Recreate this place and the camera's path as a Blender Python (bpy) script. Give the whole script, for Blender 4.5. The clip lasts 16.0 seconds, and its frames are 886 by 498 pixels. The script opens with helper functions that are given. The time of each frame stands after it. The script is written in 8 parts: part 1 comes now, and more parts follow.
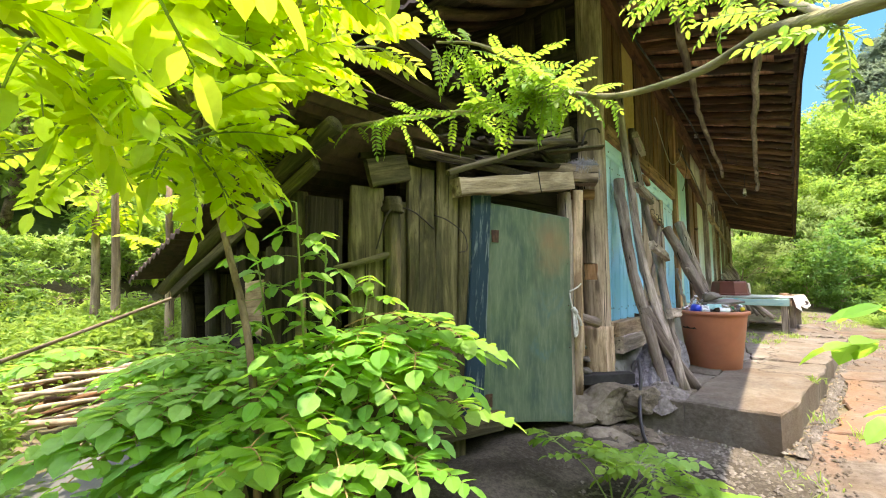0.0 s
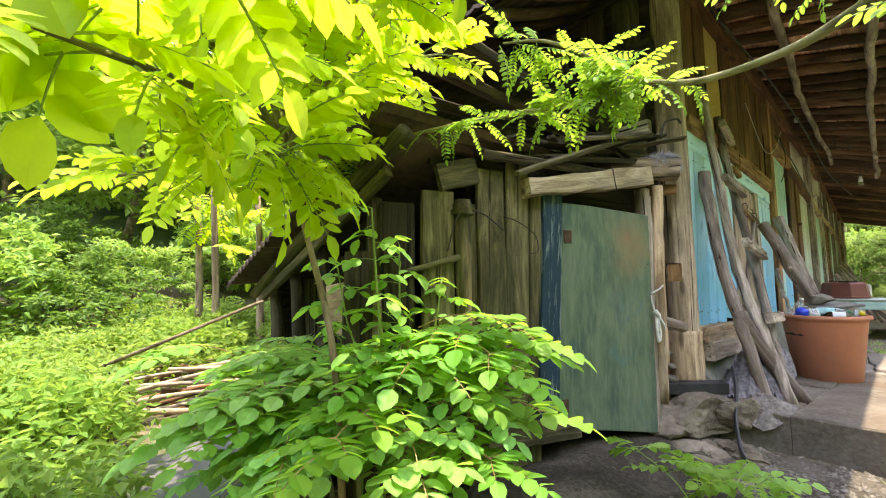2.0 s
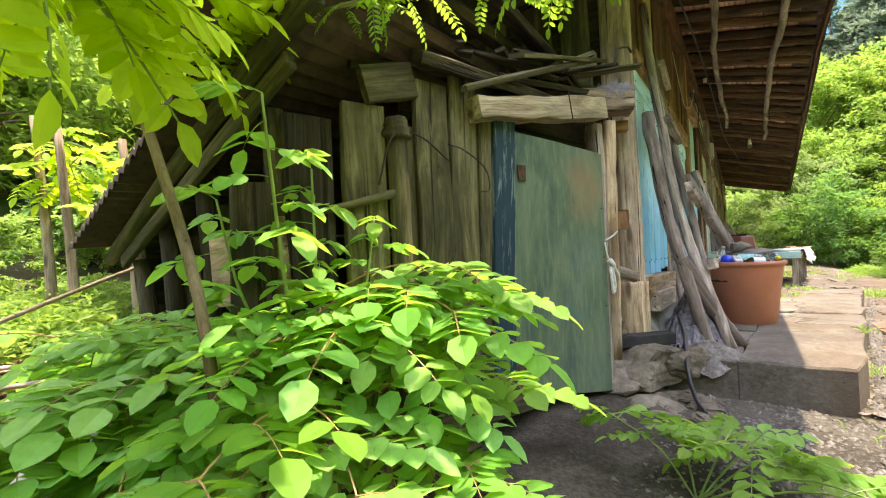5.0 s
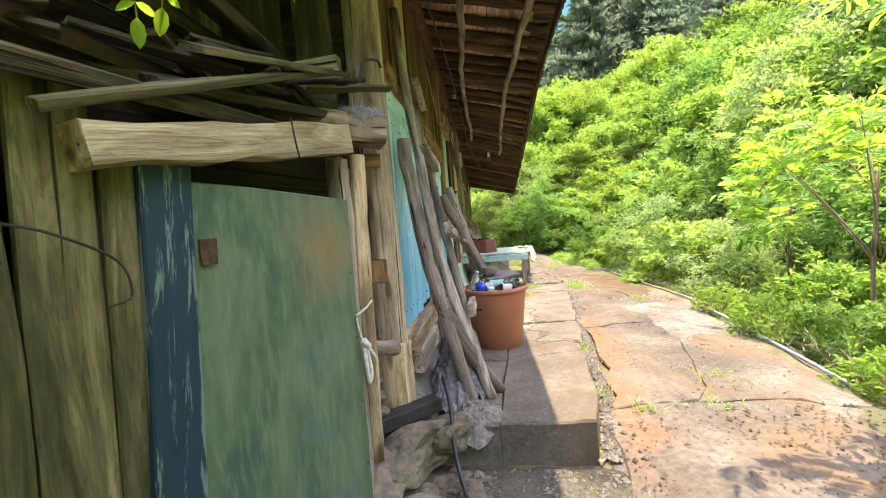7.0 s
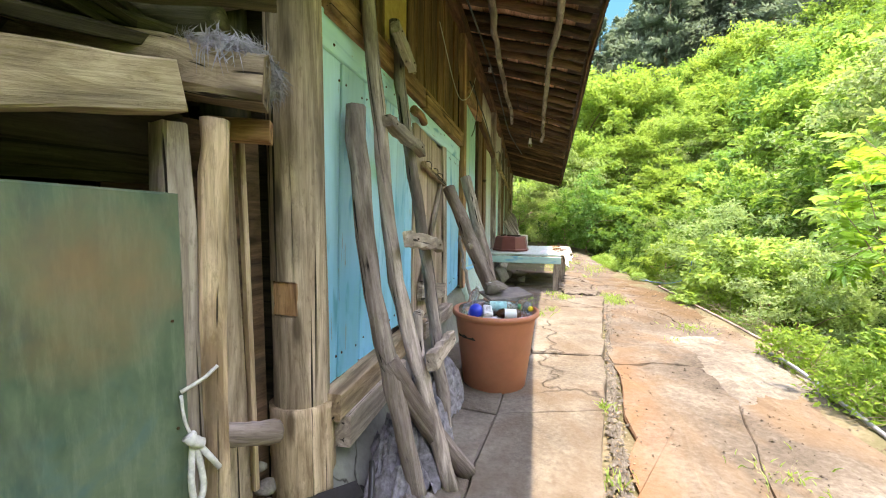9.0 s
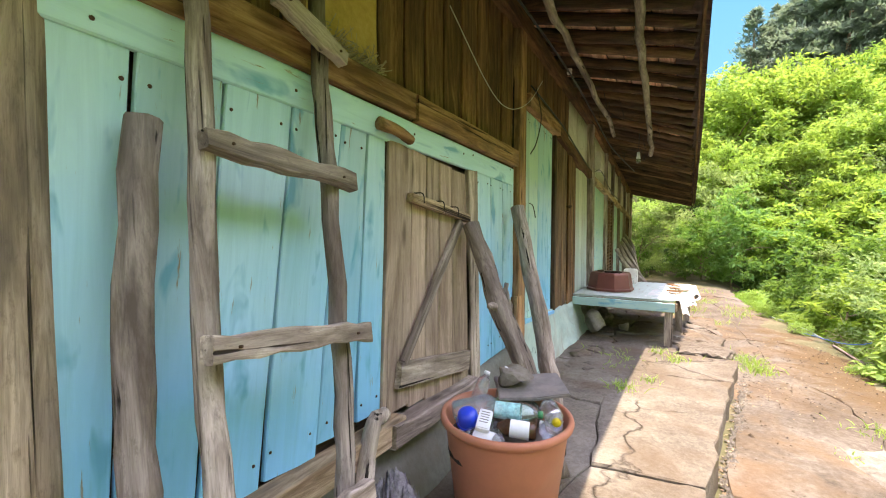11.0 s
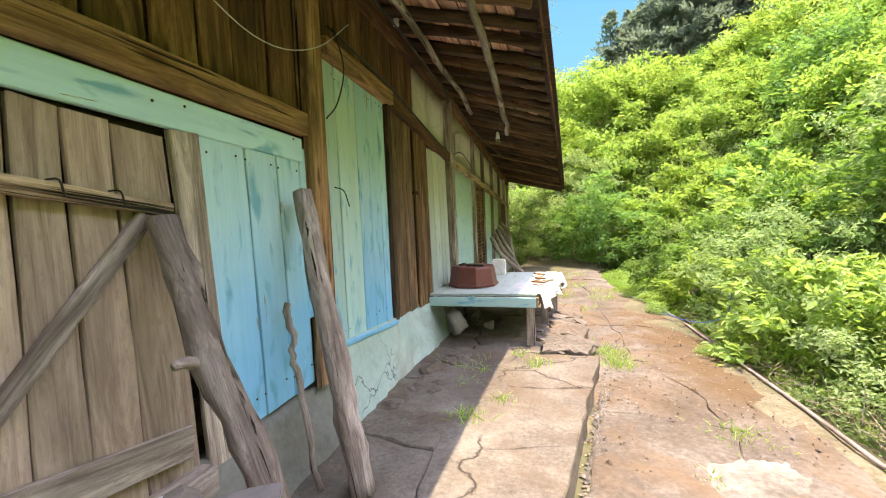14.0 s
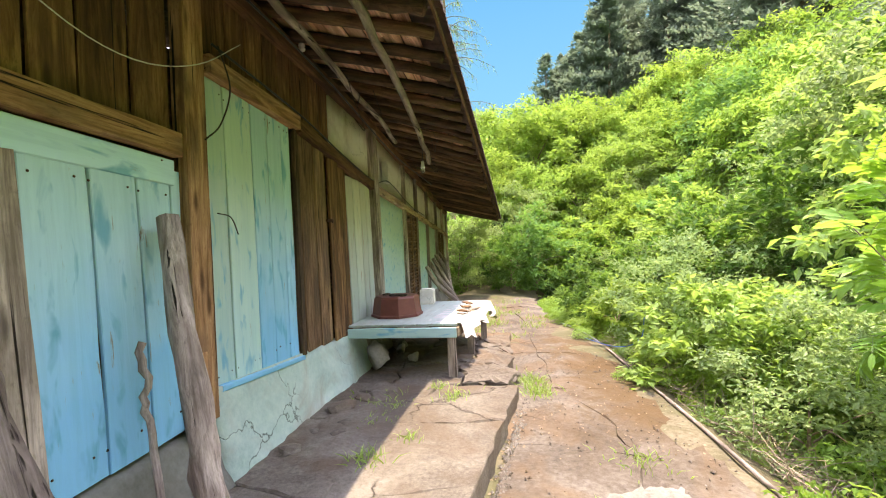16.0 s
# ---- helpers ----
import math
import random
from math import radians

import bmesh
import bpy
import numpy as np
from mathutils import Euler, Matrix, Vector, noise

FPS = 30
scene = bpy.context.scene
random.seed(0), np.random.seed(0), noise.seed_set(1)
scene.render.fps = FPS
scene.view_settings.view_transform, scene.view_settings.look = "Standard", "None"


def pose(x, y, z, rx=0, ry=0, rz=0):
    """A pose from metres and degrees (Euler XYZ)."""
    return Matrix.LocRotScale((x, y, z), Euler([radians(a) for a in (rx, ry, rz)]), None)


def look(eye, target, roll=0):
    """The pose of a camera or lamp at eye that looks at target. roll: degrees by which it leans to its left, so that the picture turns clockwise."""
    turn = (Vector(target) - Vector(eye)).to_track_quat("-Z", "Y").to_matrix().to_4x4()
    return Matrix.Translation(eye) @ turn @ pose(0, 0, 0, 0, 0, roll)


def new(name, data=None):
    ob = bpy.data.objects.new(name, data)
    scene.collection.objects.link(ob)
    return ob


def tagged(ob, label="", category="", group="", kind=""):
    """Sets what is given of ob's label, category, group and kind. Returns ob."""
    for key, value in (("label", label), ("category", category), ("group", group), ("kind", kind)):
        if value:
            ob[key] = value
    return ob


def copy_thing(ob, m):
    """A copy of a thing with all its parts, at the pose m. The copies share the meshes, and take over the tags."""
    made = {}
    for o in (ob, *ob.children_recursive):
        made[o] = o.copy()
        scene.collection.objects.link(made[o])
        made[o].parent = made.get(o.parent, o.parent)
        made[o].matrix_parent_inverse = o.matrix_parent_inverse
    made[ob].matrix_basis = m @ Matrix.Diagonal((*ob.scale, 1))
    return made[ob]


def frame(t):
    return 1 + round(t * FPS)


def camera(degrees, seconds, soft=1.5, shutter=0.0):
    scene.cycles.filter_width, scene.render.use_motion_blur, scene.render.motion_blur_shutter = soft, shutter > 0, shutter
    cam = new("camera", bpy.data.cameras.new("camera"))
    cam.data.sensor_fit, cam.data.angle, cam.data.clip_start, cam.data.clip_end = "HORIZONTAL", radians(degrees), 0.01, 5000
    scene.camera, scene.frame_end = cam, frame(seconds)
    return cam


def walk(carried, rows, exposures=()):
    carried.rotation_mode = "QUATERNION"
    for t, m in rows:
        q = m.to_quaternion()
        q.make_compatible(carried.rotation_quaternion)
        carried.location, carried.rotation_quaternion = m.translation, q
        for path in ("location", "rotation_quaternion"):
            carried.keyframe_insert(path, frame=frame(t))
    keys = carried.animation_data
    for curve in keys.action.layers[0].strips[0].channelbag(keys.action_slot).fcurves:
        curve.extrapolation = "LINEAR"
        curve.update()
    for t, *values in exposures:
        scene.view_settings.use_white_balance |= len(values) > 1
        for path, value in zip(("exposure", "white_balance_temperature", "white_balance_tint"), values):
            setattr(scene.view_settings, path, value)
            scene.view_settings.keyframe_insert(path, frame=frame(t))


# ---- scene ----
cam = camera(92.6, 16.0, soft=1.1)
PATH = [
    (0, (-0.065, 0.041, 1.437), (-1.27, 1.631, 1.572), -0.4),
    (0.5, (-0.068, 0.021, 1.434), (-1.411, 1.495, 1.581), -0.3),
    (1, (-0.065, 0.035, 1.428), (-1.455, 1.465, 1.579), -0.5),
    (1.5, (-0.049, 0.029, 1.429), (-1.47, 1.427, 1.588), -0.8),
    (2, (-0.065, 0.027, 1.421), (-1.51, 1.4, 1.582), -0.9),
    (2.5, (-0.086, 0.043, 1.408), (-1.543, 1.404, 1.564), -0.8),
    (3, (-0.123, 0.049, 1.406), (-1.584, 1.406, 1.56), -0.6),
    (3.2, (-0.146, 0.053, 1.404), (-1.606, 1.412, 1.556), -0.7),
    (5.3, (-0.676, 0.45, 1.297), (-1.646, 2.198, 1.239), -3.8),
    (5.5, (-0.749, 0.489, 1.353), (-1.475, 2.349, 1.236), -3.0),
    (6, (-0.728, 0.709, 1.44), (-1.02, 2.681, 1.278), -1.1),
    (6.5, (-0.64, 1.095, 1.628), (-0.88, 3.077, 1.507), -2.6),
    (7, (-0.629, 1.265, 1.745), (-0.828, 3.251, 1.632), -4.7),
    (7.5, (-0.551, 1.461, 1.741), (-0.667, 3.454, 1.619), -6.9),
    (8, (-0.482, 1.713, 1.643), (-0.598, 3.698, 1.433), -5.1),
    (8.5, (-0.412, 1.941, 1.821), (-0.748, 3.89, 1.521), -1.7),
    (9, (-0.29, 2.31, 1.87), (-0.695, 4.26, 1.687), 0.3),
    (9.2, (-0.241, 2.453, 1.936), (-0.737, 4.384, 1.776), 0.3),
    (11.3, (0.272, 3.824, 2.056), (-0.69, 5.575, 1.961), 0.5),
    (11.5, (0.293, 3.943, 2.029), (-0.675, 5.69, 1.922), 0.6),
    (12, (0.25, 4.233, 1.997), (-0.653, 6.013, 1.868), 1.0),
    (12.5, (0.28, 4.455, 1.993), (-0.516, 6.283, 1.842), 1.3),
    (13, (0.433, 4.738, 2.015), (-0.324, 6.581, 1.847), 2.1),
    (13.5, (0.508, 4.939, 2.037), (-0.142, 6.823, 1.873), -0.0),
    (14, (0.545, 5.068, 2.048), (0.039, 6.999, 1.914), -2.3),
    (14.5, (0.691, 5.162, 2.028), (0.277, 7.118, 1.957), -1.2),
    (15, (0.874, 5.227, 2.047), (0.528, 7.196, 2.021), -0.3),
    (15.5, (0.915, 5.252, 2.028), (0.615, 7.229, 2.026), -1.9),
    (16, (0.922, 5.277, 2.016), (0.654, 7.259, 2.011), -2.6),
]
walk(cam, [(t, look(eye, target, roll)) for t, eye, target, roll in PATH], [(0, 3.74, 8300, 12.8), (9, 3.8, 8300, 13.5), (11.5, 3.78, 8300, 17.5), (13, 3.76, 8300, 18.0), (16, 3.58, 8300, 17.5)])

# ---- light ----
SUN = Vector((0.19, 0.16, 1.0)).normalized()
world = bpy.data.worlds.new("sky")
scene.world = world
world.use_nodes = True
wn = world.node_tree
sky = wn.nodes.new("ShaderNodeTexSky")
sky.sky_type, sky.sun_disc = "NISHITA", False
sky.sun_elevation = math.asin(SUN.z)
sky.sun_rotation = math.atan2(SUN.x, SUN.y)
sky.air_density, sky.dust_density, sky.ozone_density = 1.0, 0.2, 2.5
tone = wn.nodes.new("ShaderNodeHueSaturation")
tone.inputs["Saturation"].default_value = 0.72
tone.inputs["Hue"].default_value = 0.52
wn.links.new(sky.outputs[0], tone.inputs["Color"])
wn.links.new(tone.outputs[0], wn.nodes["Background"].inputs[0])
wn.nodes["Background"].inputs[1].default_value = 0.15
sun_data = bpy.data.lights.new("sun", "SUN")
sun_data.energy, sun_data.angle, sun_data.color = 0.98, radians(0.55), (1.0, 0.96, 0.89)
sun = new("sun", sun_data)
sun.matrix_world = look(SUN * 30, (0, 0, 0))

# ---- material helpers ----


def nd(nt, kind, **inputs):
    """A node; inputs by name (spaces as underscores): a value or a socket to link."""
    n = nt.nodes.new("ShaderNode" + kind)
    for key, value in inputs.items():
        if key == "p_operation":
            n.operation = value
            continue
        if key == "p_feature":
            n.feature = value
            continue
        slot = n.inputs[int(key[1:])] if key[0] == "i" and key[1:].isdigit() else n.inputs[key.replace("_", " ")]
        if isinstance(value, bpy.types.NodeSocket):
            nt.links.new(value, slot)
        else:
            slot.default_value = value
    return n


def base(name):
    mat = bpy.data.materials.new(name)
    mat.use_nodes = True
    nt = mat.node_tree
    return mat, nt, nt.nodes["Principled BSDF"]


def rgb(c):
    return (c[0], c[1], c[2], 1.0)


def ramp(nt, fac, stops):
    n = nd(nt, "ValToRGB", Fac=fac)
    el = n.color_ramp.elements
    while len(el) < len(stops):
        el.new(0.5)
    for e, (p, c) in zip(el, stops):
        e.position, e.color = p, rgb(c) if isinstance(c, tuple) else (c, c, c, 1)
    return n.outputs[0]


def mix(nt, fac, a, b, mode="MIX"):
    n = nt.nodes.new("ShaderNodeMix")
    n.data_type, n.blend_type = "RGBA", mode
    for slot, value in ((n.inputs[0], fac), (n.inputs[6], a), (n.inputs[7], b)):
        if isinstance(value, bpy.types.NodeSocket):
            nt.links.new(value, slot)
        elif isinstance(value, tuple):
            slot.default_value = rgb(value)
        else:
            slot.default_value = value
    return n.outputs[2]


def local_coords(nt, scale, spread=40.0):
    """Object coordinates, shifted by chance from piece to piece, and scaled."""
    tc = nd(nt, "TexCoord")
    info = nd(nt, "ObjectInfo")
    comb = nd(nt, "CombineXYZ", X=info.outputs["Random"], Y=info.outputs["Random"], Z=info.outputs["Random"])
    shift = nd(nt, "VectorMath", p_operation="MULTIPLY_ADD", i0=comb.outputs[0], i1=(spread, spread * 0.7, spread * 1.3), i2=tc.outputs["Object"])
    mp = nd(nt, "Mapping", Vector=shift.outputs[0], Scale=scale)
    return mp.outputs[0], info.outputs["Random"], shift.outputs[0]


def noise_tex(nt, vec, scale, detail=5.0, rough=0.6, distort=0.0):
    return nd(nt, "TexNoise", Vector=vec, Scale=scale, Detail=detail, Roughness=rough, Distortion=distort).outputs[0]


def bump(nt, height, bsdf, strength, dist=0.01):
    n = nd(nt, "Bump", Height=height, Strength=strength, Distance=dist)
    nt.links.new(n.outputs[0], bsdf.inputs["Normal"])


def wood(name, dark, mid, light, crack=0.35, stain=(0.05, 0.045, 0.04), stain_at=0.62, rough=0.85):
    """Weathered wood with its grain along local x."""
    mat, nt, b = base(name)
    v, rnd, raw = local_coords(nt, (1.1, 10, 10))
    grain = noise_tex(nt, v, 1.0, 7, 0.66, 1.3)
    col = ramp(nt, grain, [(0.35, dark), (0.5, mid), (0.65, light)])
    vf = nd(nt, "Mapping", Vector=raw, Scale=(2.2, 70, 70)).outputs[0]
    fine = noise_tex(nt, vf, 1.0, 4, 0.7, 0.5)
    col = mix(nt, ramp(nt, fine, [(0.34, 0.38), (0.48, 0.0)]), col, tuple(c * 0.5 for c in dark))
    speck = noise_tex(nt, nd(nt, "Mapping", Vector=raw, Scale=(14, 40, 40)).outputs[0], 1.0, 5, 0.75)
    col = mix(nt, ramp(nt, speck, [(0.34, 0.5), (0.46, 0.0)]), col, dark)
    vk = nd(nt, "Mapping", Vector=raw, Scale=(1.7, 6.5, 6.5)).outputs[0]
    cell = nd(nt, "TexVoronoi", Vector=vk, Scale=1.0)
    knot = ramp(nt, cell.outputs["Distance"], [(0.08, 0.9), (0.2, 0.0)])
    col = mix(nt, knot, col, tuple(c * 0.55 for c in dark))
    v2 = nd(nt, "Mapping", Vector=raw, Scale=(0.9, 3.2, 3.2)).outputs[0]
    blotch = noise_tex(nt, v2, 1.6, 4, 0.6)
    col = mix(nt, ramp(nt, blotch, [(stain_at - 0.16, 0.0), (stain_at + 0.12, 0.75)]), col, stain)
    v3 = nd(nt, "Mapping", Vector=raw, Scale=(0.55, 34, 34)).outputs[0]
    split = ramp(nt, noise_tex(nt, v3, 1.0, 3, 0.5, 0.4), [(crack - 0.03, 1.0), (crack + 0.012, 0.0)])
    col = mix(nt, split, col, (0.018, 0.014, 0.011))
    tone = nd(nt, "MapRange", Value=rnd, To_Min=0.72, To_Max=1.22).outputs[0]
    shade = nd(nt, "CombineColor", Red=tone, Green=tone, Blue=tone).outputs[0]
    col = mix(nt, 1.0, mix(nt, 1.0, col, shade, "MULTIPLY"), (1.0, 0.915, 0.86), "MULTIPLY")
    col = nd(nt, "HueSaturation", Value=1.28, Color=col).outputs[0]
    nt.links.new(col, b.inputs["Base Color"])
    b.inputs["Roughness"].default_value = rough
    b.inputs["Specular IOR Level"].default_value = 0.25
    h = nd(nt, "Math", p_operation="SUBTRACT", i0=grain, i1=split).outputs[0]
    h = nd(nt, "Math", p_operation="MULTIPLY_ADD", i0=fine, i1=0.5, i2=h).outputs[0]
    bump(nt, h, b, 0.9, 0.011)
    return mat


def painted(name, top, low, bare, wear=0.66, z_low=1.0, z_high=2.6, vein=(0.12, 0.36, 0.43), under=(0.08, 0.36, 0.52)):
    """Thin old house paint on boards: two hues of many coats, worn to grey wood at knots and edges."""
    mat, nt, b = base(name)
    v, rnd, raw = local_coords(nt, (1.4, 22, 22))
    grain = noise_tex(nt, v, 1.0, 6, 0.65, 0.7)
    geo = nd(nt, "NewGeometry")
    z = nd(nt, "SeparateXYZ", Vector=geo.outputs["Position"]).outputs["Z"]
    big = noise_tex(nt, nd(nt, "Mapping", Vector=geo.outputs["Position"], Scale=(1.2, 1.2, 0.9)).outputs[0], 1.3, 3, 0.55)
    zz = nd(nt, "MapRange", Value=z, From_Min=z_low, From_Max=z_high).outputs[0]
    coat = nd(nt, "Math", p_operation="MULTIPLY_ADD", i0=big, i1=0.9, i2=nd(nt, "Math", p_operation="SUBTRACT", i0=zz, i1=0.45).outputs[0]).outputs[0]
    col = mix(nt, ramp(nt, coat, [(0.15, 0.0), (0.85, 1.0)]), low, top)
    tone = nd(nt, "MapRange", Value=rnd, To_Min=0.86, To_Max=1.12).outputs[0]
    col = mix(nt, 1.0, col, nd(nt, "CombineColor", Red=tone, Green=tone, Blue=tone).outputs[0], "MULTIPLY")
    col = mix(nt, ramp(nt, grain, [(0.3, 0.22), (0.6, 0.0)]), col, vein)
    v2 = nd(nt, "Mapping", Vector=raw, Scale=(2.2, 7, 7)).outputs[0]
    deep = noise_tex(nt, v2, 1.5, 3, 0.5, 0.5)
    col = mix(nt, ramp(nt, deep, [(0.57, 0.0), (0.70, 0.75)]), col, under)
    v3 = nd(nt, "Mapping", Vector=raw, Scale=(1.3, 14, 14)).outputs[0]
    chips = ramp(nt, noise_tex(nt, v3, 2.0, 6, 0.7, 0.3), [(wear, 0.0), (wear + 0.05, 1.0)])
    col = mix(nt, chips, col, bare)
    nt.links.new(col, b.inputs["Base Color"])
    b.inputs["Roughness"].default_value = 0.62
    b.inputs["Specular IOR Level"].default_value = 0.3
    h = nd(nt, "Math", p_operation="SUBTRACT", i0=grain, i1=chips).outputs[0]
    bump(nt, h, b, 0.3, 0.005)
    return mat


def mineral(name, stops, scale=1.0, fine=22.0, bumpy=0.5, crack=0.0, tint=None, tint_at=0.62, rough=0.92):
    """Stone, earth, render or cement: two scales of mottling, grit, and hairline cracks."""
    mat, nt, b = base(name)
    pos = nd(nt, "NewGeometry").outputs["Position"]
    big = noise_tex(nt, pos, 0.9 * scale, 5, 0.6, 0.3)
    small = noise_tex(nt, pos, fine, 6, 0.7)
    both = nd(nt, "Math", p_operation="MULTIPLY_ADD", i0=small, i1=0.45, i2=nd(nt, "Math", p_operation="MULTIPLY", i0=big, i1=0.6).outputs[0]).outputs[0]
    col = ramp(nt, both, stops)
    if tint:
        col = mix(nt, ramp(nt, noise_tex(nt, pos, 0.7 * scale, 4, 0.6, 1.0), [(tint_at - 0.1, 0.0), (tint_at + 0.1, 0.8)]), col, tint)
    h = both
    if crack:
        warp = nd(nt, "VectorMath", p_operation="MULTIPLY_ADD", i0=nd(nt, "TexNoise", Vector=pos, Scale=3.0, Detail=4.0).outputs[1], i1=(0.5, 0.5, 0.5), i2=pos).outputs[0]
        vor = nd(nt, "TexVoronoi", p_feature="DISTANCE_TO_EDGE", Vector=warp, Scale=crack).outputs[0]
        line = ramp(nt, vor, [(0.0012, 0.85), (0.005, 0.0)])
        gate = ramp(nt, noise_tex(nt, pos, 0.8, 2), [(0.45, 0.0), (0.55, 1.0)])
        line = mix(nt, 1.0, line, gate, "MULTIPLY")
        col = mix(nt, line, col, (0.05, 0.042, 0.035))
        h = nd(nt, "Math", p_operation="SUBTRACT", i0=both, i1=line).outputs[0]
    nt.links.new(col, b.inputs["Base Color"])
    b.inputs["Roughness"].default_value = rough
    b.inputs["Specular IOR Level"].default_value = 0.2
    bump(nt, h, b, bumpy, 0.02)
    return mat


def plain(name, color, rough=0.5, metal=0.0, vary=0.12, scale=9.0, dirt=None, bumpy=0.08, spec=0.4):
    mat, nt, b = base(name)
    v, rnd, raw = local_coords(nt, (1, 1, 1))
    n = noise_tex(nt, v, scale, 6, 0.65, 0.4)
    lo = tuple(c * (1 - 2 * vary) for c in color)
    hi = tuple(min(1, c * (1 + vary)) for c in color)
    col = ramp(nt, n, [(0.3, lo), (0.7, hi)])
    if dirt:
        col = mix(nt, ramp(nt, noise_tex(nt, v, scale * 0.35, 5, 0.7, 0.6), [(0.5, 0.0), (0.72, 0.8)]), col, dirt)
    nt.links.new(col, b.inputs["Base Color"])
    b.inputs["Roughness"].default_value, b.inputs["Metallic"].default_value = rough, metal
    b.inputs["Specular IOR Level"].default_value = spec
    bump(nt, n, b, bumpy, 0.004)
    return mat


def leaf(name, dark, light, through_col, thin=0.45, scale=6.0):
    """A leaf: waxy front, and light that passes through its blade."""
    mat, nt, b = base(name)
    geo = nd(nt, "NewGeometry")
    info = nd(nt, "ObjectInfo")
    mixed = nd(nt, "Math", p_operation="MULTIPLY_ADD", i0=geo.outputs["Random Per Island"], i1=0.65, i2=nd(nt, "Math", p_operation="MULTIPLY", i0=info.outputs["Random"], i1=0.35).outputs[0]).outputs[0]
    col = ramp(nt, mixed, [(0.1, dark), (0.9, light)])
    hue = nd(nt, "MapRange", Value=info.outputs["Random"], To_Min=0.48, To_Max=0.525).outputs[0]
    odd = nd(nt, "Math", p_operation="FRACT", i0=nd(nt, "Math", p_operation="MULTIPLY", i0=info.outputs["Random"], i1=7.31).outputs[0]).outputs[0]
    val = nd(nt, "MapRange", Value=odd, To_Min=0.58, To_Max=1.2).outputs[0]
    sat = nd(nt, "MapRange", Value=odd, To_Min=1.05, To_Max=0.8).outputs[0]
    col = nd(nt, "HueSaturation", Hue=hue, Saturation=sat, Value=val, Color=col).outputs[0]
    n = noise_tex(nt, geo.outputs["Position"], scale * 6, 3)
    col = mix(nt, ramp(nt, n, [(0.35, 0.35), (0.6, 0.0)]), col, tuple(c * 0.6 for c in dark))
    nt.links.new(col, b.inputs["Base Color"])
    b.inputs["Roughness"].default_value = 0.55
    b.inputs["Specular IOR Level"].default_value = 0.2
    tr = nd(nt, "BsdfTranslucent", Color=mix(nt, 0.35, through_col, col))
    mx = nd(nt, "MixShader", Fac=thin, i1=b.outputs[0], i2=tr.outputs[0])
    nt.links.new(mx.outputs[0], nt.nodes["Material Output"].inputs[0])
    return mat


GREY_WOOD = wood("grey_weathered_wood", (0.15, 0.128, 0.11), (0.33, 0.292, 0.255), (0.53, 0.485, 0.43), stain=(0.075, 0.06, 0.048), stain_at=0.58)
SILVER_WOOD = wood("silver_pole_wood", (0.1, 0.086, 0.077), (0.245, 0.216, 0.196), (0.43, 0.392, 0.362), crack=0.35, stain=(0.085, 0.062, 0.05), stain_at=0.6)
TAN_WOOD = wood("tan_post_wood", (0.19, 0.135, 0.085), (0.38, 0.295, 0.2), (0.56, 0.46, 0.335), crack=0.34)
POST_WOOD = wood("cracked_post_wood", (0.13, 0.1, 0.072), (0.28, 0.228, 0.172), (0.44, 0.375, 0.295), crack=0.37)
LINTEL_WOOD = wood("pale_lintel_wood", (0.12, 0.096, 0.06), (0.26, 0.218, 0.148), (0.41, 0.36, 0.262), crack=0.33)
BROWN_WOOD = wood("brown_smoked_wood", (0.058, 0.03, 0.014), (0.15, 0.082, 0.039), (0.27, 0.163, 0.085), crack=0.3, stain=(0.05, 0.03, 0.018), stain_at=0.56)
BEAM_WOOD = wood("orange_beam_wood", (0.14, 0.072, 0.034), (0.31, 0.182, 0.096), (0.46, 0.3, 0.17), crack=0.34, stain_at=0.62)
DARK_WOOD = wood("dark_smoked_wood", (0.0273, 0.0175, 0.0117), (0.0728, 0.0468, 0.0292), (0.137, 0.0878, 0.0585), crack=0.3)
# olive wood, its base lowered further to hold the roof and tree shade
SHADED_SHED_WOOD = wood("olive_shed_wood_with_shade", (0.03, 0.028, 0.014), (0.092, 0.085, 0.044), (0.195, 0.18, 0.105), crack=0.32, stain=(0.024, 0.026, 0.014), stain_at=0.52)
DOOR_WOOD = wood("taupe_door_wood", (0.2, 0.155, 0.125), (0.31, 0.25, 0.205), (0.41, 0.335, 0.28), crack=0.29, stain=(0.20, 0.15, 0.115), stain_at=0.66)
LOUVRE_WOOD = wood("dark_brown_shutter_wood", (0.075, 0.045, 0.0275), (0.169, 0.106, 0.0625), (0.275, 0.181, 0.112), crack=0.3)
SOFFIT_WOOD = wood("red_brown_sheathing_wood", (0.36, 0.2, 0.135), (0.68, 0.45, 0.33), (0.86, 0.65, 0.51), crack=0.32, stain=(0.09, 0.05, 0.035), stain_at=0.62)
# near-black: shade under the overhang is put into this rotten wood's colour
SHADED_ROTTEN_WOOD = wood("rotten_wood_with_shade", (0.013, 0.01, 0.007), (0.037, 0.031, 0.02), (0.085, 0.073, 0.05), crack=0.38)
BLUE_PAINT = painted("mint_and_blue_paint", (0.49, 0.75, 0.80), (0.21, 0.57, 0.83), (0.30, 0.25, 0.20), wear=0.64)
MINT_PAINT = painted("mint_paint", (0.50, 0.66, 0.585), (0.42, 0.63, 0.60), (0.33, 0.27, 0.2), wear=0.66)
PALE_PAINT = painted("pale_cream_paint", (0.60, 0.58, 0.47), (0.47, 0.55, 0.50), (0.36, 0.28, 0.2), wear=0.6, z_high=3.2, vein=(0.4, 0.36, 0.27), under=(0.4, 0.45, 0.4))
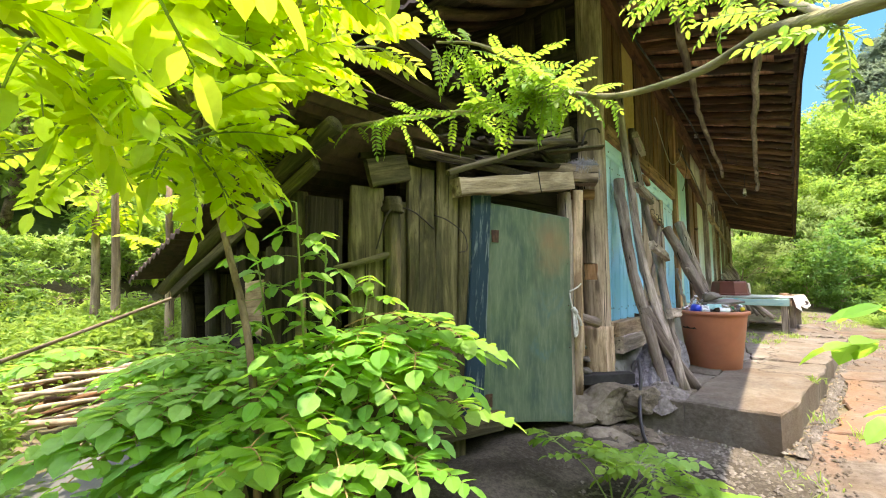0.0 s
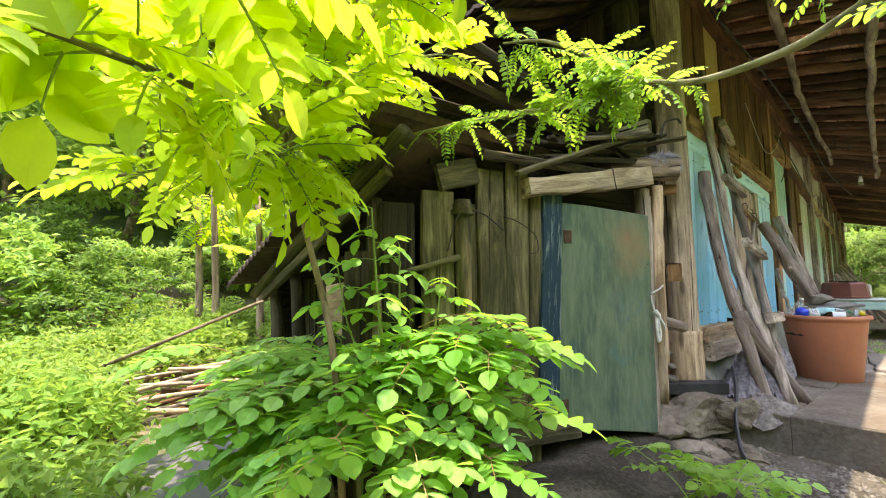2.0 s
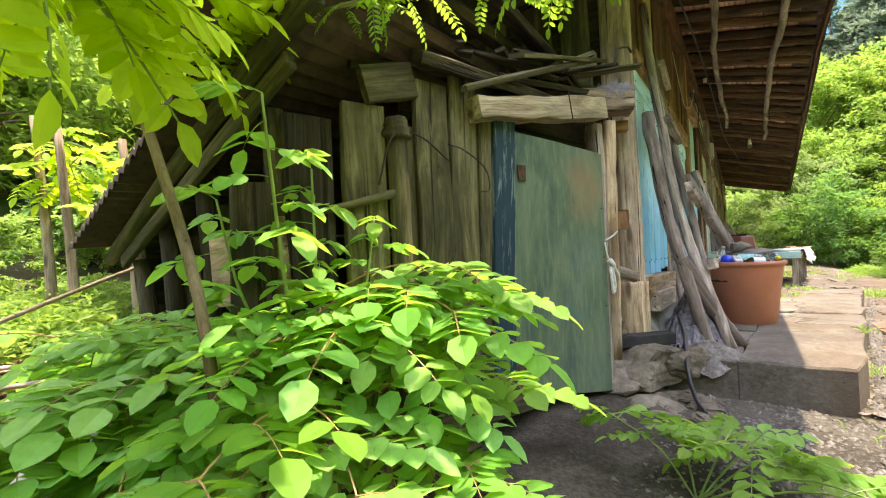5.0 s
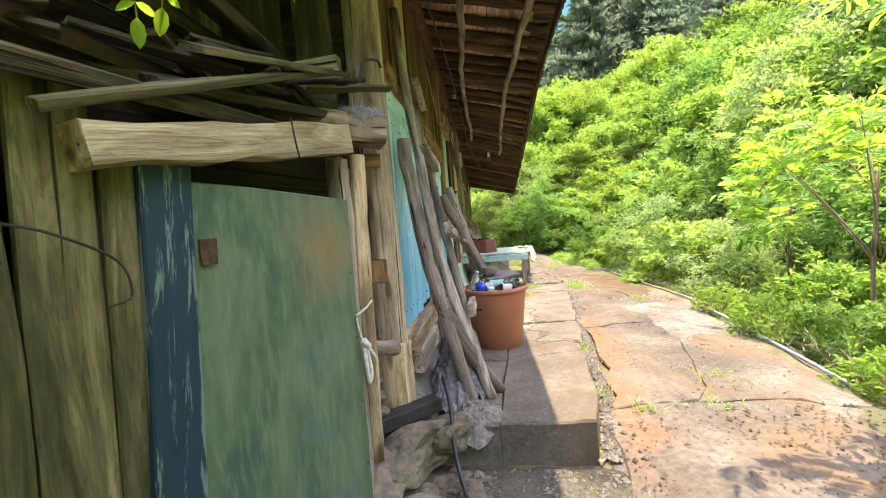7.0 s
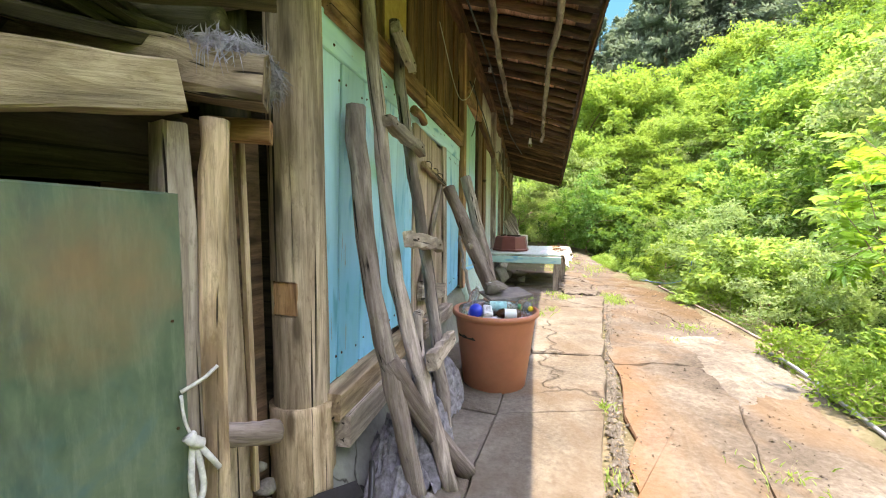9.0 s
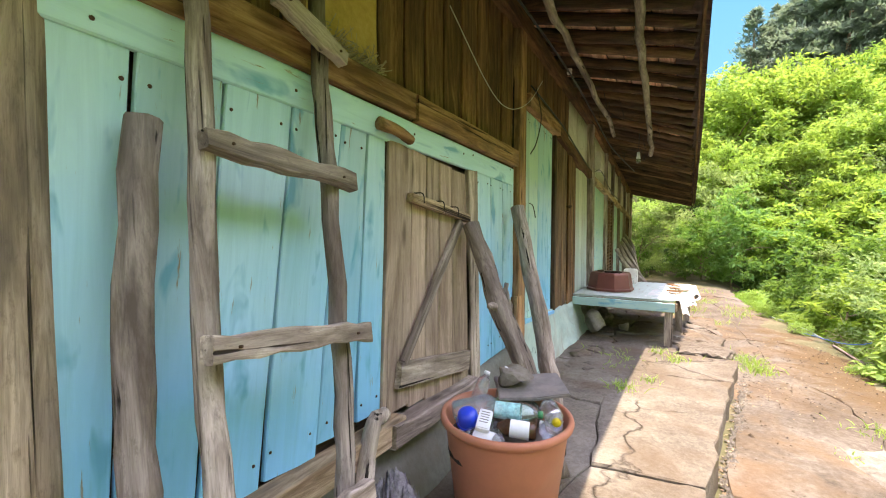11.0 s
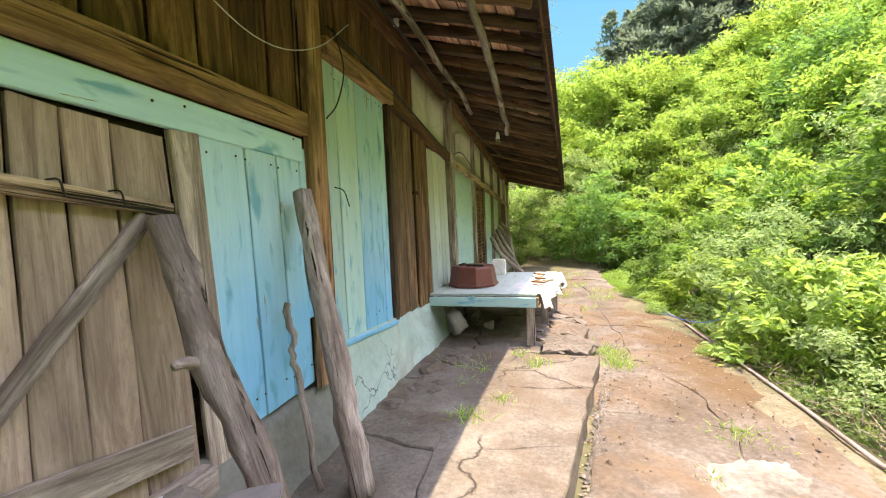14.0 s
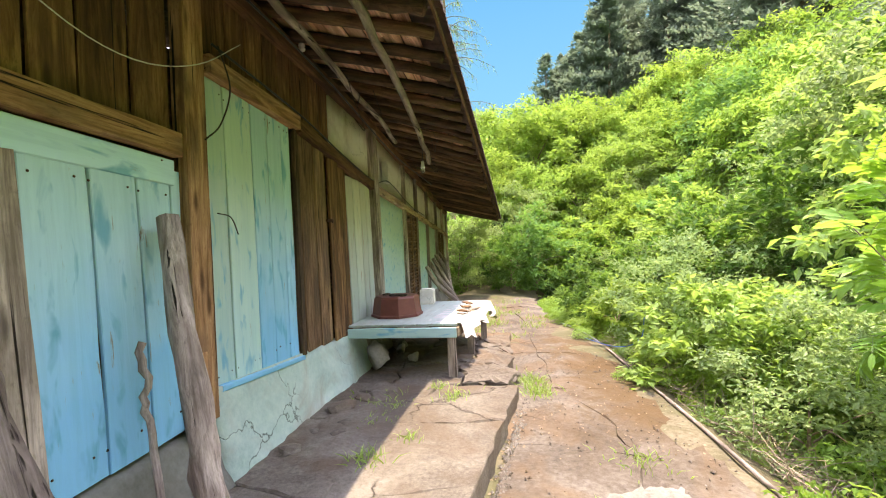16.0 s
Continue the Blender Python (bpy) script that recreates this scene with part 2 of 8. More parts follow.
NAVY_PAINT = painted("dark_blue_paint", (0.014, 0.045, 0.062), (0.012, 0.038, 0.064), (0.14, 0.18, 0.18), wear=0.53, vein=(0.004, 0.01, 0.016), under=(0.006, 0.02, 0.04))
PLASTER_BLUE = mineral("mint_lime_plaster", [(0.3, (0.26, 0.37, 0.325)), (0.5, (0.38, 0.5, 0.44)), (0.7, (0.5, 0.6, 0.51))], 1.5, 16, 0.5, 1.1, (0.33, 0.3, 0.23), 0.57)
PLASTER_WHITE = mineral("old_white_plaster", [(0.3, (0.58, 0.53, 0.46)), (0.5, (0.74, 0.70, 0.63)), (0.7, (0.82, 0.80, 0.74))], 1.4, 14, 0.3, 1.4, (0.38, 0.3, 0.22), 0.62)
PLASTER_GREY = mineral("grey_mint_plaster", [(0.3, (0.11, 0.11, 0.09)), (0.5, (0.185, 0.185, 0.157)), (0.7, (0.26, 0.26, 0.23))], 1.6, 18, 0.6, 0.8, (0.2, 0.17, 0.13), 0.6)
PALE_ROCK = mineral("pale_bedrock", [(0.34, (0.06, 0.05, 0.039)), (0.5, (0.145, 0.127, 0.104)), (0.66, (0.245, 0.225, 0.193))], 1.6, 20, 1.0, 0.9)
FIBRE = plain("lavender_fibre", (0.40, 0.38, 0.46), 0.95, 0, 0.3, 30, (0.26, 0.2, 0.16), 0.3, 0.1)
CEMENT = mineral("worn_cement", [(0.34, (0.06, 0.05, 0.04)), (0.5, (0.135, 0.116, 0.093)), (0.66, (0.225, 0.2, 0.166))], 1.6, 30, 1.0, 0.3, (0.115, 0.083, 0.056), 0.54)
ROCK = mineral("tan_bedrock", [(0.34, (0.045, 0.036, 0.028)), (0.5, (0.11, 0.091, 0.072)), (0.68, (0.205, 0.18, 0.15))], 1.2, 20, 1.0, 0.28, (0.145, 0.093, 0.052), 0.56)
CLAY = mineral("ochre_clay", [(0.3, (0.34, 0.21, 0.07)), (0.5, (0.5, 0.33, 0.12)), (0.7, (0.6, 0.43, 0.2))], 2.0, 24, 0.5)
TAN_STONE = mineral("tan_footing_stone", [(0.34, (0.05, 0.04, 0.028)), (0.5, (0.145, 0.12, 0.088)), (0.66, (0.25, 0.215, 0.165))], 3.0, 26, 1.0)
FIELDSTONE = mineral("grey_fieldstone", [(0.3, (0.13, 0.114, 0.094)), (0.5, (0.24, 0.216, 0.184)), (0.7, (0.36, 0.33, 0.29))], 3.5, 26, 1.0)


def rusty_path():
    """The bedrock of the path, with the iron stain that has run along its joint with the step."""
    mat = ROCK.copy()
    mat.name = "rust_stained_bedrock"
    nt = mat.node_tree
    b = nt.nodes["Principled BSDF"]
    col = b.inputs["Base Color"].links[0].from_socket
    pos = nd(nt, "NewGeometry").outputs["Position"]
    xyz = nd(nt, "SeparateXYZ", Vector=pos)
    off = nd(nt, "Math", p_operation="MULTIPLY_ADD", i0=xyz.outputs["Y"], i1=-0.145, i2=xyz.outputs["X"]).outputs[0]
    wob = nd(nt, "Math", p_operation="MULTIPLY_ADD", i0=noise_tex(nt, pos, 2.2, 5, 0.65, 0.6), i1=0.5, i2=off).outputs[0]
    run = ramp(nt, nd(nt, "MapRange", Value=wob, From_Min=-0.3, From_Max=0.5).outputs[0], [(0.1, 0.0), (0.26, 0.5), (0.4, 0.3), (0.7, 0.0)])
    reach = ramp(nt, nd(nt, "MapRange", Value=xyz.outputs["Y"], From_Min=3.5, From_Max=9.5).outputs[0], [(0.0, 0.0), (0.15, 1.0), (0.4, 0.7), (0.75, 0.0)])
    col = mix(nt, mix(nt, 1.0, run, reach, "MULTIPLY"), col, (0.27, 0.115, 0.05))
    damp = nd(nt, "Math", p_operation="MULTIPLY_ADD", i0=noise_tex(nt, pos, 1.6, 6, 0.7, 0.8), i1=1.6, i2=nd(nt, "MapRange", Value=xyz.outputs["X"], From_Min=1.1, From_Max=2.6, To_Min=-0.7, To_Max=0.1).outputs[0]).outputs[0]
    far = ramp(nt, nd(nt, "MapRange", Value=xyz.outputs["Y"], From_Min=8.5, From_Max=16.5).outputs[0], [(0.0, 0.0), (0.2, 0.85), (0.7, 0.85), (1.0, 0.0)])
    moss = mix(nt, 1.0, ramp(nt, damp, [(0.25, 0.0), (0.65, 0.9)]), far, "MULTIPLY")
    nt.links.new(mix(nt, moss, col, (0.085, 0.05, 0.018)), b.inputs["Base Color"])
    return mat


PATH_ROCK = rusty_path()
GRAVEL = mineral("dark_gravelly_earth", [(0.36, (0.016, 0.013, 0.009)), (0.5, (0.043, 0.036, 0.026)), (0.66, (0.115, 0.1, 0.078))], 2.0, 45, 1.0)
PEBBLE = mineral("grey_pebbles", [(0.3, (0.06, 0.052, 0.042)), (0.5, (0.13, 0.115, 0.095)), (0.7, (0.27, 0.245, 0.21))], 9.0, 40, 0.6)
EARTH = mineral("leaf_strewn_earth", [(0.3, (0.05, 0.042, 0.024)), (0.5, (0.12, 0.1, 0.06)), (0.7, (0.24, 0.2, 0.14))], 1.0, 18, 1.0, 0.0, (0.085, 0.085, 0.04), 0.5)
FOREST = mineral("far_wooded_slope", [(0.3, (0.03, 0.06, 0.02)), (0.5, (0.07, 0.13, 0.035)), (0.7, (0.13, 0.2, 0.06))], 0.6, 3, 1.0)
CHARRED = plain("charred_rubber", (0.035, 0.033, 0.033), 0.8, 0, 0.3)
RAG = plain("grey_violet_rag", (0.25, 0.235, 0.25), 0.95, 0, 0.3, 30, (0.11, 0.095, 0.09), 0.7, 0.1)
DUSTY_RAG = plain("dusty_grey_rag", (0.24, 0.215, 0.195), 0.95, 0, 0.3, 24, (0.12, 0.1, 0.085), 0.8, 0.1)
TUB = plain("terracotta_rubber", (0.432, 0.162, 0.09), 0.55, 0, 0.07, 5, (0.396, 0.192, 0.12), 0.06)
BASIN = plain("dark_red_brown_plastic", (0.17, 0.055, 0.04), 0.5, 0, 0.1, 6)
CLOTH = plain("dirty_white_sheet", (0.72, 0.70, 0.67), 0.8, 0, 0.06, 8, (0.5, 0.46, 0.38), 0.15, 0.2)
ROPE = plain("white_rope", (0.62, 0.60, 0.56), 0.85, 0, 0.15, 60, None, 0.5)
WIRE = plain("rusty_wire", (0.05, 0.04, 0.035), 0.7, 0.3, 0.2)
RUST = plain("rusty_iron", (0.10, 0.055, 0.035), 0.75, 0.4, 0.3, 30)
WHITE_PLASTIC = plain("white_plastic", (0.75, 0.76, 0.76), 0.35, 0, 0.03)
BLUE_PLASTIC = plain("royal_blue_plastic", (0.012, 0.05, 0.52), 0.3, 0, 0.05)
YELLOW_PLASTIC = plain("yellow_plastic", (0.75, 0.55, 0.03), 0.35, 0, 0.05)
GREEN_PLASTIC = plain("green_plastic", (0.03, 0.22, 0.09), 0.4, 0, 0.05)
BLACK_PLASTIC = plain("black_plastic", (0.02, 0.02, 0.022), 0.4, 0, 0.1)
LABEL_PAPER = plain("printed_label", (0.68, 0.70, 0.70), 0.5, 0, 0.05)
TEAL_LABEL = plain("teal_label", (0.30, 0.62, 0.62), 0.45, 0, 0.3, 30, (0.7, 0.75, 0.72))
SLATE = plain("grey_slate", (0.19, 0.17, 0.155), 0.75, 0, 0.15, 12, (0.26, 0.22, 0.18), 0.3)
GREY_SHEET = plain("grey_vinyl_sheet", (0.10, 0.10, 0.105), 0.6, 0, 0.15, 4, (0.16, 0.14, 0.11), 0.2)
PIPE = plain("grey_pipe_plastic", (0.28, 0.30, 0.33), 0.5, 0, 0.15, 9, (0.16, 0.14, 0.12))
HOSE = plain("blue_hose", (0.03, 0.14, 0.45), 0.4, 0, 0.1)
ROOF_EDGE = plain("rusted_corrugated_roof", (0.12, 0.075, 0.06), 0.75, 0.15, 0.25, 14, (0.05, 0.04, 0.035), 0.3)
BARK = wood("young_bark", (0.12, 0.09, 0.06), (0.24, 0.19, 0.13), (0.36, 0.30, 0.22), crack=0.3)
GREEN_BARK = wood("green_bark", (0.10, 0.11, 0.05), (0.2, 0.2, 0.11), (0.32, 0.31, 0.2), crack=0.28)
STEM = plain("green_stem", (0.20, 0.30, 0.07), 0.55, 0, 0.15)
RED_STEM = plain("red_leaf_stalk", (0.33, 0.2, 0.09), 0.55, 0, 0.15)
LEAF_SUN = leaf("young_yellow_green_leaf", (0.26, 0.45, 0.03), (0.55, 0.70, 0.06), (0.82, 0.98, 0.08), 0.72)
LEAF_SHRUB = leaf("shrub_leaf", (0.13, 0.34, 0.045), (0.29, 0.56, 0.10), (0.55, 0.92, 0.1), 0.45)
LEAF_FINE = leaf("fine_pinnate_leaf", (0.14, 0.30, 0.035), (0.25, 0.43, 0.06), (0.52, 0.80, 0.08), 0.5)
LEAF_WOOD = leaf("woodland_leaf", (0.10, 0.22, 0.035), (0.33, 0.49, 0.10), (0.55, 0.78, 0.12), 0.42)
LEAF_OLIVE = leaf("olive_green_leaf", (0.13, 0.225, 0.06), (0.33, 0.44, 0.15), (0.48, 0.64, 0.19), 0.42)
LEAF_DEEP = leaf("deep_green_leaf", (0.05, 0.14, 0.025), (0.17, 0.32, 0.06), (0.32, 0.55, 0.07), 0.4)
# green paled and greyed: the far slope's haze is put into the needles
HAZY_NEEDLE = leaf("pine_needles_with_haze", (0.12, 0.175, 0.12), (0.26, 0.335, 0.235), (0.28, 0.37, 0.22), 0.3)
LARCH = leaf("larch_needles", (0.12, 0.24, 0.06), (0.26, 0.42, 0.12), (0.4, 0.6, 0.14), 0.4)
GRASS = leaf("grass_blade", (0.18, 0.32, 0.05), (0.36, 0.50, 0.1), (0.55, 0.75, 0.1), 0.4)
DRY = plain("dry_twigs", (0.36, 0.28, 0.20), 0.9, 0, 0.25, 20)
DEAD_LEAF = leaf("dead_leaf", (0.14, 0.075, 0.035), (0.33, 0.20, 0.11), (0.3, 0.18, 0.08), 0.2)


def sky_blue():
    """Clear sky low over the mountain."""
    mat, nt, b = base("far_blue_sky")
    h = nd(nt, "SeparateXYZ", Vector=nd(nt, "NewGeometry").outputs["Position"]).outputs["Z"]
    up = nd(nt, "MapRange", Value=h, From_Min=60.0, From_Max=240.0).outputs[0]
    em = nd(nt, "Emission", Color=ramp(nt, up, [(0.0, (0.022, 0.066, 0.108)), (1.0, (0.0085, 0.044, 0.098))]), Strength=1.0)
    nt.links.new(em.outputs[0], nt.nodes["Material Output"].inputs[0])
    return mat


SKY_BLUE = sky_blue()


def glassy(name, color, rough=0.12, keep=0.5):
    mat, nt, b = base(name)
    b.inputs["Base Color"].default_value = rgb(color)
    b.inputs["Roughness"].default_value = rough
    b.inputs["Transmission Weight"].default_value = keep
    b.inputs["IOR"].default_value = 1.35
    n = noise_tex(nt, nd(nt, "TexCoord").outputs["Object"], 18, 3)
    bump(nt, n, b, 0.2, 0.004)
    return mat


PET = glassy("cloudy_clear_plastic", (0.93, 0.94, 0.92), 0.12, 0.88)
BROWN_GLASS = glassy("brown_bottle_glass", (0.09, 0.04, 0.02), 0.08, 0.4)
TEAL_PET = glassy("greenish_clear_plastic", (0.78, 0.93, 0.88), 0.12, 0.85)


def green_sheet():
    """Painted sheet door: mottled green, blue under-coat, rust blush near the head."""
    mat, nt, b = base("mottled_green_door_paint")
    obj = nd(nt, "TexCoord").outputs["Object"]
    a = noise_tex(nt, nd(nt, "Mapping", Vector=obj, Scale=(0.9, 1.8, 1)).outputs[0], 2.2, 5, 0.6, 0.4)
    col = ramp(nt, a, [(0.3, (0.026, 0.066, 0.058)), (0.46, (0.068, 0.112, 0.068)), (0.58, (0.115, 0.158, 0.098)), (0.74, (0.048, 0.098, 0.084))])
    s = noise_tex(nt, nd(nt, "Mapping", Vector=obj, Scale=(1.5, 9, 1)).outputs[0], 3, 6, 0.7)
    col = mix(nt, ramp(nt, s, [(0.48, 0.0), (0.68, 0.6)]), col, (0.185, 0.225, 0.155))
    blue = noise_tex(nt, obj, 3.3, 4, 0.6, 0.8)
    col = mix(nt, ramp(nt, blue, [(0.6, 0.0), (0.74, 0.6)]), col, (0.045, 0.13, 0.15))
    drip = noise_tex(nt, nd(nt, "Mapping", Vector=obj, Scale=(0.9, 3.5, 1)).outputs[0], 1.8, 5, 0.65, 0.8)
    col = mix(nt, ramp(nt, drip, [(0.56, 0.0), (0.74, 0.55)]), col, (0.05, 0.07, 0.05))
    spot = nd(nt, "VectorMath", p_operation="DISTANCE", i0=obj, i1=(1.28, -0.2, 0)).outputs["Value"]
    wob = nd(nt, "Math", p_operation="MULTIPLY_ADD", i0=noise_tex(nt, obj, 7, 4), i1=0.35, i2=spot).outputs[0]
    col = mix(nt, ramp(nt, wob, [(0.2, 0.65), (0.45, 0.0)]), col, (0.27, 0.15, 0.07))
    nt.links.new(col, b.inputs["Base Color"])
    b.inputs["Roughness"].default_value = 0.6
    bump(nt, a, b, 0.12, 0.01)
    return mat


DOOR_GREEN = green_sheet()

# ---- mesh helpers ----
UP = Vector((0, 0, 1))
RNG = random.Random(7)


def world_of(ob):
    if ob.parent is None:
        return ob.matrix_basis.copy()
    return world_of(ob.parent) @ ob.matrix_parent_inverse @ ob.matrix_basis


def attach(ob, parent, m=None):
    if parent is not None:
        ob.parent = parent
        ob.matrix_parent_inverse = world_of(parent).inverted()
    if m is not None:
        ob.matrix_basis = m
    return ob


def thing(name, label, category, at=(0, 0, 0), group=""):
    ob = new(name)
    ob.empty_display_size = 0.1
    ob.matrix_basis = Matrix.Translation(at)
    return tagged(ob, label, category, group)


def mesh_of(name, bm, mat, smooth=False):
    me = bpy.data.meshes.new(name)
    bm.to_mesh(me)
    bm.free()
    me.materials.append(mat)
    if smooth:
        me.polygons.foreach_set("use_smooth", [True] * len(me.polygons))
    return me


def part(name, bm, mat, parent=None, label="", m=None, smooth=False):
    ob = new(name, mesh_of(name, bm, mat, smooth))
    attach(ob, parent, m)
    return tagged(ob, label) if label else ob


def frame_of(a, b, normal):
    """Local x from a to b, local z as near to normal as can be."""
    a, b, normal = Vector(a), Vector(b), Vector(normal)
    x = (b - a).normalized()
    y = normal.cross(x).normalized()
    z = x.cross(y)
    m = Matrix((x, y, z)).transposed().to_4x4()
    m.translation = a
    return m, (b - a).length


def plank_mesh(length, w0, w1, thick, rough=0.004, seg=3, bow=0.0, skew0=0.0, skew1=0.0, soft_edge=0.0):
    bm = bmesh.new()
    rings = []
    for i in range(seg + 1):
        f = i / seg
        w = (w0 + (w1 - w0) * f) / 2
        t = thick / 2
        ch = soft_edge or min(0.35 * t, 0.006, w * 0.4)
        dy = bow * math.sin(math.pi * f)
        jl, jr = RNG.uniform(-rough, rough), RNG.uniform(-rough, rough)
        ring = []
        for y, z in ((-w, -t + ch), (-w, t - ch), (-w + ch, t), (w - ch, t), (w, t - ch), (w, -t + ch), (w - ch, -t), (-w + ch, -t)):
            x = length * f
            if i == 0:
                x += skew0 * (y / max(w, 1e-4)) + RNG.uniform(0, rough)
            if i == seg:
                x += skew1 * (y / max(w, 1e-4)) - RNG.uniform(0, rough)
            ring.append(bm.verts.new((x, y + dy + (jl if y < 0 else jr), z + RNG.uniform(-rough, rough) * 0.4)))
        rings.append(ring)
    for r0, r1 in zip(rings, rings[1:]):
        for k in range(8):
            bm.faces.new((r0[k], r0[(k + 1) % 8], r1[(k + 1) % 8], r1[k]))
    bm.faces.new(rings[0][::-1])
    bm.faces.new(rings[-1])
    bmesh.ops.recalc_face_normals(bm, faces=bm.faces)
    return bm


def plank(name, a, b, w, thick, mat, normal=(1, 0, 0), parent=None, label="", category="", w1=None, **more):
    m, length = frame_of(a, b, normal)
    ob = part(name, plank_mesh(length, w, w if w1 is None else w1, thick, **more), mat, parent, label, m)
    if parent is None:
        tagged(ob, label, category)
    return ob


def log_mesh(pts, radii, sides=10, lump=0.12):
    bm = bmesh.new()
    rings = []
    n = len(pts)
    seed = RNG.uniform(0, 90)
    for i, p in enumerate(pts):
        d = (pts[min(i + 1, n - 1)] - pts[max(i - 1, 0)]).normalized()
        ref = Vector((0, 0, 1)) if abs(d.z) < 0.9 else Vector((0, 1, 0))
        u = d.cross(ref).normalized()
        v = d.cross(u)
        ring = []
        for k in range(sides):
            a = 2 * math.pi * k / sides
            o = u * math.cos(a) + v * math.sin(a)
            r = radii[i] * (1 + lump * noise.noise(Vector((i * 0.9 + seed, math.cos(a) * 1.2, math.sin(a) * 1.2))))
            ring.append(bm.verts.new(p + o * r))
        rings.append(ring)
    for r0, r1 in zip(rings, rings[1:]):
        for k in range(sides):
            bm.faces.new((r0[k], r0[(k + 1) % sides], r1[(k + 1) % sides], r1[k]))
    bm.faces.new(rings[0][::-1])
    bm.faces.new(rings[-1])
    bmesh.ops.recalc_face_normals(bm, faces=bm.faces)
    return bm


def smooth_line(pts, per=5):
    """Points on a Catmull-Rom curve through pts."""
    pts = [Vector(p) for p in pts]
    if len(pts) == 2:
        return [pts[0].lerp(pts[1], i / per) for i in range(per + 1)]
    out = []
    ext = [pts[0] * 2 - pts[1]] + pts + [pts[-1] * 2 - pts[-2]]
    for i in range(1, len(ext) - 2):
        a, b, c, d = ext[i - 1:i + 3]
        for k in range(per):
            t = k / per
            out.append(0.5 * (2 * b + (c - a) * t + (2 * a - 5 * b + 4 * c - d) * t * t + (3 * b - a - 3 * c + d) * t ** 3))
    return out + [pts[-1]]


def log(name, pts, r0, r1, mat, parent=None, label="", category="", sides=10, lump=0.14, per=5, crook=0.0):
    line = smooth_line(pts, per)
    m, _ = frame_of(line[0], line[-1], (0.31, 0.2, 0.93) if abs((line[-1] - line[0]).normalized().z) < 0.9 else (1, 0, 0))
    inv = m.inverted()
    loc = [inv @ p for p in line]
    if crook:
        loc = [p + Vector((0, RNG.uniform(-crook, crook), RNG.uniform(-crook, crook))) for p in loc]
    n = len(loc)
    bm = log_mesh(loc, [r0 + (r1 - r0) * i / (n - 1) for i in range(n)], sides, lump)
    ob = part(name, bm, mat, parent, label, m, True)
    if parent is None:
        tagged(ob, label, category)
    return ob


def block(size, bevel=0.01, rough=0.0, cuts=0):
    """A box about its base's middle, with worn edges."""
    bm = bmesh.new()
    bmesh.ops.create_cube(bm, size=1.0, matrix=Matrix.Translation((0, 0, size[2] / 2)) @ Matrix.Diagonal((*size, 1)))
    if bevel:
        bmesh.ops.bevel(bm, geom=bm.edges[:], offset=bevel, segments=2, affect="EDGES")
    if cuts:
        bmesh.ops.subdivide_edges(bm, edges=bm.edges[:], cuts=cuts, use_grid_fill=True)
    if rough:
        s = Vector((RNG.uniform(0, 50), 0, 0))
        for v in bm.verts:
            v.co += Vector([noise.noise(v.co * 6 + s + Vector((0, 9 * k, 0))) * rough for k in range(3)])
    return bm


def boulder(r, squash=(1, 1, 0.7), rough=0.3, sub=2):
    bm = bmesh.new()
    bmesh.ops.create_icosphere(bm, subdivisions=sub, radius=1.0)
    s = Vector((RNG.uniform(0, 60), RNG.uniform(0, 60), 0))
    cuts = [(Vector((RNG.gauss(0, 1), RNG.gauss(0, 1), RNG.gauss(0, 1))).normalized(), RNG.uniform(0.5, 0.85)) for _ in range(7)]
    for v in bm.verts:
        k = 1 + rough * noise.noise(v.co * 1.3 + s) + rough * 0.4 * noise.noise(v.co * 4 + s)
        for nrm, dist in cuts:
            over = v.co.dot(nrm) - dist
            if over > 0:
                v.co -= nrm * over
        v.co = Vector((v.co.x * r * squash[0] * k, v.co.y * r * squash[1] * k, v.co.z * r * squash[2] * k))
    return bm


def lathe(profile, sides=32, wobble=0.0):
    bm = bmesh.new()
    rings = []
    for r, z in profile:
        rings.append([bm.verts.new((r * math.cos(2 * math.pi * k / sides), r * math.sin(2 * math.pi * k / sides), z)) for k in range(sides)])
    for a, b in zip(rings, rings[1:]):
        for k in range(sides):
            bm.faces.new((a[k], a[(k + 1) % sides], b[(k + 1) % sides], b[k]))
    bmesh.ops.remove_doubles(bm, verts=bm.verts, dist=1e-5)
    if wobble:
        for v in bm.verts:
            v.co += Vector((noise.noise(v.co * 4), noise.noise(v.co * 4 + Vector((7, 0, 0))), 0)) * wobble
    bmesh.ops.recalc_face_normals(bm, faces=bm.faces)
    return bm


def prism(outline, z0, z1, rough=0.0):
    """A flat slab from a plan outline, its edges chamfered."""
    bm = bmesh.new()
    c = sum((Vector((x, y)) for x, y in outline), Vector((0, 0))) / len(outline)
    low, mid, top = [], [], []
    for x, y in outline:
        zt = z1(x, y) if callable(z1) else z1
        low.append(bm.verts.new((x, y, z0)))
        mid.append(bm.verts.new((x, y, zt - 0.012)))
        d = (c - Vector((x, y))).normalized() * 0.012
        top.append(bm.verts.new((x + d.x, y + d.y, zt + RNG.uniform(-rough, rough))))
    n = len(outline)
    for a, b in ((low, mid), (mid, top)):
        for k in range(n):
            bm.faces.new((a[k], a[(k + 1) % n], b[(k + 1) % n], b[k]))
    zc = z1(c.x, c.y) if callable(z1) else z1
    mid_v = bm.verts.new((c.x, c.y, zc + rough))
    for k in range(n):
        bm.faces.new((top[k], top[(k + 1) % n], mid_v))
    bmesh.ops.recalc_face_normals(bm, faces=bm.faces)
    return bm


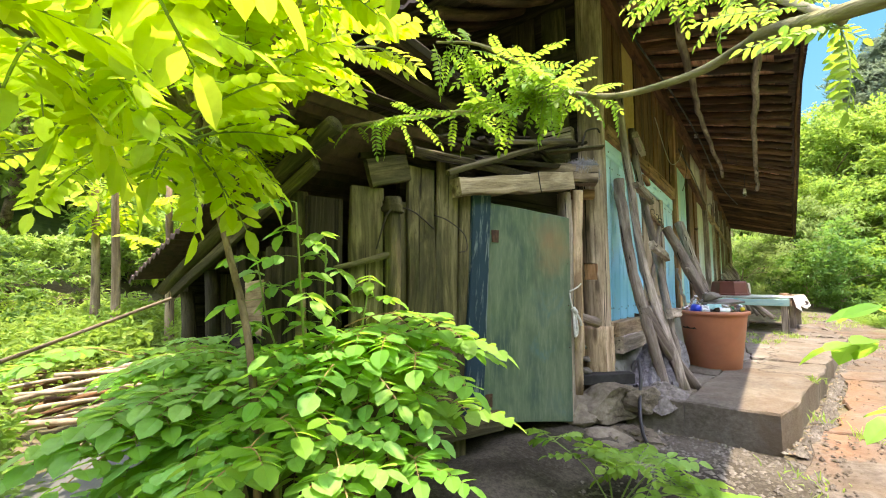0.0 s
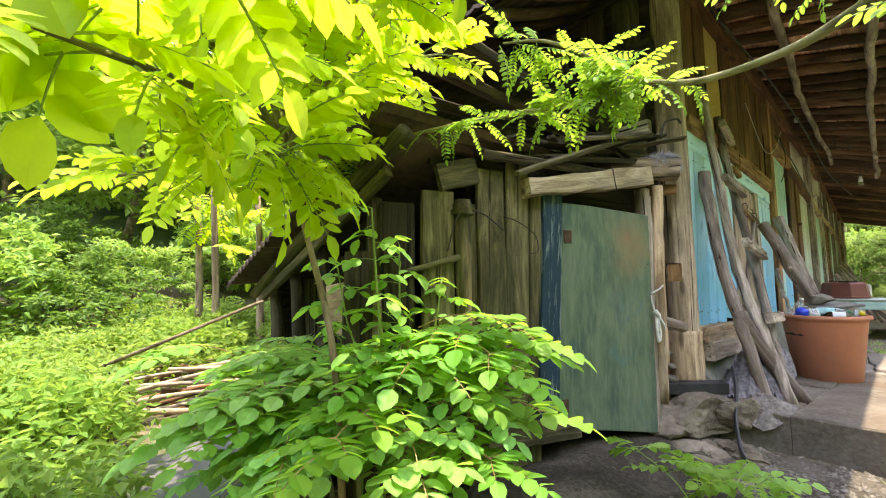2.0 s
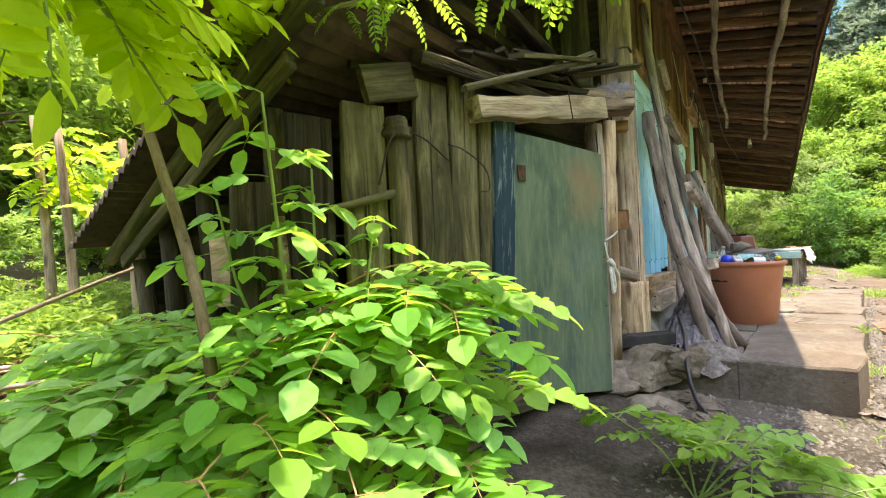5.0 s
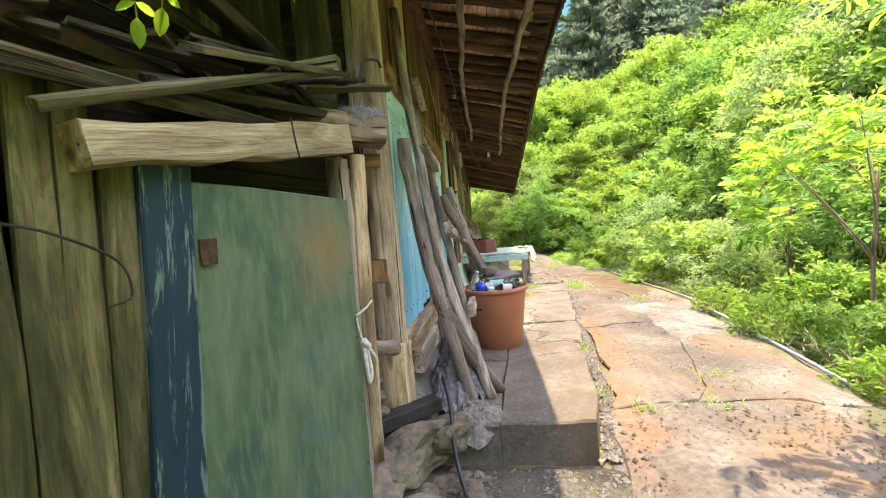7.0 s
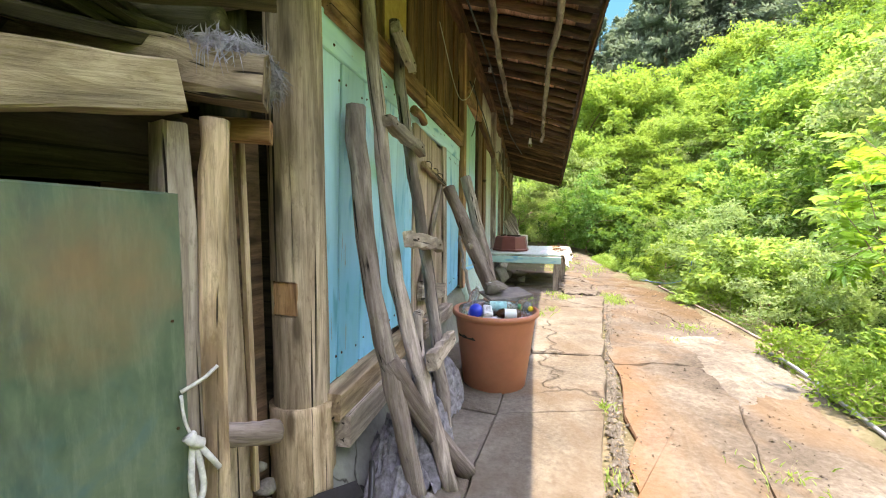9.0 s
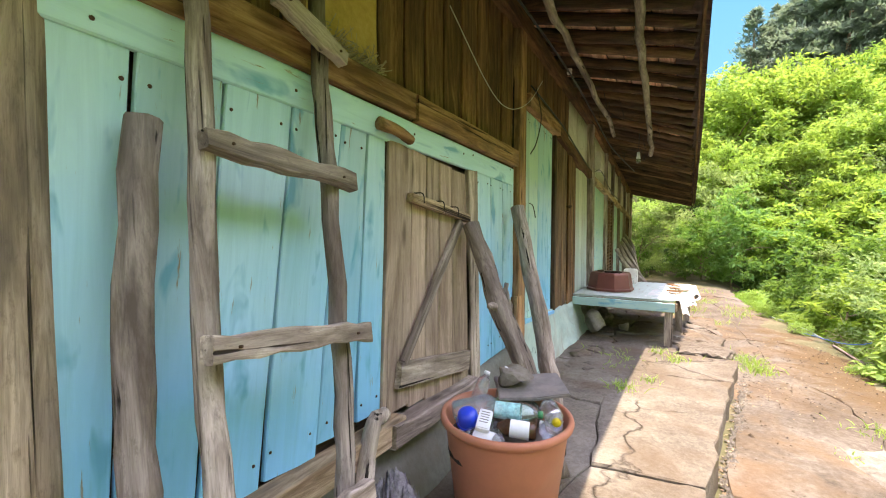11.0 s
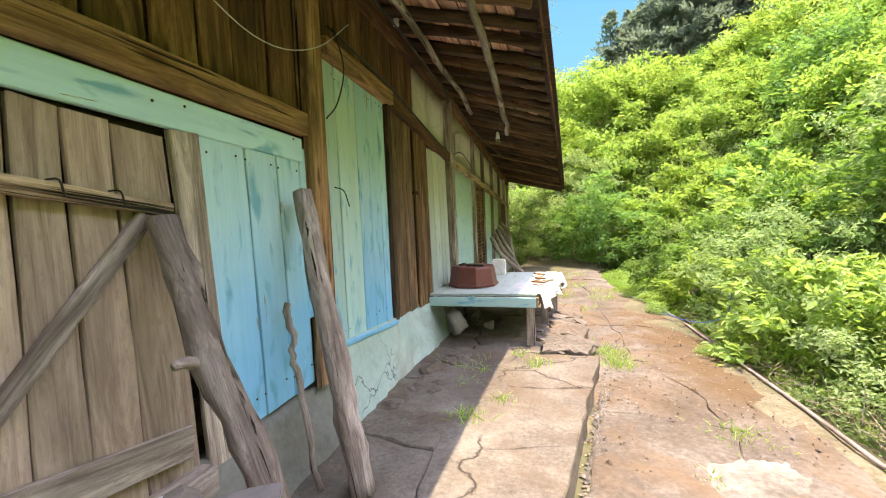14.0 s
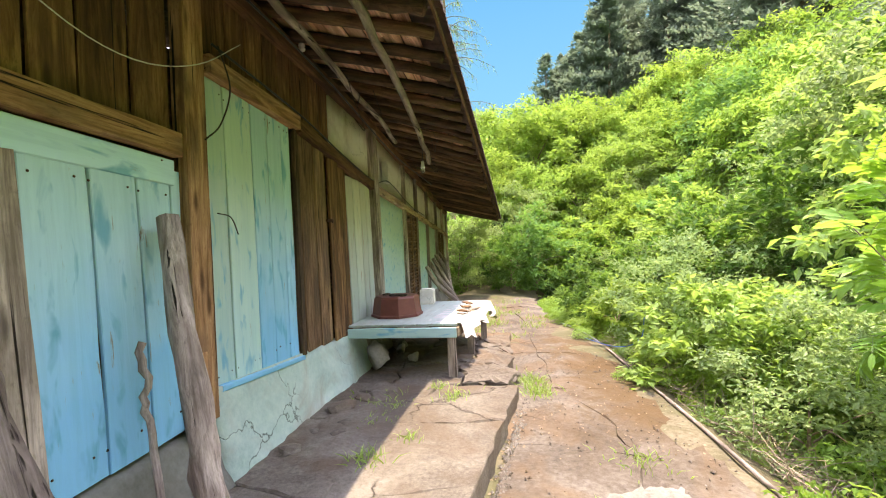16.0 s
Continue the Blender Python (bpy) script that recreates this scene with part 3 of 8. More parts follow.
def raw_mesh(name, verts, faces, mat, smooth=False):
    me = bpy.data.meshes.new(name)
    me.from_pydata(verts, [], faces)
    me.materials.append(mat)
    if smooth:
        me.polygons.foreach_set("use_smooth", [True] * len(me.polygons))
    return me

# ---- ground ----


def path_edge(y):
    """Where the rocky path ends and the bank falls away."""
    return np.interp(y, [-20, 0, 3, 6, 7.5, 8.6, 13, 16, 22, 30], [1.2, 1.5, 1.8, 2.38, 2.52, 2.8, 2.78, 2.4, 1.9, 1.5])


def ground_z(x, y):
    z = 0.2 - 0.013 * min(max(y - 2, 0), 25)
    over = x - path_edge(y)
    if over > 0:
        z -= 1.1 * min(over / 1.6, 1) ** 1.2
    if x > 5.2:
        z += 0.36 * (x - 5.2) + 0.35 * max(0, x - 19)
    if x < -9:
        z += 0.42 * (-9 - x)
    if y > 25:
        z += 0.4 * (min(y, 60) - 25) + 0.06 * max(0, y - 60)
    if y < -9:
        z += 0.3 * (-9 - y)
    if x < -2.2:
        z += 0.1 * min((-2.2 - x) / 2, 1)
    far = min(max((abs(x) - 3) / 8, (abs(y - 5) - 6) / 10, 0), 1)
    near = 0.025 * noise.noise(Vector((x * 1.7, y * 1.7, 0))) + 0.012 * noise.noise(Vector((x * 6, y * 6, 3)))
    return z + near + far * 0.6 * noise.noise(Vector((x * 0.16, y * 0.16, 7)))


def ground_sheet():
    def lines(lo, a, b, hi, step):
        out = list(np.arange(a, b, step))
        s, p = step, b
        while p < hi:
            out.append(p)
            s *= 1.22
            p += s
        out.append(hi)
        s, p, left = step, a, []
        while p > lo:
            s *= 1.22
            p -= s
            left.append(max(p, lo))
        return left[::-1] + out

    xs, ys = lines(-320, -4.5, 4.6, 320, 0.14), lines(-320, -1.5, 14, 420, 0.14)
    verts = [(x, y, ground_z(x, y)) for y in ys for x in xs]
    w = len(xs)
    faces = [(j * w + i, j * w + i + 1, (j + 1) * w + i + 1, (j + 1) * w + i) for j in range(len(ys) - 1) for i in range(w - 1)]
    me = raw_mesh("ground", verts, faces, EARTH, True)
    me.materials.append(FOREST)
    for poly in me.polygons:
        c = poly.center
        if c.x > 5 or c.y > 26 or c.x < -13 or c.y < -8:
            poly.material_index = 1
    return tagged(new("ground", me), "uneven earth with dead leaves and low green growth", "ground", kind="structure")


ground_sheet()


def far_sky():
    """A curved backdrop of clear sky beyond the mountain."""
    verts, faces = [], []
    for i in range(25):
        a = radians(-28 + 80 * i / 24)
        verts += [(330 * math.sin(a), 330 * math.cos(a), 0), (330 * math.sin(a), 330 * math.cos(a), 260)]
    for i in range(24):
        faces.append((2 * i, 2 * i + 2, 2 * i + 3, 2 * i + 1))
    ob = new("backdrop", raw_mesh("backdrop", verts, faces, SKY_BLUE, True))
    tagged(ob, "clear blue sky far beyond the wooded mountain", "sky", kind="structure")


far_sky()


def jag(p, q, seed, depth=2, amp=0.09):
    """Points from p to q (q left out) along a broken edge; the same from either side."""
    flip = (q[0], q[1]) < (p[0], p[1])
    a, b = (q, p) if flip else (p, q)
    pts = [a, b]
    for d in range(depth):
        out = []
        for i in range(len(pts) - 1):
            (x0, y0), (x1, y1) = pts[i], pts[i + 1]
            k = noise.noise(Vector((x0 * 3.1 + x1 * 1.7 + seed, y0 * 2.3 + y1 * 3.3, d * 5.0))) * amp
            out += [pts[i], ((x0 + x1) / 2 - (y1 - y0) * k, (y0 + y1) / 2 + (x1 - x0) * k)]
        pts = out + [pts[-1]]
        amp *= 1.3
    if flip:
        pts = pts[::-1]
    return pts[:-1]


def paving(owner, name, rows, top, bottom, mat, seed, gap=0.012, amp=0.22, rough=0.004):
    """Broken slabs between rows of corner points, each one a piece."""
    for r0, r1 in zip(rows, rows[1:]):
        for i in range(len(r0) - 1):
            quad = [r0[i], r0[i + 1], r1[i + 1], r1[i]]
            outline = []
            for k in range(4):
                outline += jag(quad[k], quad[(k + 1) % 4], seed, 3, amp)
            cx = sum(p[0] for p in outline) / len(outline)
            cy = sum(p[1] for p in outline) / len(outline)
            tight = []
            for x, y in outline:
                d = math.hypot(cx - x, cy - y)
                tight.append((x + (cx - x) * gap / d, y + (cy - y) * gap / d))
            lift = RNG.uniform(-0.008, 0.008)
            part(name, prism(tight, bottom, lambda x, y: top(x, y) + lift, rough), mat, owner)


def shelf_edge(y):
    return float(np.interp(y, [3.9, 5, 7, 9, 10.6], [-0.02, 0.22, 0.5, 0.84, 1.08]))


def shelf_top(x, y):
    return 0.455 - 0.024 * (y - 3.9) + 0.03 * max(0, -x - 0.6)


terrace = thing("terrace", "cracked tan cement step along the house front", "step", (-0.5, 7, 0.1))
tagged(terrace, kind="structure")
shelf_rows = []
for y, mids in ((3.9, (-0.62,)), (5.35, (-0.5,)), (6.7, (-0.25,)), (8.1, (-0.35,)), (9.3, (-0.1,)), (10.55, (0.1,))):
    shelf_rows.append([(-1.3, y + 0.05)] + [(m, y + RNG.uniform(-0.15, 0.15) * (3.95 < y < 10.5)) for m in mids] + [(shelf_edge(y), y + (0.12 if 3.95 < y < 10.5 else 0))])
paving(terrace, "slab", shelf_rows, shelf_top, 0.02, CEMENT, 3, 0.005, 0.07, 0.009)

footpath = thing("footpath", "sunlit tan rock path with rust stains and cracks", "path", (1.5, 6, 0))
tagged(footpath, kind="structure")


def path_top(x, y):
    z = 0.2 - 0.013 * min(max(y - 2, 0), 25) + 0.035 + 0.02 * noise.noise(Vector((x * 1.3, y * 1.3, 5)))
    return z - 0.10 * max(0, (x - path_edge(y) + 0.5)) - 0.03 * max(0, 0.3 - (x - shelf_edge(y)))


path_rows = []
for k, y in enumerate((1.4, 2.9, 4.6, 7.2, 9.3, 10.9, 12.9, 15.5, 19.0, 23.0)):
    e = float(path_edge(y))
    a = shelf_edge(y) + 0.11 if 3.9 <= y < 10.7 else (0.08 if y < 3.9 else 0.55)
    path_rows.append([(a + (e - a) * i / 2 + (RNG.uniform(-0.25, 0.25) if i == 1 else 0), y + RNG.uniform(-0.25, 0.25) * (i > 0)) for i in range(3)])
paving(footpath, "rock_slab", path_rows, path_top, -0.6, PATH_ROCK, 11, 0.003, 0.13, 0.012)

# rubble and dead leaves in the joint between step and path
rv, rf = [], []


def add_pebble(x, y, z, r, verts, faces):
    k = len(verts)
    s = [RNG.uniform(0.6, 1.2) * r for _ in range(6)]
    verts += [(x + s[0], y, z), (x, y + s[1], z), (x - s[2], y, z), (x, y - s[3], z), (x, y, z + s[4] * 0.7), (x, y, z - s[5] * 0.5)]
    faces += [(k, k + 1, k + 4), (k + 1, k + 2, k + 4), (k + 2, k + 3, k + 4), (k + 3, k, k + 4), (k + 1, k, k + 5), (k + 2, k + 1, k + 5), (k + 3, k + 2, k + 5), (k, k + 3, k + 5)]


for i in range(1500):
    y = RNG.uniform(3.9, 10.6)
    add_pebble(shelf_edge(y) + 0.08 + RNG.gauss(0, 0.035), y, 0.2 - 0.013 * (y - 2) + 0.022, RNG.uniform(0.008, 0.03), rv, rf)
tagged(new("pebbles", raw_mesh("pebbles", rv, rf, PEBBLE)), "small stones lying in the joint beside the step", "pebbles", kind="stuff")
rv, rf = [], []
for i in range(5200):
    x, y = RNG.uniform(-1.5, 0.2), RNG.uniform(1.3, 3.8)
    add_pebble(x, y, ground_z(x, y) + 0.03, abs(RNG.gauss(0.006, 0.009)) + 0.003, rv, rf)
tagged(new("gravel", raw_mesh("gravel", rv, rf, PEBBLE)), "loose grey gravel on dark earth before the shed door", "gravel", kind="stuff")

apron = thing("earth_apron", "dark gravelly earth in front of the shed", "ground", (-1, 2.4, 0.2))
tagged(apron, kind="structure")
av, af = [], []
ax, ay = [-1.95 + 0.07 * i for i in range(32)], [0.9 + 0.07 * j for j in range(44)]
for y in ay:
    for x in ax:
        rise = 0.10 * math.exp(-((x + 1.5) ** 2) / 0.12) * (y > 1.8)
        edge = min(x + 1.95, 0.22 - x, y - 0.9, 3.91 - y)
        av.append((x, y, ground_z(x, y) + min(0.03, edge * 0.3 - 0.012) + rise + 0.012 * noise.noise(Vector((x * 9, y * 9, 1)))))
for j in range(len(ay) - 1):
    for i in range(len(ax) - 1):
        k = j * len(ax) + i
        af.append((k, k + 1, k + len(ax) + 1, k + len(ax)))
attach(new("soil", raw_mesh("soil", av, af, GRAVEL, True)), apron)

rv, rf = [], []
for i in range(4200):
    y = RNG.uniform(1.3, 4.6) if i % 3 else RNG.uniform(4.6, 13)
    lo = shelf_edge(y) + 0.1 if y > 3.9 else 0.15
    x = RNG.uniform(lo, float(path_edge(y)))
    add_pebble(x, y, path_top(x, y) + 0.008, abs(RNG.gauss(0.004, 0.007)) + 0.003, rv, rf)
tagged(new("path_grit", raw_mesh("path_grit", rv, rf, ROCK)), "loose grit and small stones on the rock path", "grit", kind="stuff")


def ledge(name, x0, x1, y0, y1, base_z, high, mat, seed, label):
    """A rough outcrop of broken rock: stepped, cracked shelves that sink away at the rim."""
    step = 0.045
    nu, nv = int((x1 - x0) / step), int((y1 - y0) / step)
    verts, faces = [], []
    for j in range(nv + 1):
        for i in range(nu + 1):
            u, v = i / nu, j / nv
            x, y = x0 + (x1 - x0) * u, y0 + (y1 - y0) * v
            p = Vector((x * 1.6 + seed, y * 1.1, seed))
            n = noise.noise(p) + 0.5 * noise.noise(p * 2.3) + 0.2 * noise.noise(p * 6)
            shelf = math.floor(n * 4) / 4 + 0.25 * min(1, max(0, (n * 4 - math.floor(n * 4)) * 6 - 5))
            rim = min(u, 1 - u, v, 1 - v) * 5
            z = high * (0.45 + 0.6 * shelf) * min(1, rim) - 0.03 * (1 - min(1, rim)) + 0.008 * noise.noise(p * 14)
            verts.append((x + 0.02 * noise.noise(p * 5), y + 0.02 * noise.noise(p * 5 + Vector((9, 0, 0))), base_z(x, y) + z))
    for j in range(nv):
        for i in range(nu):
            k = j * (nu + 1) + i
            faces.append((k, k + 1, k + nu + 2, k + nu + 1))
    tagged(new(name, raw_mesh(name, verts, faces, mat)), label, "rock", kind="structure")


ledge("rock_ledge_house", -1.1, 0.15, 7.9, 10.7, shelf_top, 0.07, CEMENT, 3.0, "rough broken shelves of rock under the wall")
ledge("rock_ledge_bank", 1.45, 2.68, 6.2, 8.9, path_top, 0.075, PALE_ROCK, 8.0, "pale stepped rock at the path edge")
ledge("rock_ledge_near", 0.05, 1.5, 2.2, 4.3, path_top, 0.05, ROCK, 15.0, "broken rock shelves at the path's start")

# ---- house ----
WX = -1.25


def eave(y):
    return (float(np.interp(y, [2.4, 7.5, 12, 22.5], [0.36, 0.42, 0.6, 0.97])), float(np.interp(y, [2.4, 4, 9, 13, 22.5], [3.95, 4.02, 4.0, 3.72, 2.98])))


def plate(y):
    return float(np.interp(y, [2.4, 9, 13, 22.5], [4.3, 4.35, 4.25, 3.5]))


front = thing("wall_front", "front of blue-painted boards, brown timbers and lime plaster", "wall", (WX, 12, 0.3))
tagged(front, kind="structure")


def vboard(parent, y0, y1, z0, z1, mat, x=WX, thick=0.028, name="board", lean=0.0, label="", w_low=None, slope=0.0):
    """An upright board on the front wall between y0 and y1; lean: how far its foot lies off along y."""
    w = y1 - y0
    return plank(name, (x, (y0 + y1) / 2 + lean, z0), (x, (y0 + y1) / 2, z1), (w if w_low is None else w_low) - RNG.uniform(0.002, 0.016), thick, mat, (1, 0, 0), parent, label, w1=w - RNG.uniform(0.0, 0.008), skew1=slope, seg=5, rough=0.005)


def hbeam(parent, y0, z0, y1, z1, h, thick, mat, x=WX, name="beam", label="", **more):
    return plank(name, (x, y0, z0), (x, y1, z1), h, thick, mat, (1, 0, 0), parent, label, **more)


# backing walls: added dark core for shade in the board gaps, and the closed rest of the house
def core_wall(name, a, b, z0, z1, thick, mat, label):
    m, length = frame_of((a[0], a[1], z0), (b[0], b[1], z0), (0, 0, 1))
    bm = bmesh.new()
    bmesh.ops.create_cube(bm, size=1.0, matrix=Matrix.Translation((length / 2, 0, (z1 - z0) / 2)) @ Matrix.Diagonal((length, thick, z1 - z0, 1)))
    ob = part(name, bm, mat, None, label, m)
    return tagged(ob, label, "wall", kind="structure")


core_wall("wall_core", (-1.42, 4.05), (-1.42, 22.3), 0.1, 3.5, 0.2, DARK_WOOD, "dark backing added to blacken the gaps between front boards")
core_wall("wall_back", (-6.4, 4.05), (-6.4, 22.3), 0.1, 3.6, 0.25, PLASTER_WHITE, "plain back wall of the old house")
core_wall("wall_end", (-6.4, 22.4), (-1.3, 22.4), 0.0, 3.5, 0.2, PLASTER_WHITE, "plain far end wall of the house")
# gable wall: shade under the roof end is put into its dark colour
core_wall("wall_gable", (-6.4, 4.1), (-1.45, 4.1), 0.1, 4.3, 0.12, SHADED_ROTTEN_WOOD, "gable wall of rotten boards above the shed, darkened as shade")

# corner post, with a mortise hole and a squared lower length
post = thing("corner_post", "thick cracked grey-tan timber post with a mortise hole", "post", (-1.32, 3.88, 0.6))


def post_shaft(r, z0, z1, hole_z, hole_a, half_a):
    """A worn round log, checked and lumpy, with a square mortise sunk into one side."""
    lo, hi = hole_z
    zs = sorted(set([round(z0 + 0.11 * k, 3) for k in range(int((z1 - z0) / 0.11) + 1)] + [lo - 0.004, lo, hi, hi + 0.004]))
    angles = [hole_a - half_a - 0.02, hole_a - half_a, hole_a - half_a / 3, hole_a + half_a / 3, hole_a + half_a, hole_a + half_a + 0.02]
    rest = 2 * math.pi - 2 * half_a - 0.04
    angles += [angles[5] + rest * k / 22 for k in range(1, 22)]
    bm = bmesh.new()
    rings = []
    for z in zs:
        ring = []
        for k, a in enumerate(angles):
            n = noise.noise(Vector((math.cos(a) * 1.4, math.sin(a) * 1.4, z * 1.1)))
            rr = r * (1 + 0.06 * n - 0.02 * (z - z0)) + 0.003 * noise.noise(Vector((a * 6, z * 0.7, 2)))
            if 1 <= k <= 4 and lo <= z <= hi:
                rr -= 0.03
            ring.append(bm.verts.new((z - z0, rr * math.sin(a), rr * math.cos(a))))
        rings.append(ring)
    n = len(angles)
    for p, q in zip(rings, rings[1:]):
        for k in range(n):
            bm.faces.new((p[k], p[(k + 1) % n], q[(k + 1) % n], q[k]))
    bm.faces.new(rings[0][::-1])
    bm.faces.new(rings[-1])
    bmesh.ops.recalc_face_normals(bm, faces=bm.faces)
    return bm


m_post, _ = frame_of((-1.322, 4.05, 0.98), (-1.328, 4.07, 4.4), (1, 0, 0))
part("shaft", post_shaft(0.127, 0.98, 4.4, (1.405, 1.555), radians(97), radians(29)), POST_WOOD, post, "", m_post)
part("mortise_plug", plank_mesh(0.15, 0.125, 0.125, 0.02, 0.006, 3), BEAM_WOOD, post, "rough wooden plug in the mortise", frame_of((-1.327, 3.953, 1.407), (-1.327, 3.953, 1.553), (-0.1, -1, 0))[0])
log("shaft_foot", [(-1.312, 4.03, 0.56), (-1.317, 4.04, 0.8), (-1.32, 4.05, 0.985)], 0.143, 0.147, TAN_WOOD, post, "newer rounded tan foot of the post", sides=16, lump=0.05)
tagged(plank("charred_timber", (-1.39, 3.72, 0.555), (-1.03, 4.03, 0.56), 0.12, 0.085, CHARRED, (0, 0, 1)), "charred black timber under the post foot", "timber")
for dx, dy, dz, size, turn in ((-1.2, 3.74, 0.40, (0.5, 0.4, 0.25), 35), (-1.36, 3.5, 0.34, (0.3, 0.36, 0.2), -20), (-0.96, 3.92, 0.42, (0.3, 0.3, 0.18), 30), (-1.08, 3.4, 0.21, (0.36, 0.3, 0.09), 8), (-0.86, 3.62, 0.2, (0.38, 0.3, 0.08), -14), (-1.3, 4.0, 0.42, (0.36, 0.3, 0.24), 5)):
    bm = boulder(1.0, (size[0] * 0.62, size[1] * 0.62, size[2] * 0.7), 0.22, 4)
    for v in bm.verts:
        v.co += v.co.normalized() * (0.016 * noise.noise(v.co * 7 + Vector((dx * 9, dy * 7, 0))) + 0.005 * noise.noise(v.co * 30))
    tagged(part("base_stone", bm, TAN_STONE, None, "rough tan footing stone under the post", Matrix.Translation((dx, dy, dz)) @ Matrix.Rotation(radians(turn), 4, "Z")), category="stone", group="footing stones")

# foundation under the boards
found = thing("foundation", "rough stone and mortar footing, washed mint in part", "foundation", (-1.2, 8, 0.3))
tagged(found, kind="structure")


def footing(y0, y1, z0, z1, x0, mat, seed, name):
    nu, nv = max(6, int((y1 - y0) / 0.12)), 8
    verts, faces = [], []
    for i in range(nu + 1):
        for j in range(nv + 1):
            y, f = y0 + (y1 - y0) * i / nu, j / nv
            zt = z1 if not callable(z1) else z1(y)
            bulge = 0.20 * (1 - f) ** 1.5 + 0.045 * noise.noise(Vector((y * 2.1 + seed, f * 2.2, 0))) + 0.02 * noise.noise(Vector((y * 7, f * 7, seed)))
            verts.append((x0 + bulge, y, z0 + (zt - z0) * f))
    for i in range(nu):
        for j in range(nv):
            k = i * (nv + 1) + j
            faces.append((k, k + nv + 1, k + nv + 2, k + 1))
    base_n = len(verts)
    verts += [(x0 - 0.2, v[1], v[2]) for v in verts[:base_n]]
    for i in range(nu):
        k = i * (nv + 1) + nv
        faces.append((k, k + nv + 1, base_n + k + nv + 1, base_n + k))
    for i in (0, nu):
        for j in range(nv):
            k = i * (nv + 1) + j
            faces.append((k, k + 1, base_n + k + 1, base_n + k))
    attach(new(name, raw_mesh(name, verts, faces, mat, True)), found)


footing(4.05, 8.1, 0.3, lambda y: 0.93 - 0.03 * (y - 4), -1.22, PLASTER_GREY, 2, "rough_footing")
footing(8.1, 11.6, 0.2, lambda y: 1.06 - 0.07 * (y - 8.1), -1.21, PLASTER_BLUE, 8, "mint_footing")
footing(11.6, 22.3, 0.0, lambda y: 0.82 - 0.02 * (y - 11.6), -1.22, FIELDSTONE, 5, "stone_footing")

# first bay: blue boards
# each board: its edges at the head, then at the foot
bay = [(4.08, 4.35, 4.06, 4.24), (4.36, 4.65, 4.25, 4.5), (4.66, 4.97, 4.51, 4.77), (4.98, 5.28, 4.78, 5.08), (5.29, 5.49, 5.09, 5.36), (5.50, 5.655, 5.375, 5.59)]
for y0, y1, f0, f1 in bay:
    vboard(front, y0, y1, 0.99 + RNG.uniform(0, 0.04), 2.62, BLUE_PAINT, WX + RNG.uniform(-0.004, 0.004), name="blue_board", lean=(f0 + f1 - y0 - y1) / 2, w_low=f1 - f0)
hbeam(front, 4.05, 2.69, 7.86, 2.60, 0.17, 0.035, BLUE_PAINT, WX + 0.008, "head_rail")
hbeam(front, 4.05, 0.96, 5.7, 0.9, 0.13, 0.12, TAN_WOOD, WX + 0.06, "sill_timber")
hbeam(front, 4.1, 0.82, 5.0, 0.78, 0.15, 0.13, GREY_WOOD, WX + 0.08, "sill_timber")
hbeam(front, 4.15, 2.82, 5.91, 2.82, 0.15, 0.075, BEAM_WOOD, WX + 0.022, "beam", bow=0.01, seg=6)
hbeam(front, 5.93, 2.815, 7.9, 2.795, 0.165, 0.08, BEAM_WOOD, WX + 0.026, "beam", seg=6)
# upper boards, smoked brown
y = 4.1
while y < 7.85:
    w = RNG.uniform(0.24, 0.33)
    y1 = min(y + w, 7.9)
    if y < 5.1 < y1 + 0.1:
        y1 = 5.1
    elif y == 5.1:
        y1 = 5.62
    if y == 5.1:
        y = y1
        continue
    vboard(front, y, y1 - 0.016, 2.86, 4.28, BROWN_WOOD, WX - 0.03 + RNG.uniform(-0.01, 0.01), name="upper_board")
    y = y1
plank("clay_panel", (WX - 0.05, 5.36, 2.86), (WX - 0.05, 5.36, 4.25), 0.54, 0.04, CLAY, (1, 0, 0), front, "bare ochre clay infill", seg=8, rough=0.008)
sv, sf = [], []
for k in range(420):
    p = Vector((WX - 0.02 + RNG.uniform(0, 0.03), RNG.uniform(5.1, 5.62), 2.9 + abs(RNG.gauss(0, 0.05))))
    d = Vector((RNG.uniform(-0.2, 0.5), RNG.gauss(0, 1), RNG.gauss(0, 0.4))).normalized() * RNG.uniform(0.04, 0.12)
    e = d.cross(Vector((1, 0, 0.2))).normalized() * 0.003
    i = len(sv)
    sv += [tuple(p - e), tuple(p + e), tuple(p + d + e), tuple(p + d - e)]
    sf.append((i, i + 1, i + 2, i + 3))
attach(new("straw", raw_mesh("straw", sv, sf, DRY)), front)
hbeam(front, 4.0, 4.26, 12.2, 4.2, 0.16, 0.14, BROWN_WOOD, WX + 0.02, "wall_plate", seg=8)
hbeam(front, 12.2, 4.2, 22.4, 3.42, 0.15, 0.14, BROWN_WOOD, WX + 0.02, "wall_plate", seg=8)
log("wooden_latch", [(WX + 0.06, 5.53, 2.635), (WX + 0.07, 5.68, 2.625), (WX + 0.06, 5.84, 2.6)], 0.036, 0.03, BEAM_WOOD, None, "rough wooden turn-latch nailed above the plank door", "latch")

# plank door with battens and a brace
door = thing("plank_door", "closed taupe plank door with battens and a diagonal brace", "door", (WX, 6.2, 0.85))
edges = [5.67, 5.92, 6.10, 6.27, 6.45, 6.71]
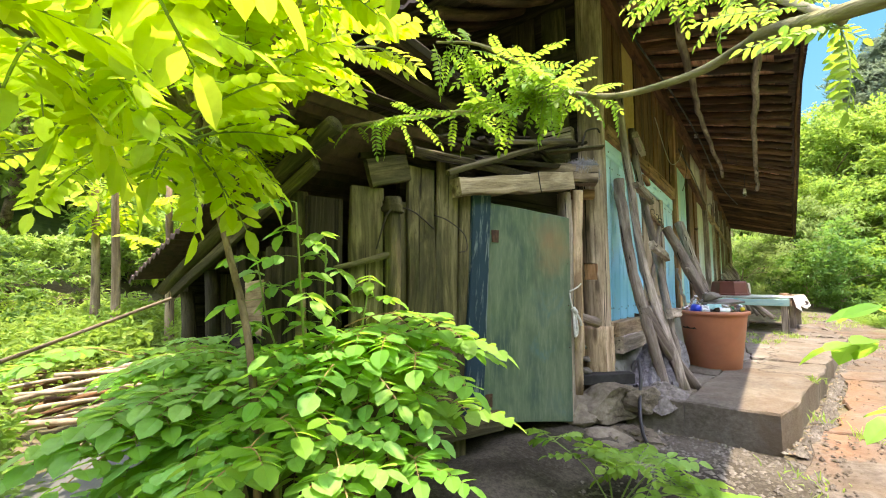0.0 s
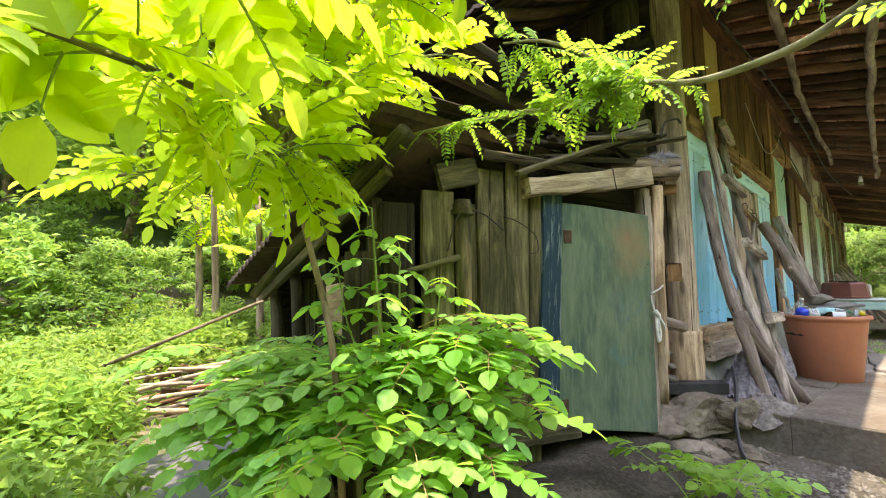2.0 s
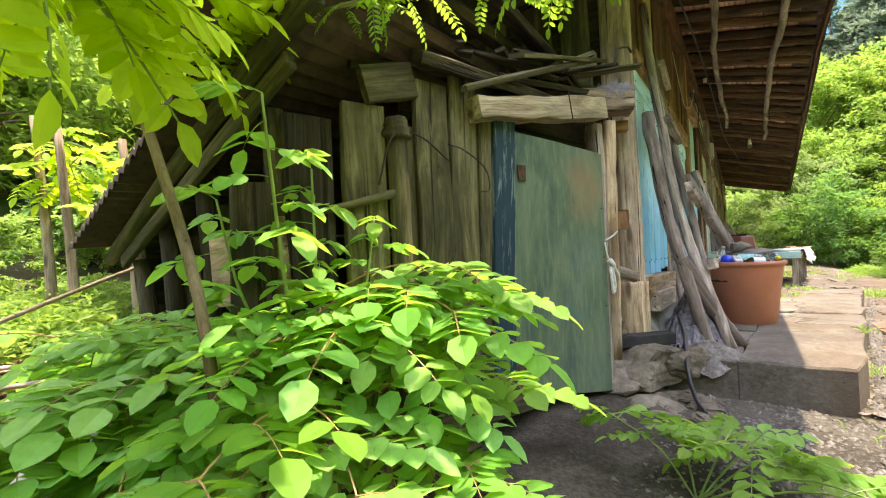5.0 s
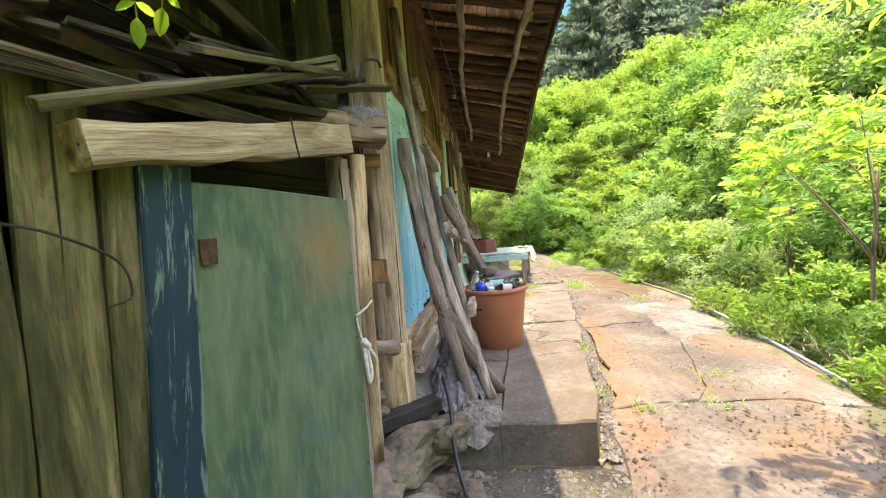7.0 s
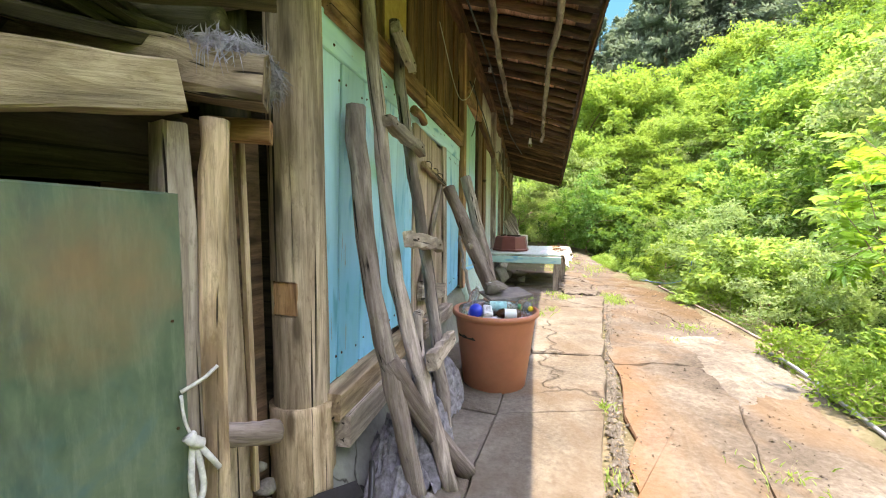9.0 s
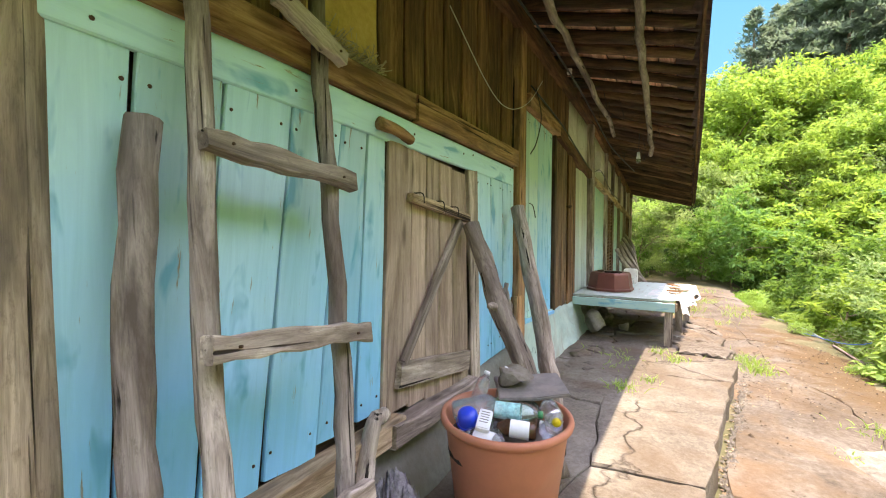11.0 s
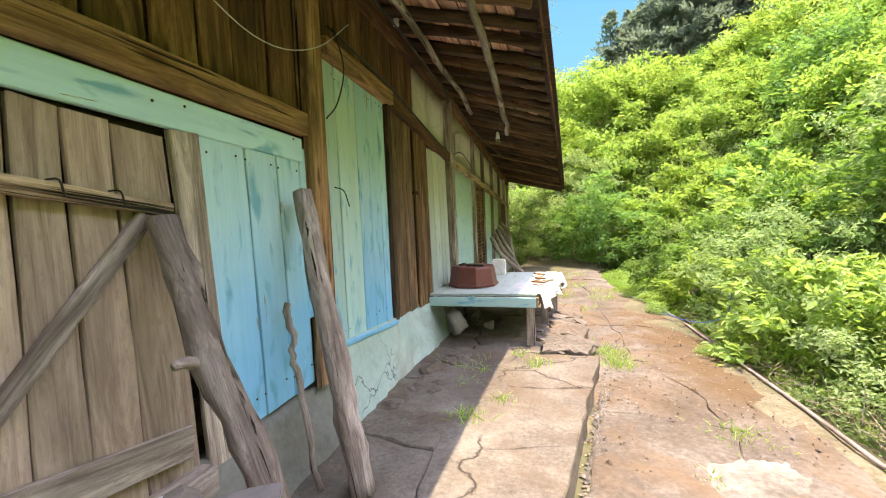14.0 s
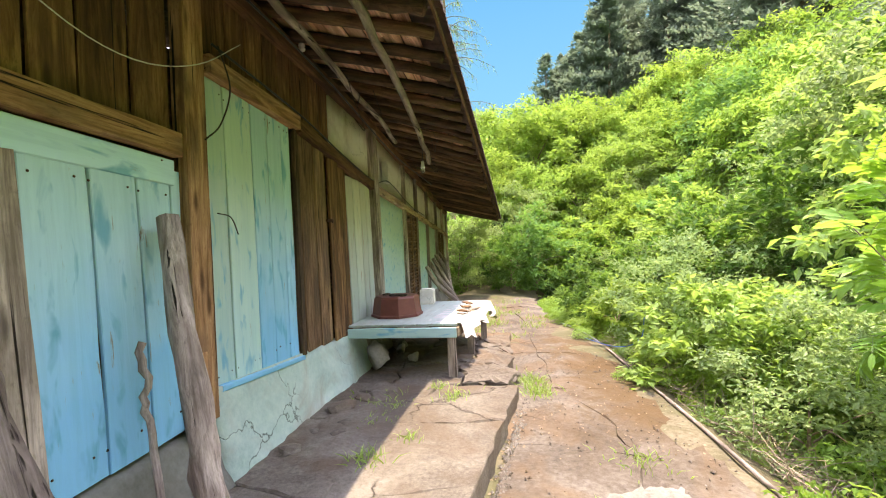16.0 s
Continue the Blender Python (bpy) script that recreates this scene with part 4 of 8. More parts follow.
for k, (y0, y1) in enumerate(zip(edges, edges[1:])):
    top = 2.585 - 0.09 * ((y0 + y1) / 2 - 5.67)
    vboard(door, y0 + 0.004, y1 - 0.004, 0.96 - 0.035 * k, top, DOOR_WOOD, WX + 0.012 + RNG.uniform(-0.003, 0.003), 0.03, "door_board", lean=-0.07 + 0.03 * k, slope=0.045 * (y1 - y0), w_low=y1 - y0 + 0.034)
batten = plank("batten", (WX + 0.055, 5.84, 2.255), (WX + 0.055, 6.68, 2.145), 0.06, 0.05, TAN_WOOD, (1, 0, 0), door, "pale wooden batten held by bent nails")
plank("lower_batten", (WX + 0.055, 5.71, 1.185), (WX + 0.055, 6.69, 1.02), 0.155, 0.045, GREY_WOOD, (1, 0, 0), door, seg=5)
plank("brace", (WX + 0.06, 5.76, 1.25), (WX + 0.05, 6.56, 2.12), 0.07, 0.035, SILVER_WOOD, (1, 0, 0), door)
for yy in (5.93, 6.2, 6.42):
    z0 = 2.255 - (yy - 5.84) * 0.131
    log("bent_nail", [(WX + 0.03, yy, z0 + 0.045), (WX + 0.095, yy, z0 + 0.04), (WX + 0.097, yy + 0.012, z0 - 0.02)], 0.004, 0.004, WIRE, batten, sides=6, per=3)
vboard(front, 6.73, 6.90, 0.72, 2.54, GREY_WOOD, WX + 0.02, 0.04, "door_stile", lean=0.1)
for y0, y1 in ((6.92, 7.26), (7.27, 7.56), (7.57, 7.83)):
    vboard(front, y0, y1, 0.86, 2.545, BLUE_PAINT, WX + RNG.uniform(-0.004, 0.004), name="blue_board", lean=0.05)
vboard(front, 7.84, 7.93, 1.35, 2.62, BLUE_PAINT, WX - 0.01, name="blue_board")

# second post
plank("post", (WX + 0.02, 8.03, 0.85), (WX + 0.01, 8.05, 4.28), 0.21, 0.11, BEAM_WOOD, (1, 0, 0), front, seg=6)
plank("patch_board", (WX + 0.06, 7.93, 0.82), (WX + 0.05, 7.96, 1.36), 0.17, 0.05, BEAM_WOOD, (1, 0, 0), front, seg=3)
vboard(front, 7.72, 7.9, 0.9, 1.3, SHADED_ROTTEN_WOOD, WX - 0.02, name="broken_board")
# second bay
for y0, y1, z0 in ((8.16, 8.41, 1.02), (8.42, 8.79, 1.0), (8.80, 9.05, 0.98), (9.06, 9.32, 0.95), (9.33, 9.50, 0.94)):
    vboard(front, y0, y1, z0, 3.4 - 0.01 * (y0 - 8), BLUE_PAINT if y0 > 8.5 else MINT_PAINT, WX + RNG.uniform(-0.004, 0.004), name="blue_board", lean=0.02)
hbeam(front, 8.2, 1.03, 9.55, 0.92, 0.05, 0.07, BLUE_PAINT, WX + 0.03, "blue_sill")
hbeam(front, 8.17, 3.47, 9.6, 3.43, 0.15, 0.12, BEAM_WOOD, WX + 0.045, "beam", seg=5)
hbeam(front, 9.6, 3.40, 12.3, 3.13, 0.14, 0.12, BROWN_WOOD, WX + 0.045, "beam", seg=5)
y = 8.2
while y < 10.6:
    w = RNG.uniform(0.22, 0.34)
    vboard(front, y, y + w - 0.01, 3.5, 4.2, BROWN_WOOD, WX - 0.02, name="upper_board")
    y += w
# dark leaf doors
dark_door = thing("double_plank_door", "closed dark brown two-leaf plank door with an iron hasp", "door", (WX, 10.3, 0.9))
for k, (y0, y1) in enumerate(((9.64, 10.0), (10.02, 10.34), (10.4, 10.72), (10.73, 11.05))):
    vboard(dark_door, y0, y1, 0.93 - 0.02 * k, 3.33 - 0.05 * k, LOUVRE_WOOD if k < 2 else BROWN_WOOD, WX + 0.02 + (0.02 if k == 2 else 0), 0.03, "door_board", lean=0.05)
log("hasp", [(WX + 0.06, 10.28, 2.42), (WX + 0.1, 10.36, 2.43), (WX + 0.06, 10.46, 2.41)], 0.02, 0.015, RUST, dark_door, "rusty iron hasp", sides=6)
vboard(front, 9.53, 9.62, 0.93, 3.36, DARK_WOOD, WX + 0.03, 0.05, "door_stile")
for y0, y1 in ((11.08, 11.35), (11.36, 11.68), (11.69, 11.95), (11.96, 12.2)):
    vboard(front, y0, y1, 0.86, 3.12, PALE_PAINT, WX + 0.01, name="pale_board", lean=0.1)
plank("post", (WX + 0.05, 12.42, 0.7), (WX + 0.02, 12.36, 4.1), 0.24, 0.18, GREY_WOOD, (1, 0, 0), front, seg=6)


def panel(y0, y1, z0, z1, mat, name, x=WX + 0.005):
    """A flat plaster panel with slightly wavy face."""
    nu, nv = max(3, int((y1 - y0) / 0.25)), max(3, int((z1(y0) - z0(y0)) / 0.25))
    verts, faces = [], []
    for i in range(nu + 1):
        y = y0 + (y1 - y0) * i / nu
        for j in range(nv + 1):
            verts.append((x + 0.008 * noise.noise(Vector((y * 1.5, j * 0.6, 2))), y, z0(y) + (z1(y) - z0(y)) * j / nv))
    n = len(verts)
    verts += [(x - 0.04, v[1], v[2]) for v in verts]
    for i in range(nu):
        for j in range(nv):
            k = i * (nv + 1) + j
            faces.append((k, k + nv + 1, k + nv + 2, k + 1))
    for i in range(nu):
        for k in (i * (nv + 1), i * (nv + 1) + nv):
            faces.append((k, k + nv + 1, n + k + nv + 1, n + k))
    for j in range(nv):
        for k in (j, nu * (nv + 1) + j):
            faces.append((k, k + 1, n + k + 1, n + k))
    attach(new(name, raw_mesh(name, verts, faces, mat, True)), front)


def band(y):
    return float(np.interp(y, [10.7, 12.4, 15, 20, 22.3], [3.2, 3.12, 2.98, 2.68, 2.52]))


def foot_z(y):
    return float(np.interp(y, [11, 16, 22.3], [0.84, 0.72, 0.45]))


for y0, y1 in ((10.65, 11.3), (11.33, 12.25), (12.55, 14.7), (14.8, 16.6), (16.7, 19.4), (19.5, 22.2)):
    panel(y0, y1, lambda y: band(y) + 0.12, lambda y: plate(y) - 0.2, PLASTER_WHITE, "plaster_panel")
for y0, y1 in ((12.55, 14.72), (16.15, 17.7), (17.78, 19.45)):
    panel(y0, y1, foot_z, lambda y: band(y) - 0.02, MINT_PAINT if y0 < 17 else PLASTER_BLUE, "mint_panel")
hbeam(front, 12.3, band(12.3), 22.3, band(22.3), 0.12, 0.1, TAN_WOOD, WX + 0.04, "beam", seg=8)
for yy in (14.74, 16.1, 17.74, 19.48, 21.0, 22.25):
    plank("post", (WX + 0.04, yy, 0.55), (WX + 0.03, yy, plate(yy) - 0.1), 0.12, 0.1, GREY_WOOD, (1, 0, 0), front)


def shutter(y0, y1):
    z0, z1 = foot_z(y0) + 0.05, band(y1) - 0.03
    ob = thing("louvred_shutter", "dark brown louvred wooden shutter, closed", "shutter", (WX, (y0 + y1) / 2, z0), "louvred shutters")
    for yy in (y0 + 0.05, (y0 + y1) / 2, y1 - 0.05):
        plank("stile", (WX + 0.04, yy, z0), (WX + 0.04, yy, z1), 0.07, 0.05, LOUVRE_WOOD, (1, 0, 0), ob)
    for zz in (z0 + 0.04, z1 - 0.04):
        plank("rail", (WX + 0.04, y0, zz), (WX + 0.04, y1, zz), 0.08, 0.045, LOUVRE_WOOD, (1, 0, 0), ob)
    n = int((z1 - z0 - 0.2) / 0.085)
    for k in range(n):
        zz = z0 + 0.12 + k * 0.085
        plank("slat", (WX + 0.035, y0 + 0.06, zz), (WX + 0.035, y1 - 0.06, zz), 0.075, 0.012, LOUVRE_WOOD, (0.75, 0, -0.65), ob, seg=1)


shutter(14.82, 16.04)
shutter(19.56, 20.95)
panel(21.02, 22.2, foot_z, lambda y: band(y) - 0.02, PALE_PAINT, "mint_panel")

# nail heads on the painted boards
nail_me = mesh_of("nail", lathe([(0, 0.006), (0.004, 0.0055), (0.007, 0.003), (0.0075, 0.0), (0, 0.0)], 8), RUST, True)
TURN = Matrix.Rotation(radians(90), 4, "Y")


def nails(ys, z, x=WX + 0.0135, off=0.035, jitter=0.015):
    for y0, y1 in ys:
        for y in (y0 + off, y1 - off):
            attach(new("nail", nail_me), front, Matrix.Translation((x, y + RNG.uniform(-jitter, jitter), z + RNG.uniform(-jitter, jitter))) @ TURN)


nails([(4.08, 4.34), (4.35, 4.63), (4.65, 4.95), (4.96, 5.26), (5.28, 5.47)], 2.5)
nails([(4.07, 4.25), (4.26, 4.51), (4.53, 4.79), (4.80, 5.09), (5.12, 5.37), (5.39, 5.59)], 1.12)
nails([(6.92, 7.22), (7.23, 7.53), (7.54, 7.84)], 2.46)
nails([(6.97, 7.26), (7.28, 7.57), (7.59, 7.87)], 1.0)
nails([(8.17, 8.40), (8.41, 8.72), (8.73, 9.08), (9.09, 9.33), (9.34, 9.50)], 3.3)
nails([(8.19, 8.42), (8.43, 8.74), (8.75, 9.10), (9.11, 9.35)], 1.12)
nails([(4.2, 5.0), (5.1, 5.8), (5.9, 6.7), (6.8, 7.8)], 2.66, WX + 0.0255)

# roof: rafters, sheathing, edge boards and rusted covering
roof = thing("roof", "old timber roof with log rafters under rusted corrugated sheet", "roof", (-3, 12, 4.2))
tagged(roof, kind="structure")
for k in range(44):
    y = 4.15 + k * 0.42 + RNG.uniform(-0.04, 0.04)
    ex, ez = eave(y)
    pz = plate(y) + 0.06
    r = RNG.uniform(0.05, 0.07)
    sl = (ez - pz) / (ex - WX)
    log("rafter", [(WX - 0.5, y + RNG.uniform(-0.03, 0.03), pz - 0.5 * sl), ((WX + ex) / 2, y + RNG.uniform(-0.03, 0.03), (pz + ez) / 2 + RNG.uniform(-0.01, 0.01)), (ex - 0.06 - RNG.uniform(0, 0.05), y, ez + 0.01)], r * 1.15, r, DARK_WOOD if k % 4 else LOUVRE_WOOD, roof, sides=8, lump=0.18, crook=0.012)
for j in range(9):
    f0 = j / 9 - 0.16
    y = 2.6
    while y < 22.4:
        length = min(RNG.uniform(1.2, 2.6), 22.45 - y)
        a, b = [], []
        for yy, out in ((y, a), (y + length - 0.01, b)):
            ex, ez = eave(yy)
            pz = plate(yy) + 0.06
            f = f0 + 0.06
            out += [WX + (ex - WX) * f, yy, pz + (ez - pz) * f + 0.075 + RNG.uniform(-0.006, 0.006)]
        plank("sheathing_board", a, b, 0.18 + RNG.uniform(0, 0.012), 0.018, SOFFIT_WOOD, (0.25, 0, 1), roof, seg=2)
        y += length


def roof_cover():
    """Corrugated covering: front slope, far slope and hipped near end, one skin."""
    verts, faces = [], []
    ys = np.arange(2.45, 22.75, 0.045)
    cols = [0.0, 0.5, 1.0]
    for y in ys:
        ex, ez = eave(y)
        wave = 0.018 * math.sin(y * 2 * math.pi / 0.13)
        sl = (plate(y) + 0.06 - ez) / (ex - WX)
        for f in cols:
            x = ex + 0.05 - f * (ex + 0.05 + 3.9)
            verts.append((x, y, ez + (ex - x) * sl + 0.12 + wave))
    n = len(cols)
    for j in range(len(ys) - 1):
        for i in range(n - 1):
            k = j * n + i
            faces.append((k, k + 1, k + n + 1, k + n))
    m = len(verts)
    for j, y in enumerate(ys):
        verts.append((verts[j * n][0], y, verts[j * n][2] - 0.035))
    for j in range(len(ys) - 1):
        faces.append((j * n, (j + 1) * n, m + j + 1, m + j))
    k = len(verts)
    zr = verts[2][2]
    ze = verts[m - 1][2]
    verts += [(-3.9, 2.45, zr), (-3.9, 22.7, ze), (-7.4, 22.7, 3.3), (-7.4, 2.45, 3.9)]
    faces.append((k, k + 1, k + 2, k + 3))
    attach(new("roof_cover", raw_mesh("roof_cover", verts, faces, ROOF_EDGE)), roof)


roof_cover()
yy = 2.6
while yy < 22.3:
    y2 = min(yy + 3.1, 22.5)
    a, b = eave(yy), eave(y2)
    plank("eave_board", (a[0] - 0.02, yy, a[1] + 0.035), (b[0] - 0.02, y2 - 0.01, b[1] + 0.035), 0.09, 0.025, BROWN_WOOD, (1, 0, 0.1), roof, seg=3)
    yy = y2
# end soffit over the shed: poles and boards, underside shade put into their colour
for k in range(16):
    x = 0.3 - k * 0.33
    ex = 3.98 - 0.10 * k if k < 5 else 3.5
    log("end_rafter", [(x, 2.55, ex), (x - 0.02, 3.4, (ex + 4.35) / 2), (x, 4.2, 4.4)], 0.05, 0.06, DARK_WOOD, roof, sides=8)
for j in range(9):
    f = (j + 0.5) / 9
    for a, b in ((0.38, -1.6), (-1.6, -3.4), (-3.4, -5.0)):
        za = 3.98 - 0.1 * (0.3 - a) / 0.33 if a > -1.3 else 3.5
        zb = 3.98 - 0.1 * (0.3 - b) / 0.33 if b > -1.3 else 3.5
        plank("sheathing_board", (a, 2.55 + 1.65 * f, za + (4.42 - za) * f + 0.07), (b + 0.01, 2.55 + 1.65 * f, zb + (4.42 - zb) * f + 0.07), 0.195, 0.02, SHADED_ROTTEN_WOOD, (0, -0.2, 1), roof, seg=2)


def end_cover():
    verts, faces = [], []
    xs = np.arange(-5.1, 0.45, 0.04)
    for x in xs:
        z = 3.98 - 0.1 * (0.3 - x) / 0.33 if x > -1.3 else 3.5
        w = 0.016 * math.sin(x * 2 * math.pi / 0.13)
        verts += [(x, 2.42, z + 0.07 + w), (x, 2.42, z + 0.10 + w), (x, 4.3, 4.56 + w)]
    for i in range(len(xs) - 1):
        k = 3 * i
        faces += [(k, k + 3, k + 4, k + 1), (k + 1, k + 4, k + 5, k + 2)]
    attach(new("end_cover", raw_mesh("end_cover", verts, faces, ROOF_EDGE)), roof)


end_cover()
# long thin poles hung under the rafters
tagged(log("hanging_pole", [(-0.62, 4.3, 3.98), (-0.72, 6.4, 4.0), (-0.8, 8.6, 4.08), (-0.78, 10.6, 4.0), (-0.77, 12.4, 3.86)], 0.045, 0.032, GREY_WOOD, None, "long crooked grey pole hung under the eaves", "pole", crook=0.02), group="poles under the eaves")
tagged(log("hanging_pole", [(-0.0, 4.6, 3.86), (-0.04, 6.4, 3.88), (-0.08, 8.6, 3.92), (-0.1, 10.4, 3.72), (-0.108, 11.8, 3.35)], 0.045, 0.035, GREY_WOOD, None, "long crooked grey pole hung under the eaves", "pole", crook=0.02), group="poles under the eaves")

# ---- shed leaning on the near end ----
SN = Vector((0.96, -0.281, 0))


def on_shed(y, z, out=0.0):
    """A point of the shed's front line at y, out metres proud of it."""
    return Vector((-1.35 + (y - 3.43) * 0.293, y, z)) + SN * out


shed = thing("wall_shed", "shed front of olive-grey weathered boards and posts", "wall", (-1.6, 2.4, 0.2))
tagged(shed, kind="structure")


def sboard(y0, y1, z0, z1, mat=SHADED_SHED_WOOD, out=0.0, thick=0.035, name="board", lean=0.0, **more):
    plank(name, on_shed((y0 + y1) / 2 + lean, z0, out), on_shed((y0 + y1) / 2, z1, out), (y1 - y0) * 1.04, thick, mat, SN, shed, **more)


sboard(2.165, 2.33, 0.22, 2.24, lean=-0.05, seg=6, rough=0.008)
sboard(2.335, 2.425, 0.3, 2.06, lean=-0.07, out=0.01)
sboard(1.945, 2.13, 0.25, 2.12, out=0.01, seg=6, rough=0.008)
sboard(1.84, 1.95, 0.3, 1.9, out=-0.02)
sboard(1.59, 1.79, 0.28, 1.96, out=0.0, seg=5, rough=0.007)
sboard(1.36, 1.55, 0.3, 1.88, SHADED_ROTTEN_WOOD, out=-0.03, rough=0.01)
sboard(1.18, 1.33, 0.3, 1.6, SHADED_ROTTEN_WOOD, out=-0.05, rough=0.01)
log("post", [on_shed(1.83, 0.25, 0.03), on_shed(1.83, 1.2, 0.04), on_shed(1.835, 1.83, 0.03)], 0.05, 0.047, SHADED_SHED_WOOD, shed)
log("post_cap", [on_shed(1.835, 1.82, 0.03), on_shed(1.835, 1.87, 0.03), on_shed(1.835, 1.91, 0.03)], 0.07, 0.05, SHADED_SHED_WOOD, shed, sides=9, lump=0.2)
plank("head_board", on_shed(1.68, 2.03, 0.03), on_shed(1.93, 2.1, 0.03), 0.16, 0.05, SHADED_SHED_WOOD, SN, shed, seg=3)
plank("sill_timber", on_shed(1.93, 0.52, 0.05), on_shed(2.6, 0.49, 0.06), 0.12, 0.12, SHADED_SHED_WOOD, SN, shed, seg=4)
plank("kick_board", on_shed(1.9, 0.2, 0.02), on_shed(1.96, 0.62, 0.02), 0.2, 0.05, SHADED_SHED_WOOD, SN, shed)
plank("shed_lintel", on_shed(2.26, 2.015, 0.06), on_shed(3.39, 2.212, 0.06), 0.115, 0.12, LINTEL_WOOD, SN, shed, seg=9, rough=0.008, w1=0.15)
sboard(3.365, 3.445, 0.3, 2.13, GREY_WOOD, out=0.0, thick=0.09, rough=0.012, seg=6)
log("jamb_pole", [on_shed(3.47, 0.5, 0.04), on_shed(3.475, 1.1, 0.05), on_shed(3.49, 1.7, 0.05), on_shed(3.52, 2.15, 0.05)], 0.04, 0.043, TAN_WOOD, shed, lump=0.25)
plank("inner_board", on_shed(3.62, 0.72, -0.1), on_shed(3.63, 2.18, -0.12), 0.17, 0.03, POST_WOOD, SN, shed, w1=0.1, seg=5)
# added dark sheet that paints the shade in the gaps beside the jamb
core_wall("wall_shed_jamb", (-1.62, 3.4), (-1.45, 3.95), 0.3, 2.2, 0.03, DARK_WOOD, "dark sheet added for the shade in the shed jamb gaps")
plank("inner_board", on_shed(3.705, 0.75, -0.08), on_shed(3.69, 2.15, -0.08), 0.022, 0.03, TAN_WOOD, SN, shed)
for k in range(3):
    part("packing_stone", boulder(RNG.uniform(0.035, 0.06), (1, 1, 0.6), 0.3, 2), PEBBLE, shed, "", Matrix.Translation(on_shed(3.72 + RNG.uniform(-0.04, 0.06), 0.62 + k * 0.1, -0.1)), True)
log("bracket_pole", [on_shed(1.8, 1.57, 0.05), on_shed(1.65, 1.53, 0.05), on_shed(1.5, 1.49, 0.02)], 0.02, 0.014, SHADED_SHED_WOOD, shed, lump=0.3)

plank("blue_jamb", on_shed(2.40, 0.45, 0.03), on_shed(2.505, 2.05, 0.03), 0.165, 0.045, NAVY_PAINT, SN, shed, seg=5)

# the green door, hung a little askew
sd = thing("shed_door", "closed mottled green shed door hung askew on hinges", "door", on_shed(3.0, 0.42))
md, ld = frame_of(on_shed(3.0, 0.40, 0.035), on_shed(3.0, 1.97, 0.035), SN)
bm = bmesh.new()
outline = [(0.08, 0.555), (0.0, 0.1), (-0.10, -0.40), (0.7, -0.41), (1.515, -0.415), (1.53, -0.1), (1.545, 0.2), (1.55, 0.445), (0.8, 0.5)]
lo = [bm.verts.new((x, y, -0.018)) for x, y in outline]
hi = [bm.verts.new((x, y, 0.012)) for x, y in outline]
hi2 = [bm.verts.new((x + (0.75 - x) * 0.008, y * 0.985, 0.018)) for x, y in outline]
bm.faces.new(lo[::-1])
bm.faces.new(hi2)
for k in range(len(outline)):
    q = (k + 1) % len(outline)
    bm.faces.new((lo[k], lo[q], hi[q], hi[k]))
    bm.faces.new((hi[k], hi[q], hi2[q], hi2[k]))
bmesh.ops.recalc_face_normals(bm, faces=bm.faces)
part("door_sheet", bm, DOOR_GREEN, sd, "", md)
for zz in (1.72, 0.62):
    plank("hinge", on_shed(2.475 + 0.07 * zz, zz - 0.045, 0.062), on_shed(2.475 + 0.07 * zz, zz + 0.045, 0.062), 0.06, 0.008, RUST, SN, sd, "small rusty iron hinge", seg=1)
for k in range(4):
    zz = 0.55 + k * 0.33
    log("nail", [on_shed(3.36, zz, 0.05), on_shed(3.36, zz, 0.058)], 0.005, 0.004, RUST, sd, sides=6, per=1)

rope = thing("rope", "knotted white rope hanging at the shed door edge", "rope", on_shed(3.45, 1.0, 0.08))
log("rope_tie", [on_shed(3.37, 1.32, 0.06), on_shed(3.42, 1.35, 0.09), on_shed(3.46, 1.38, 0.1)], 0.006, 0.006, ROPE, rope, sides=6)
log("rope_drop", [on_shed(3.37, 1.31, 0.06), on_shed(3.37, 1.24, 0.07), on_shed(3.385, 1.17, 0.08)], 0.005, 0.005, ROPE, rope, sides=6)
log("rope_knot", [on_shed(3.37, 1.19, 0.085), on_shed(3.385, 1.165, 0.095), on_shed(3.405, 1.15, 0.09)], 0.02, 0.018, ROPE, rope, sides=8, lump=0.3)
log("rope_loop", [on_shed(3.385, 1.16, 0.08), on_shed(3.365, 1.05, 0.1), on_shed(3.375, 0.97, 0.1), on_shed(3.40, 1.02, 0.1), on_shed(3.39, 1.15, 0.09)], 0.01, 0.01, ROPE, rope, sides=7)
log("rope_end", [on_shed(3.39, 1.16, 0.09), on_shed(3.42, 1.1, 0.11), on_shed(3.45, 1.05, 0.1)], 0.01, 0.009, ROPE, rope, sides=7)
tagged(log("wooden_peg", [on_shed(3.47, 1.13, 0.02), on_shed(3.56, 1.09, 0.06), on_shed(3.68, 1.05, 0.09)], 0.04, 0.043, SILVER_WOOD), "pale round wooden peg jammed by the shed jamb", "peg")

# log end, wedge and wad of fibre by the head of the corner post
tagged(plank("tie_log", (-1.75, 3.25, 2.33), (-1.13, 3.58, 2.27), 0.17, 0.15, POST_WOOD, (0.1, 0.1, 1), seg=5, rough=0.012, soft_edge=0.02), "grey knotty log end resting over the shed jamb", "log")
tagged(plank("wedge_block", (-1.38, 3.60, 2.145), (-1.2, 3.69, 2.14), 0.09, 0.075, BEAM_WOOD, (0, 0, 1)), "yellow-tan wooden wedge under the log end", "wedge")


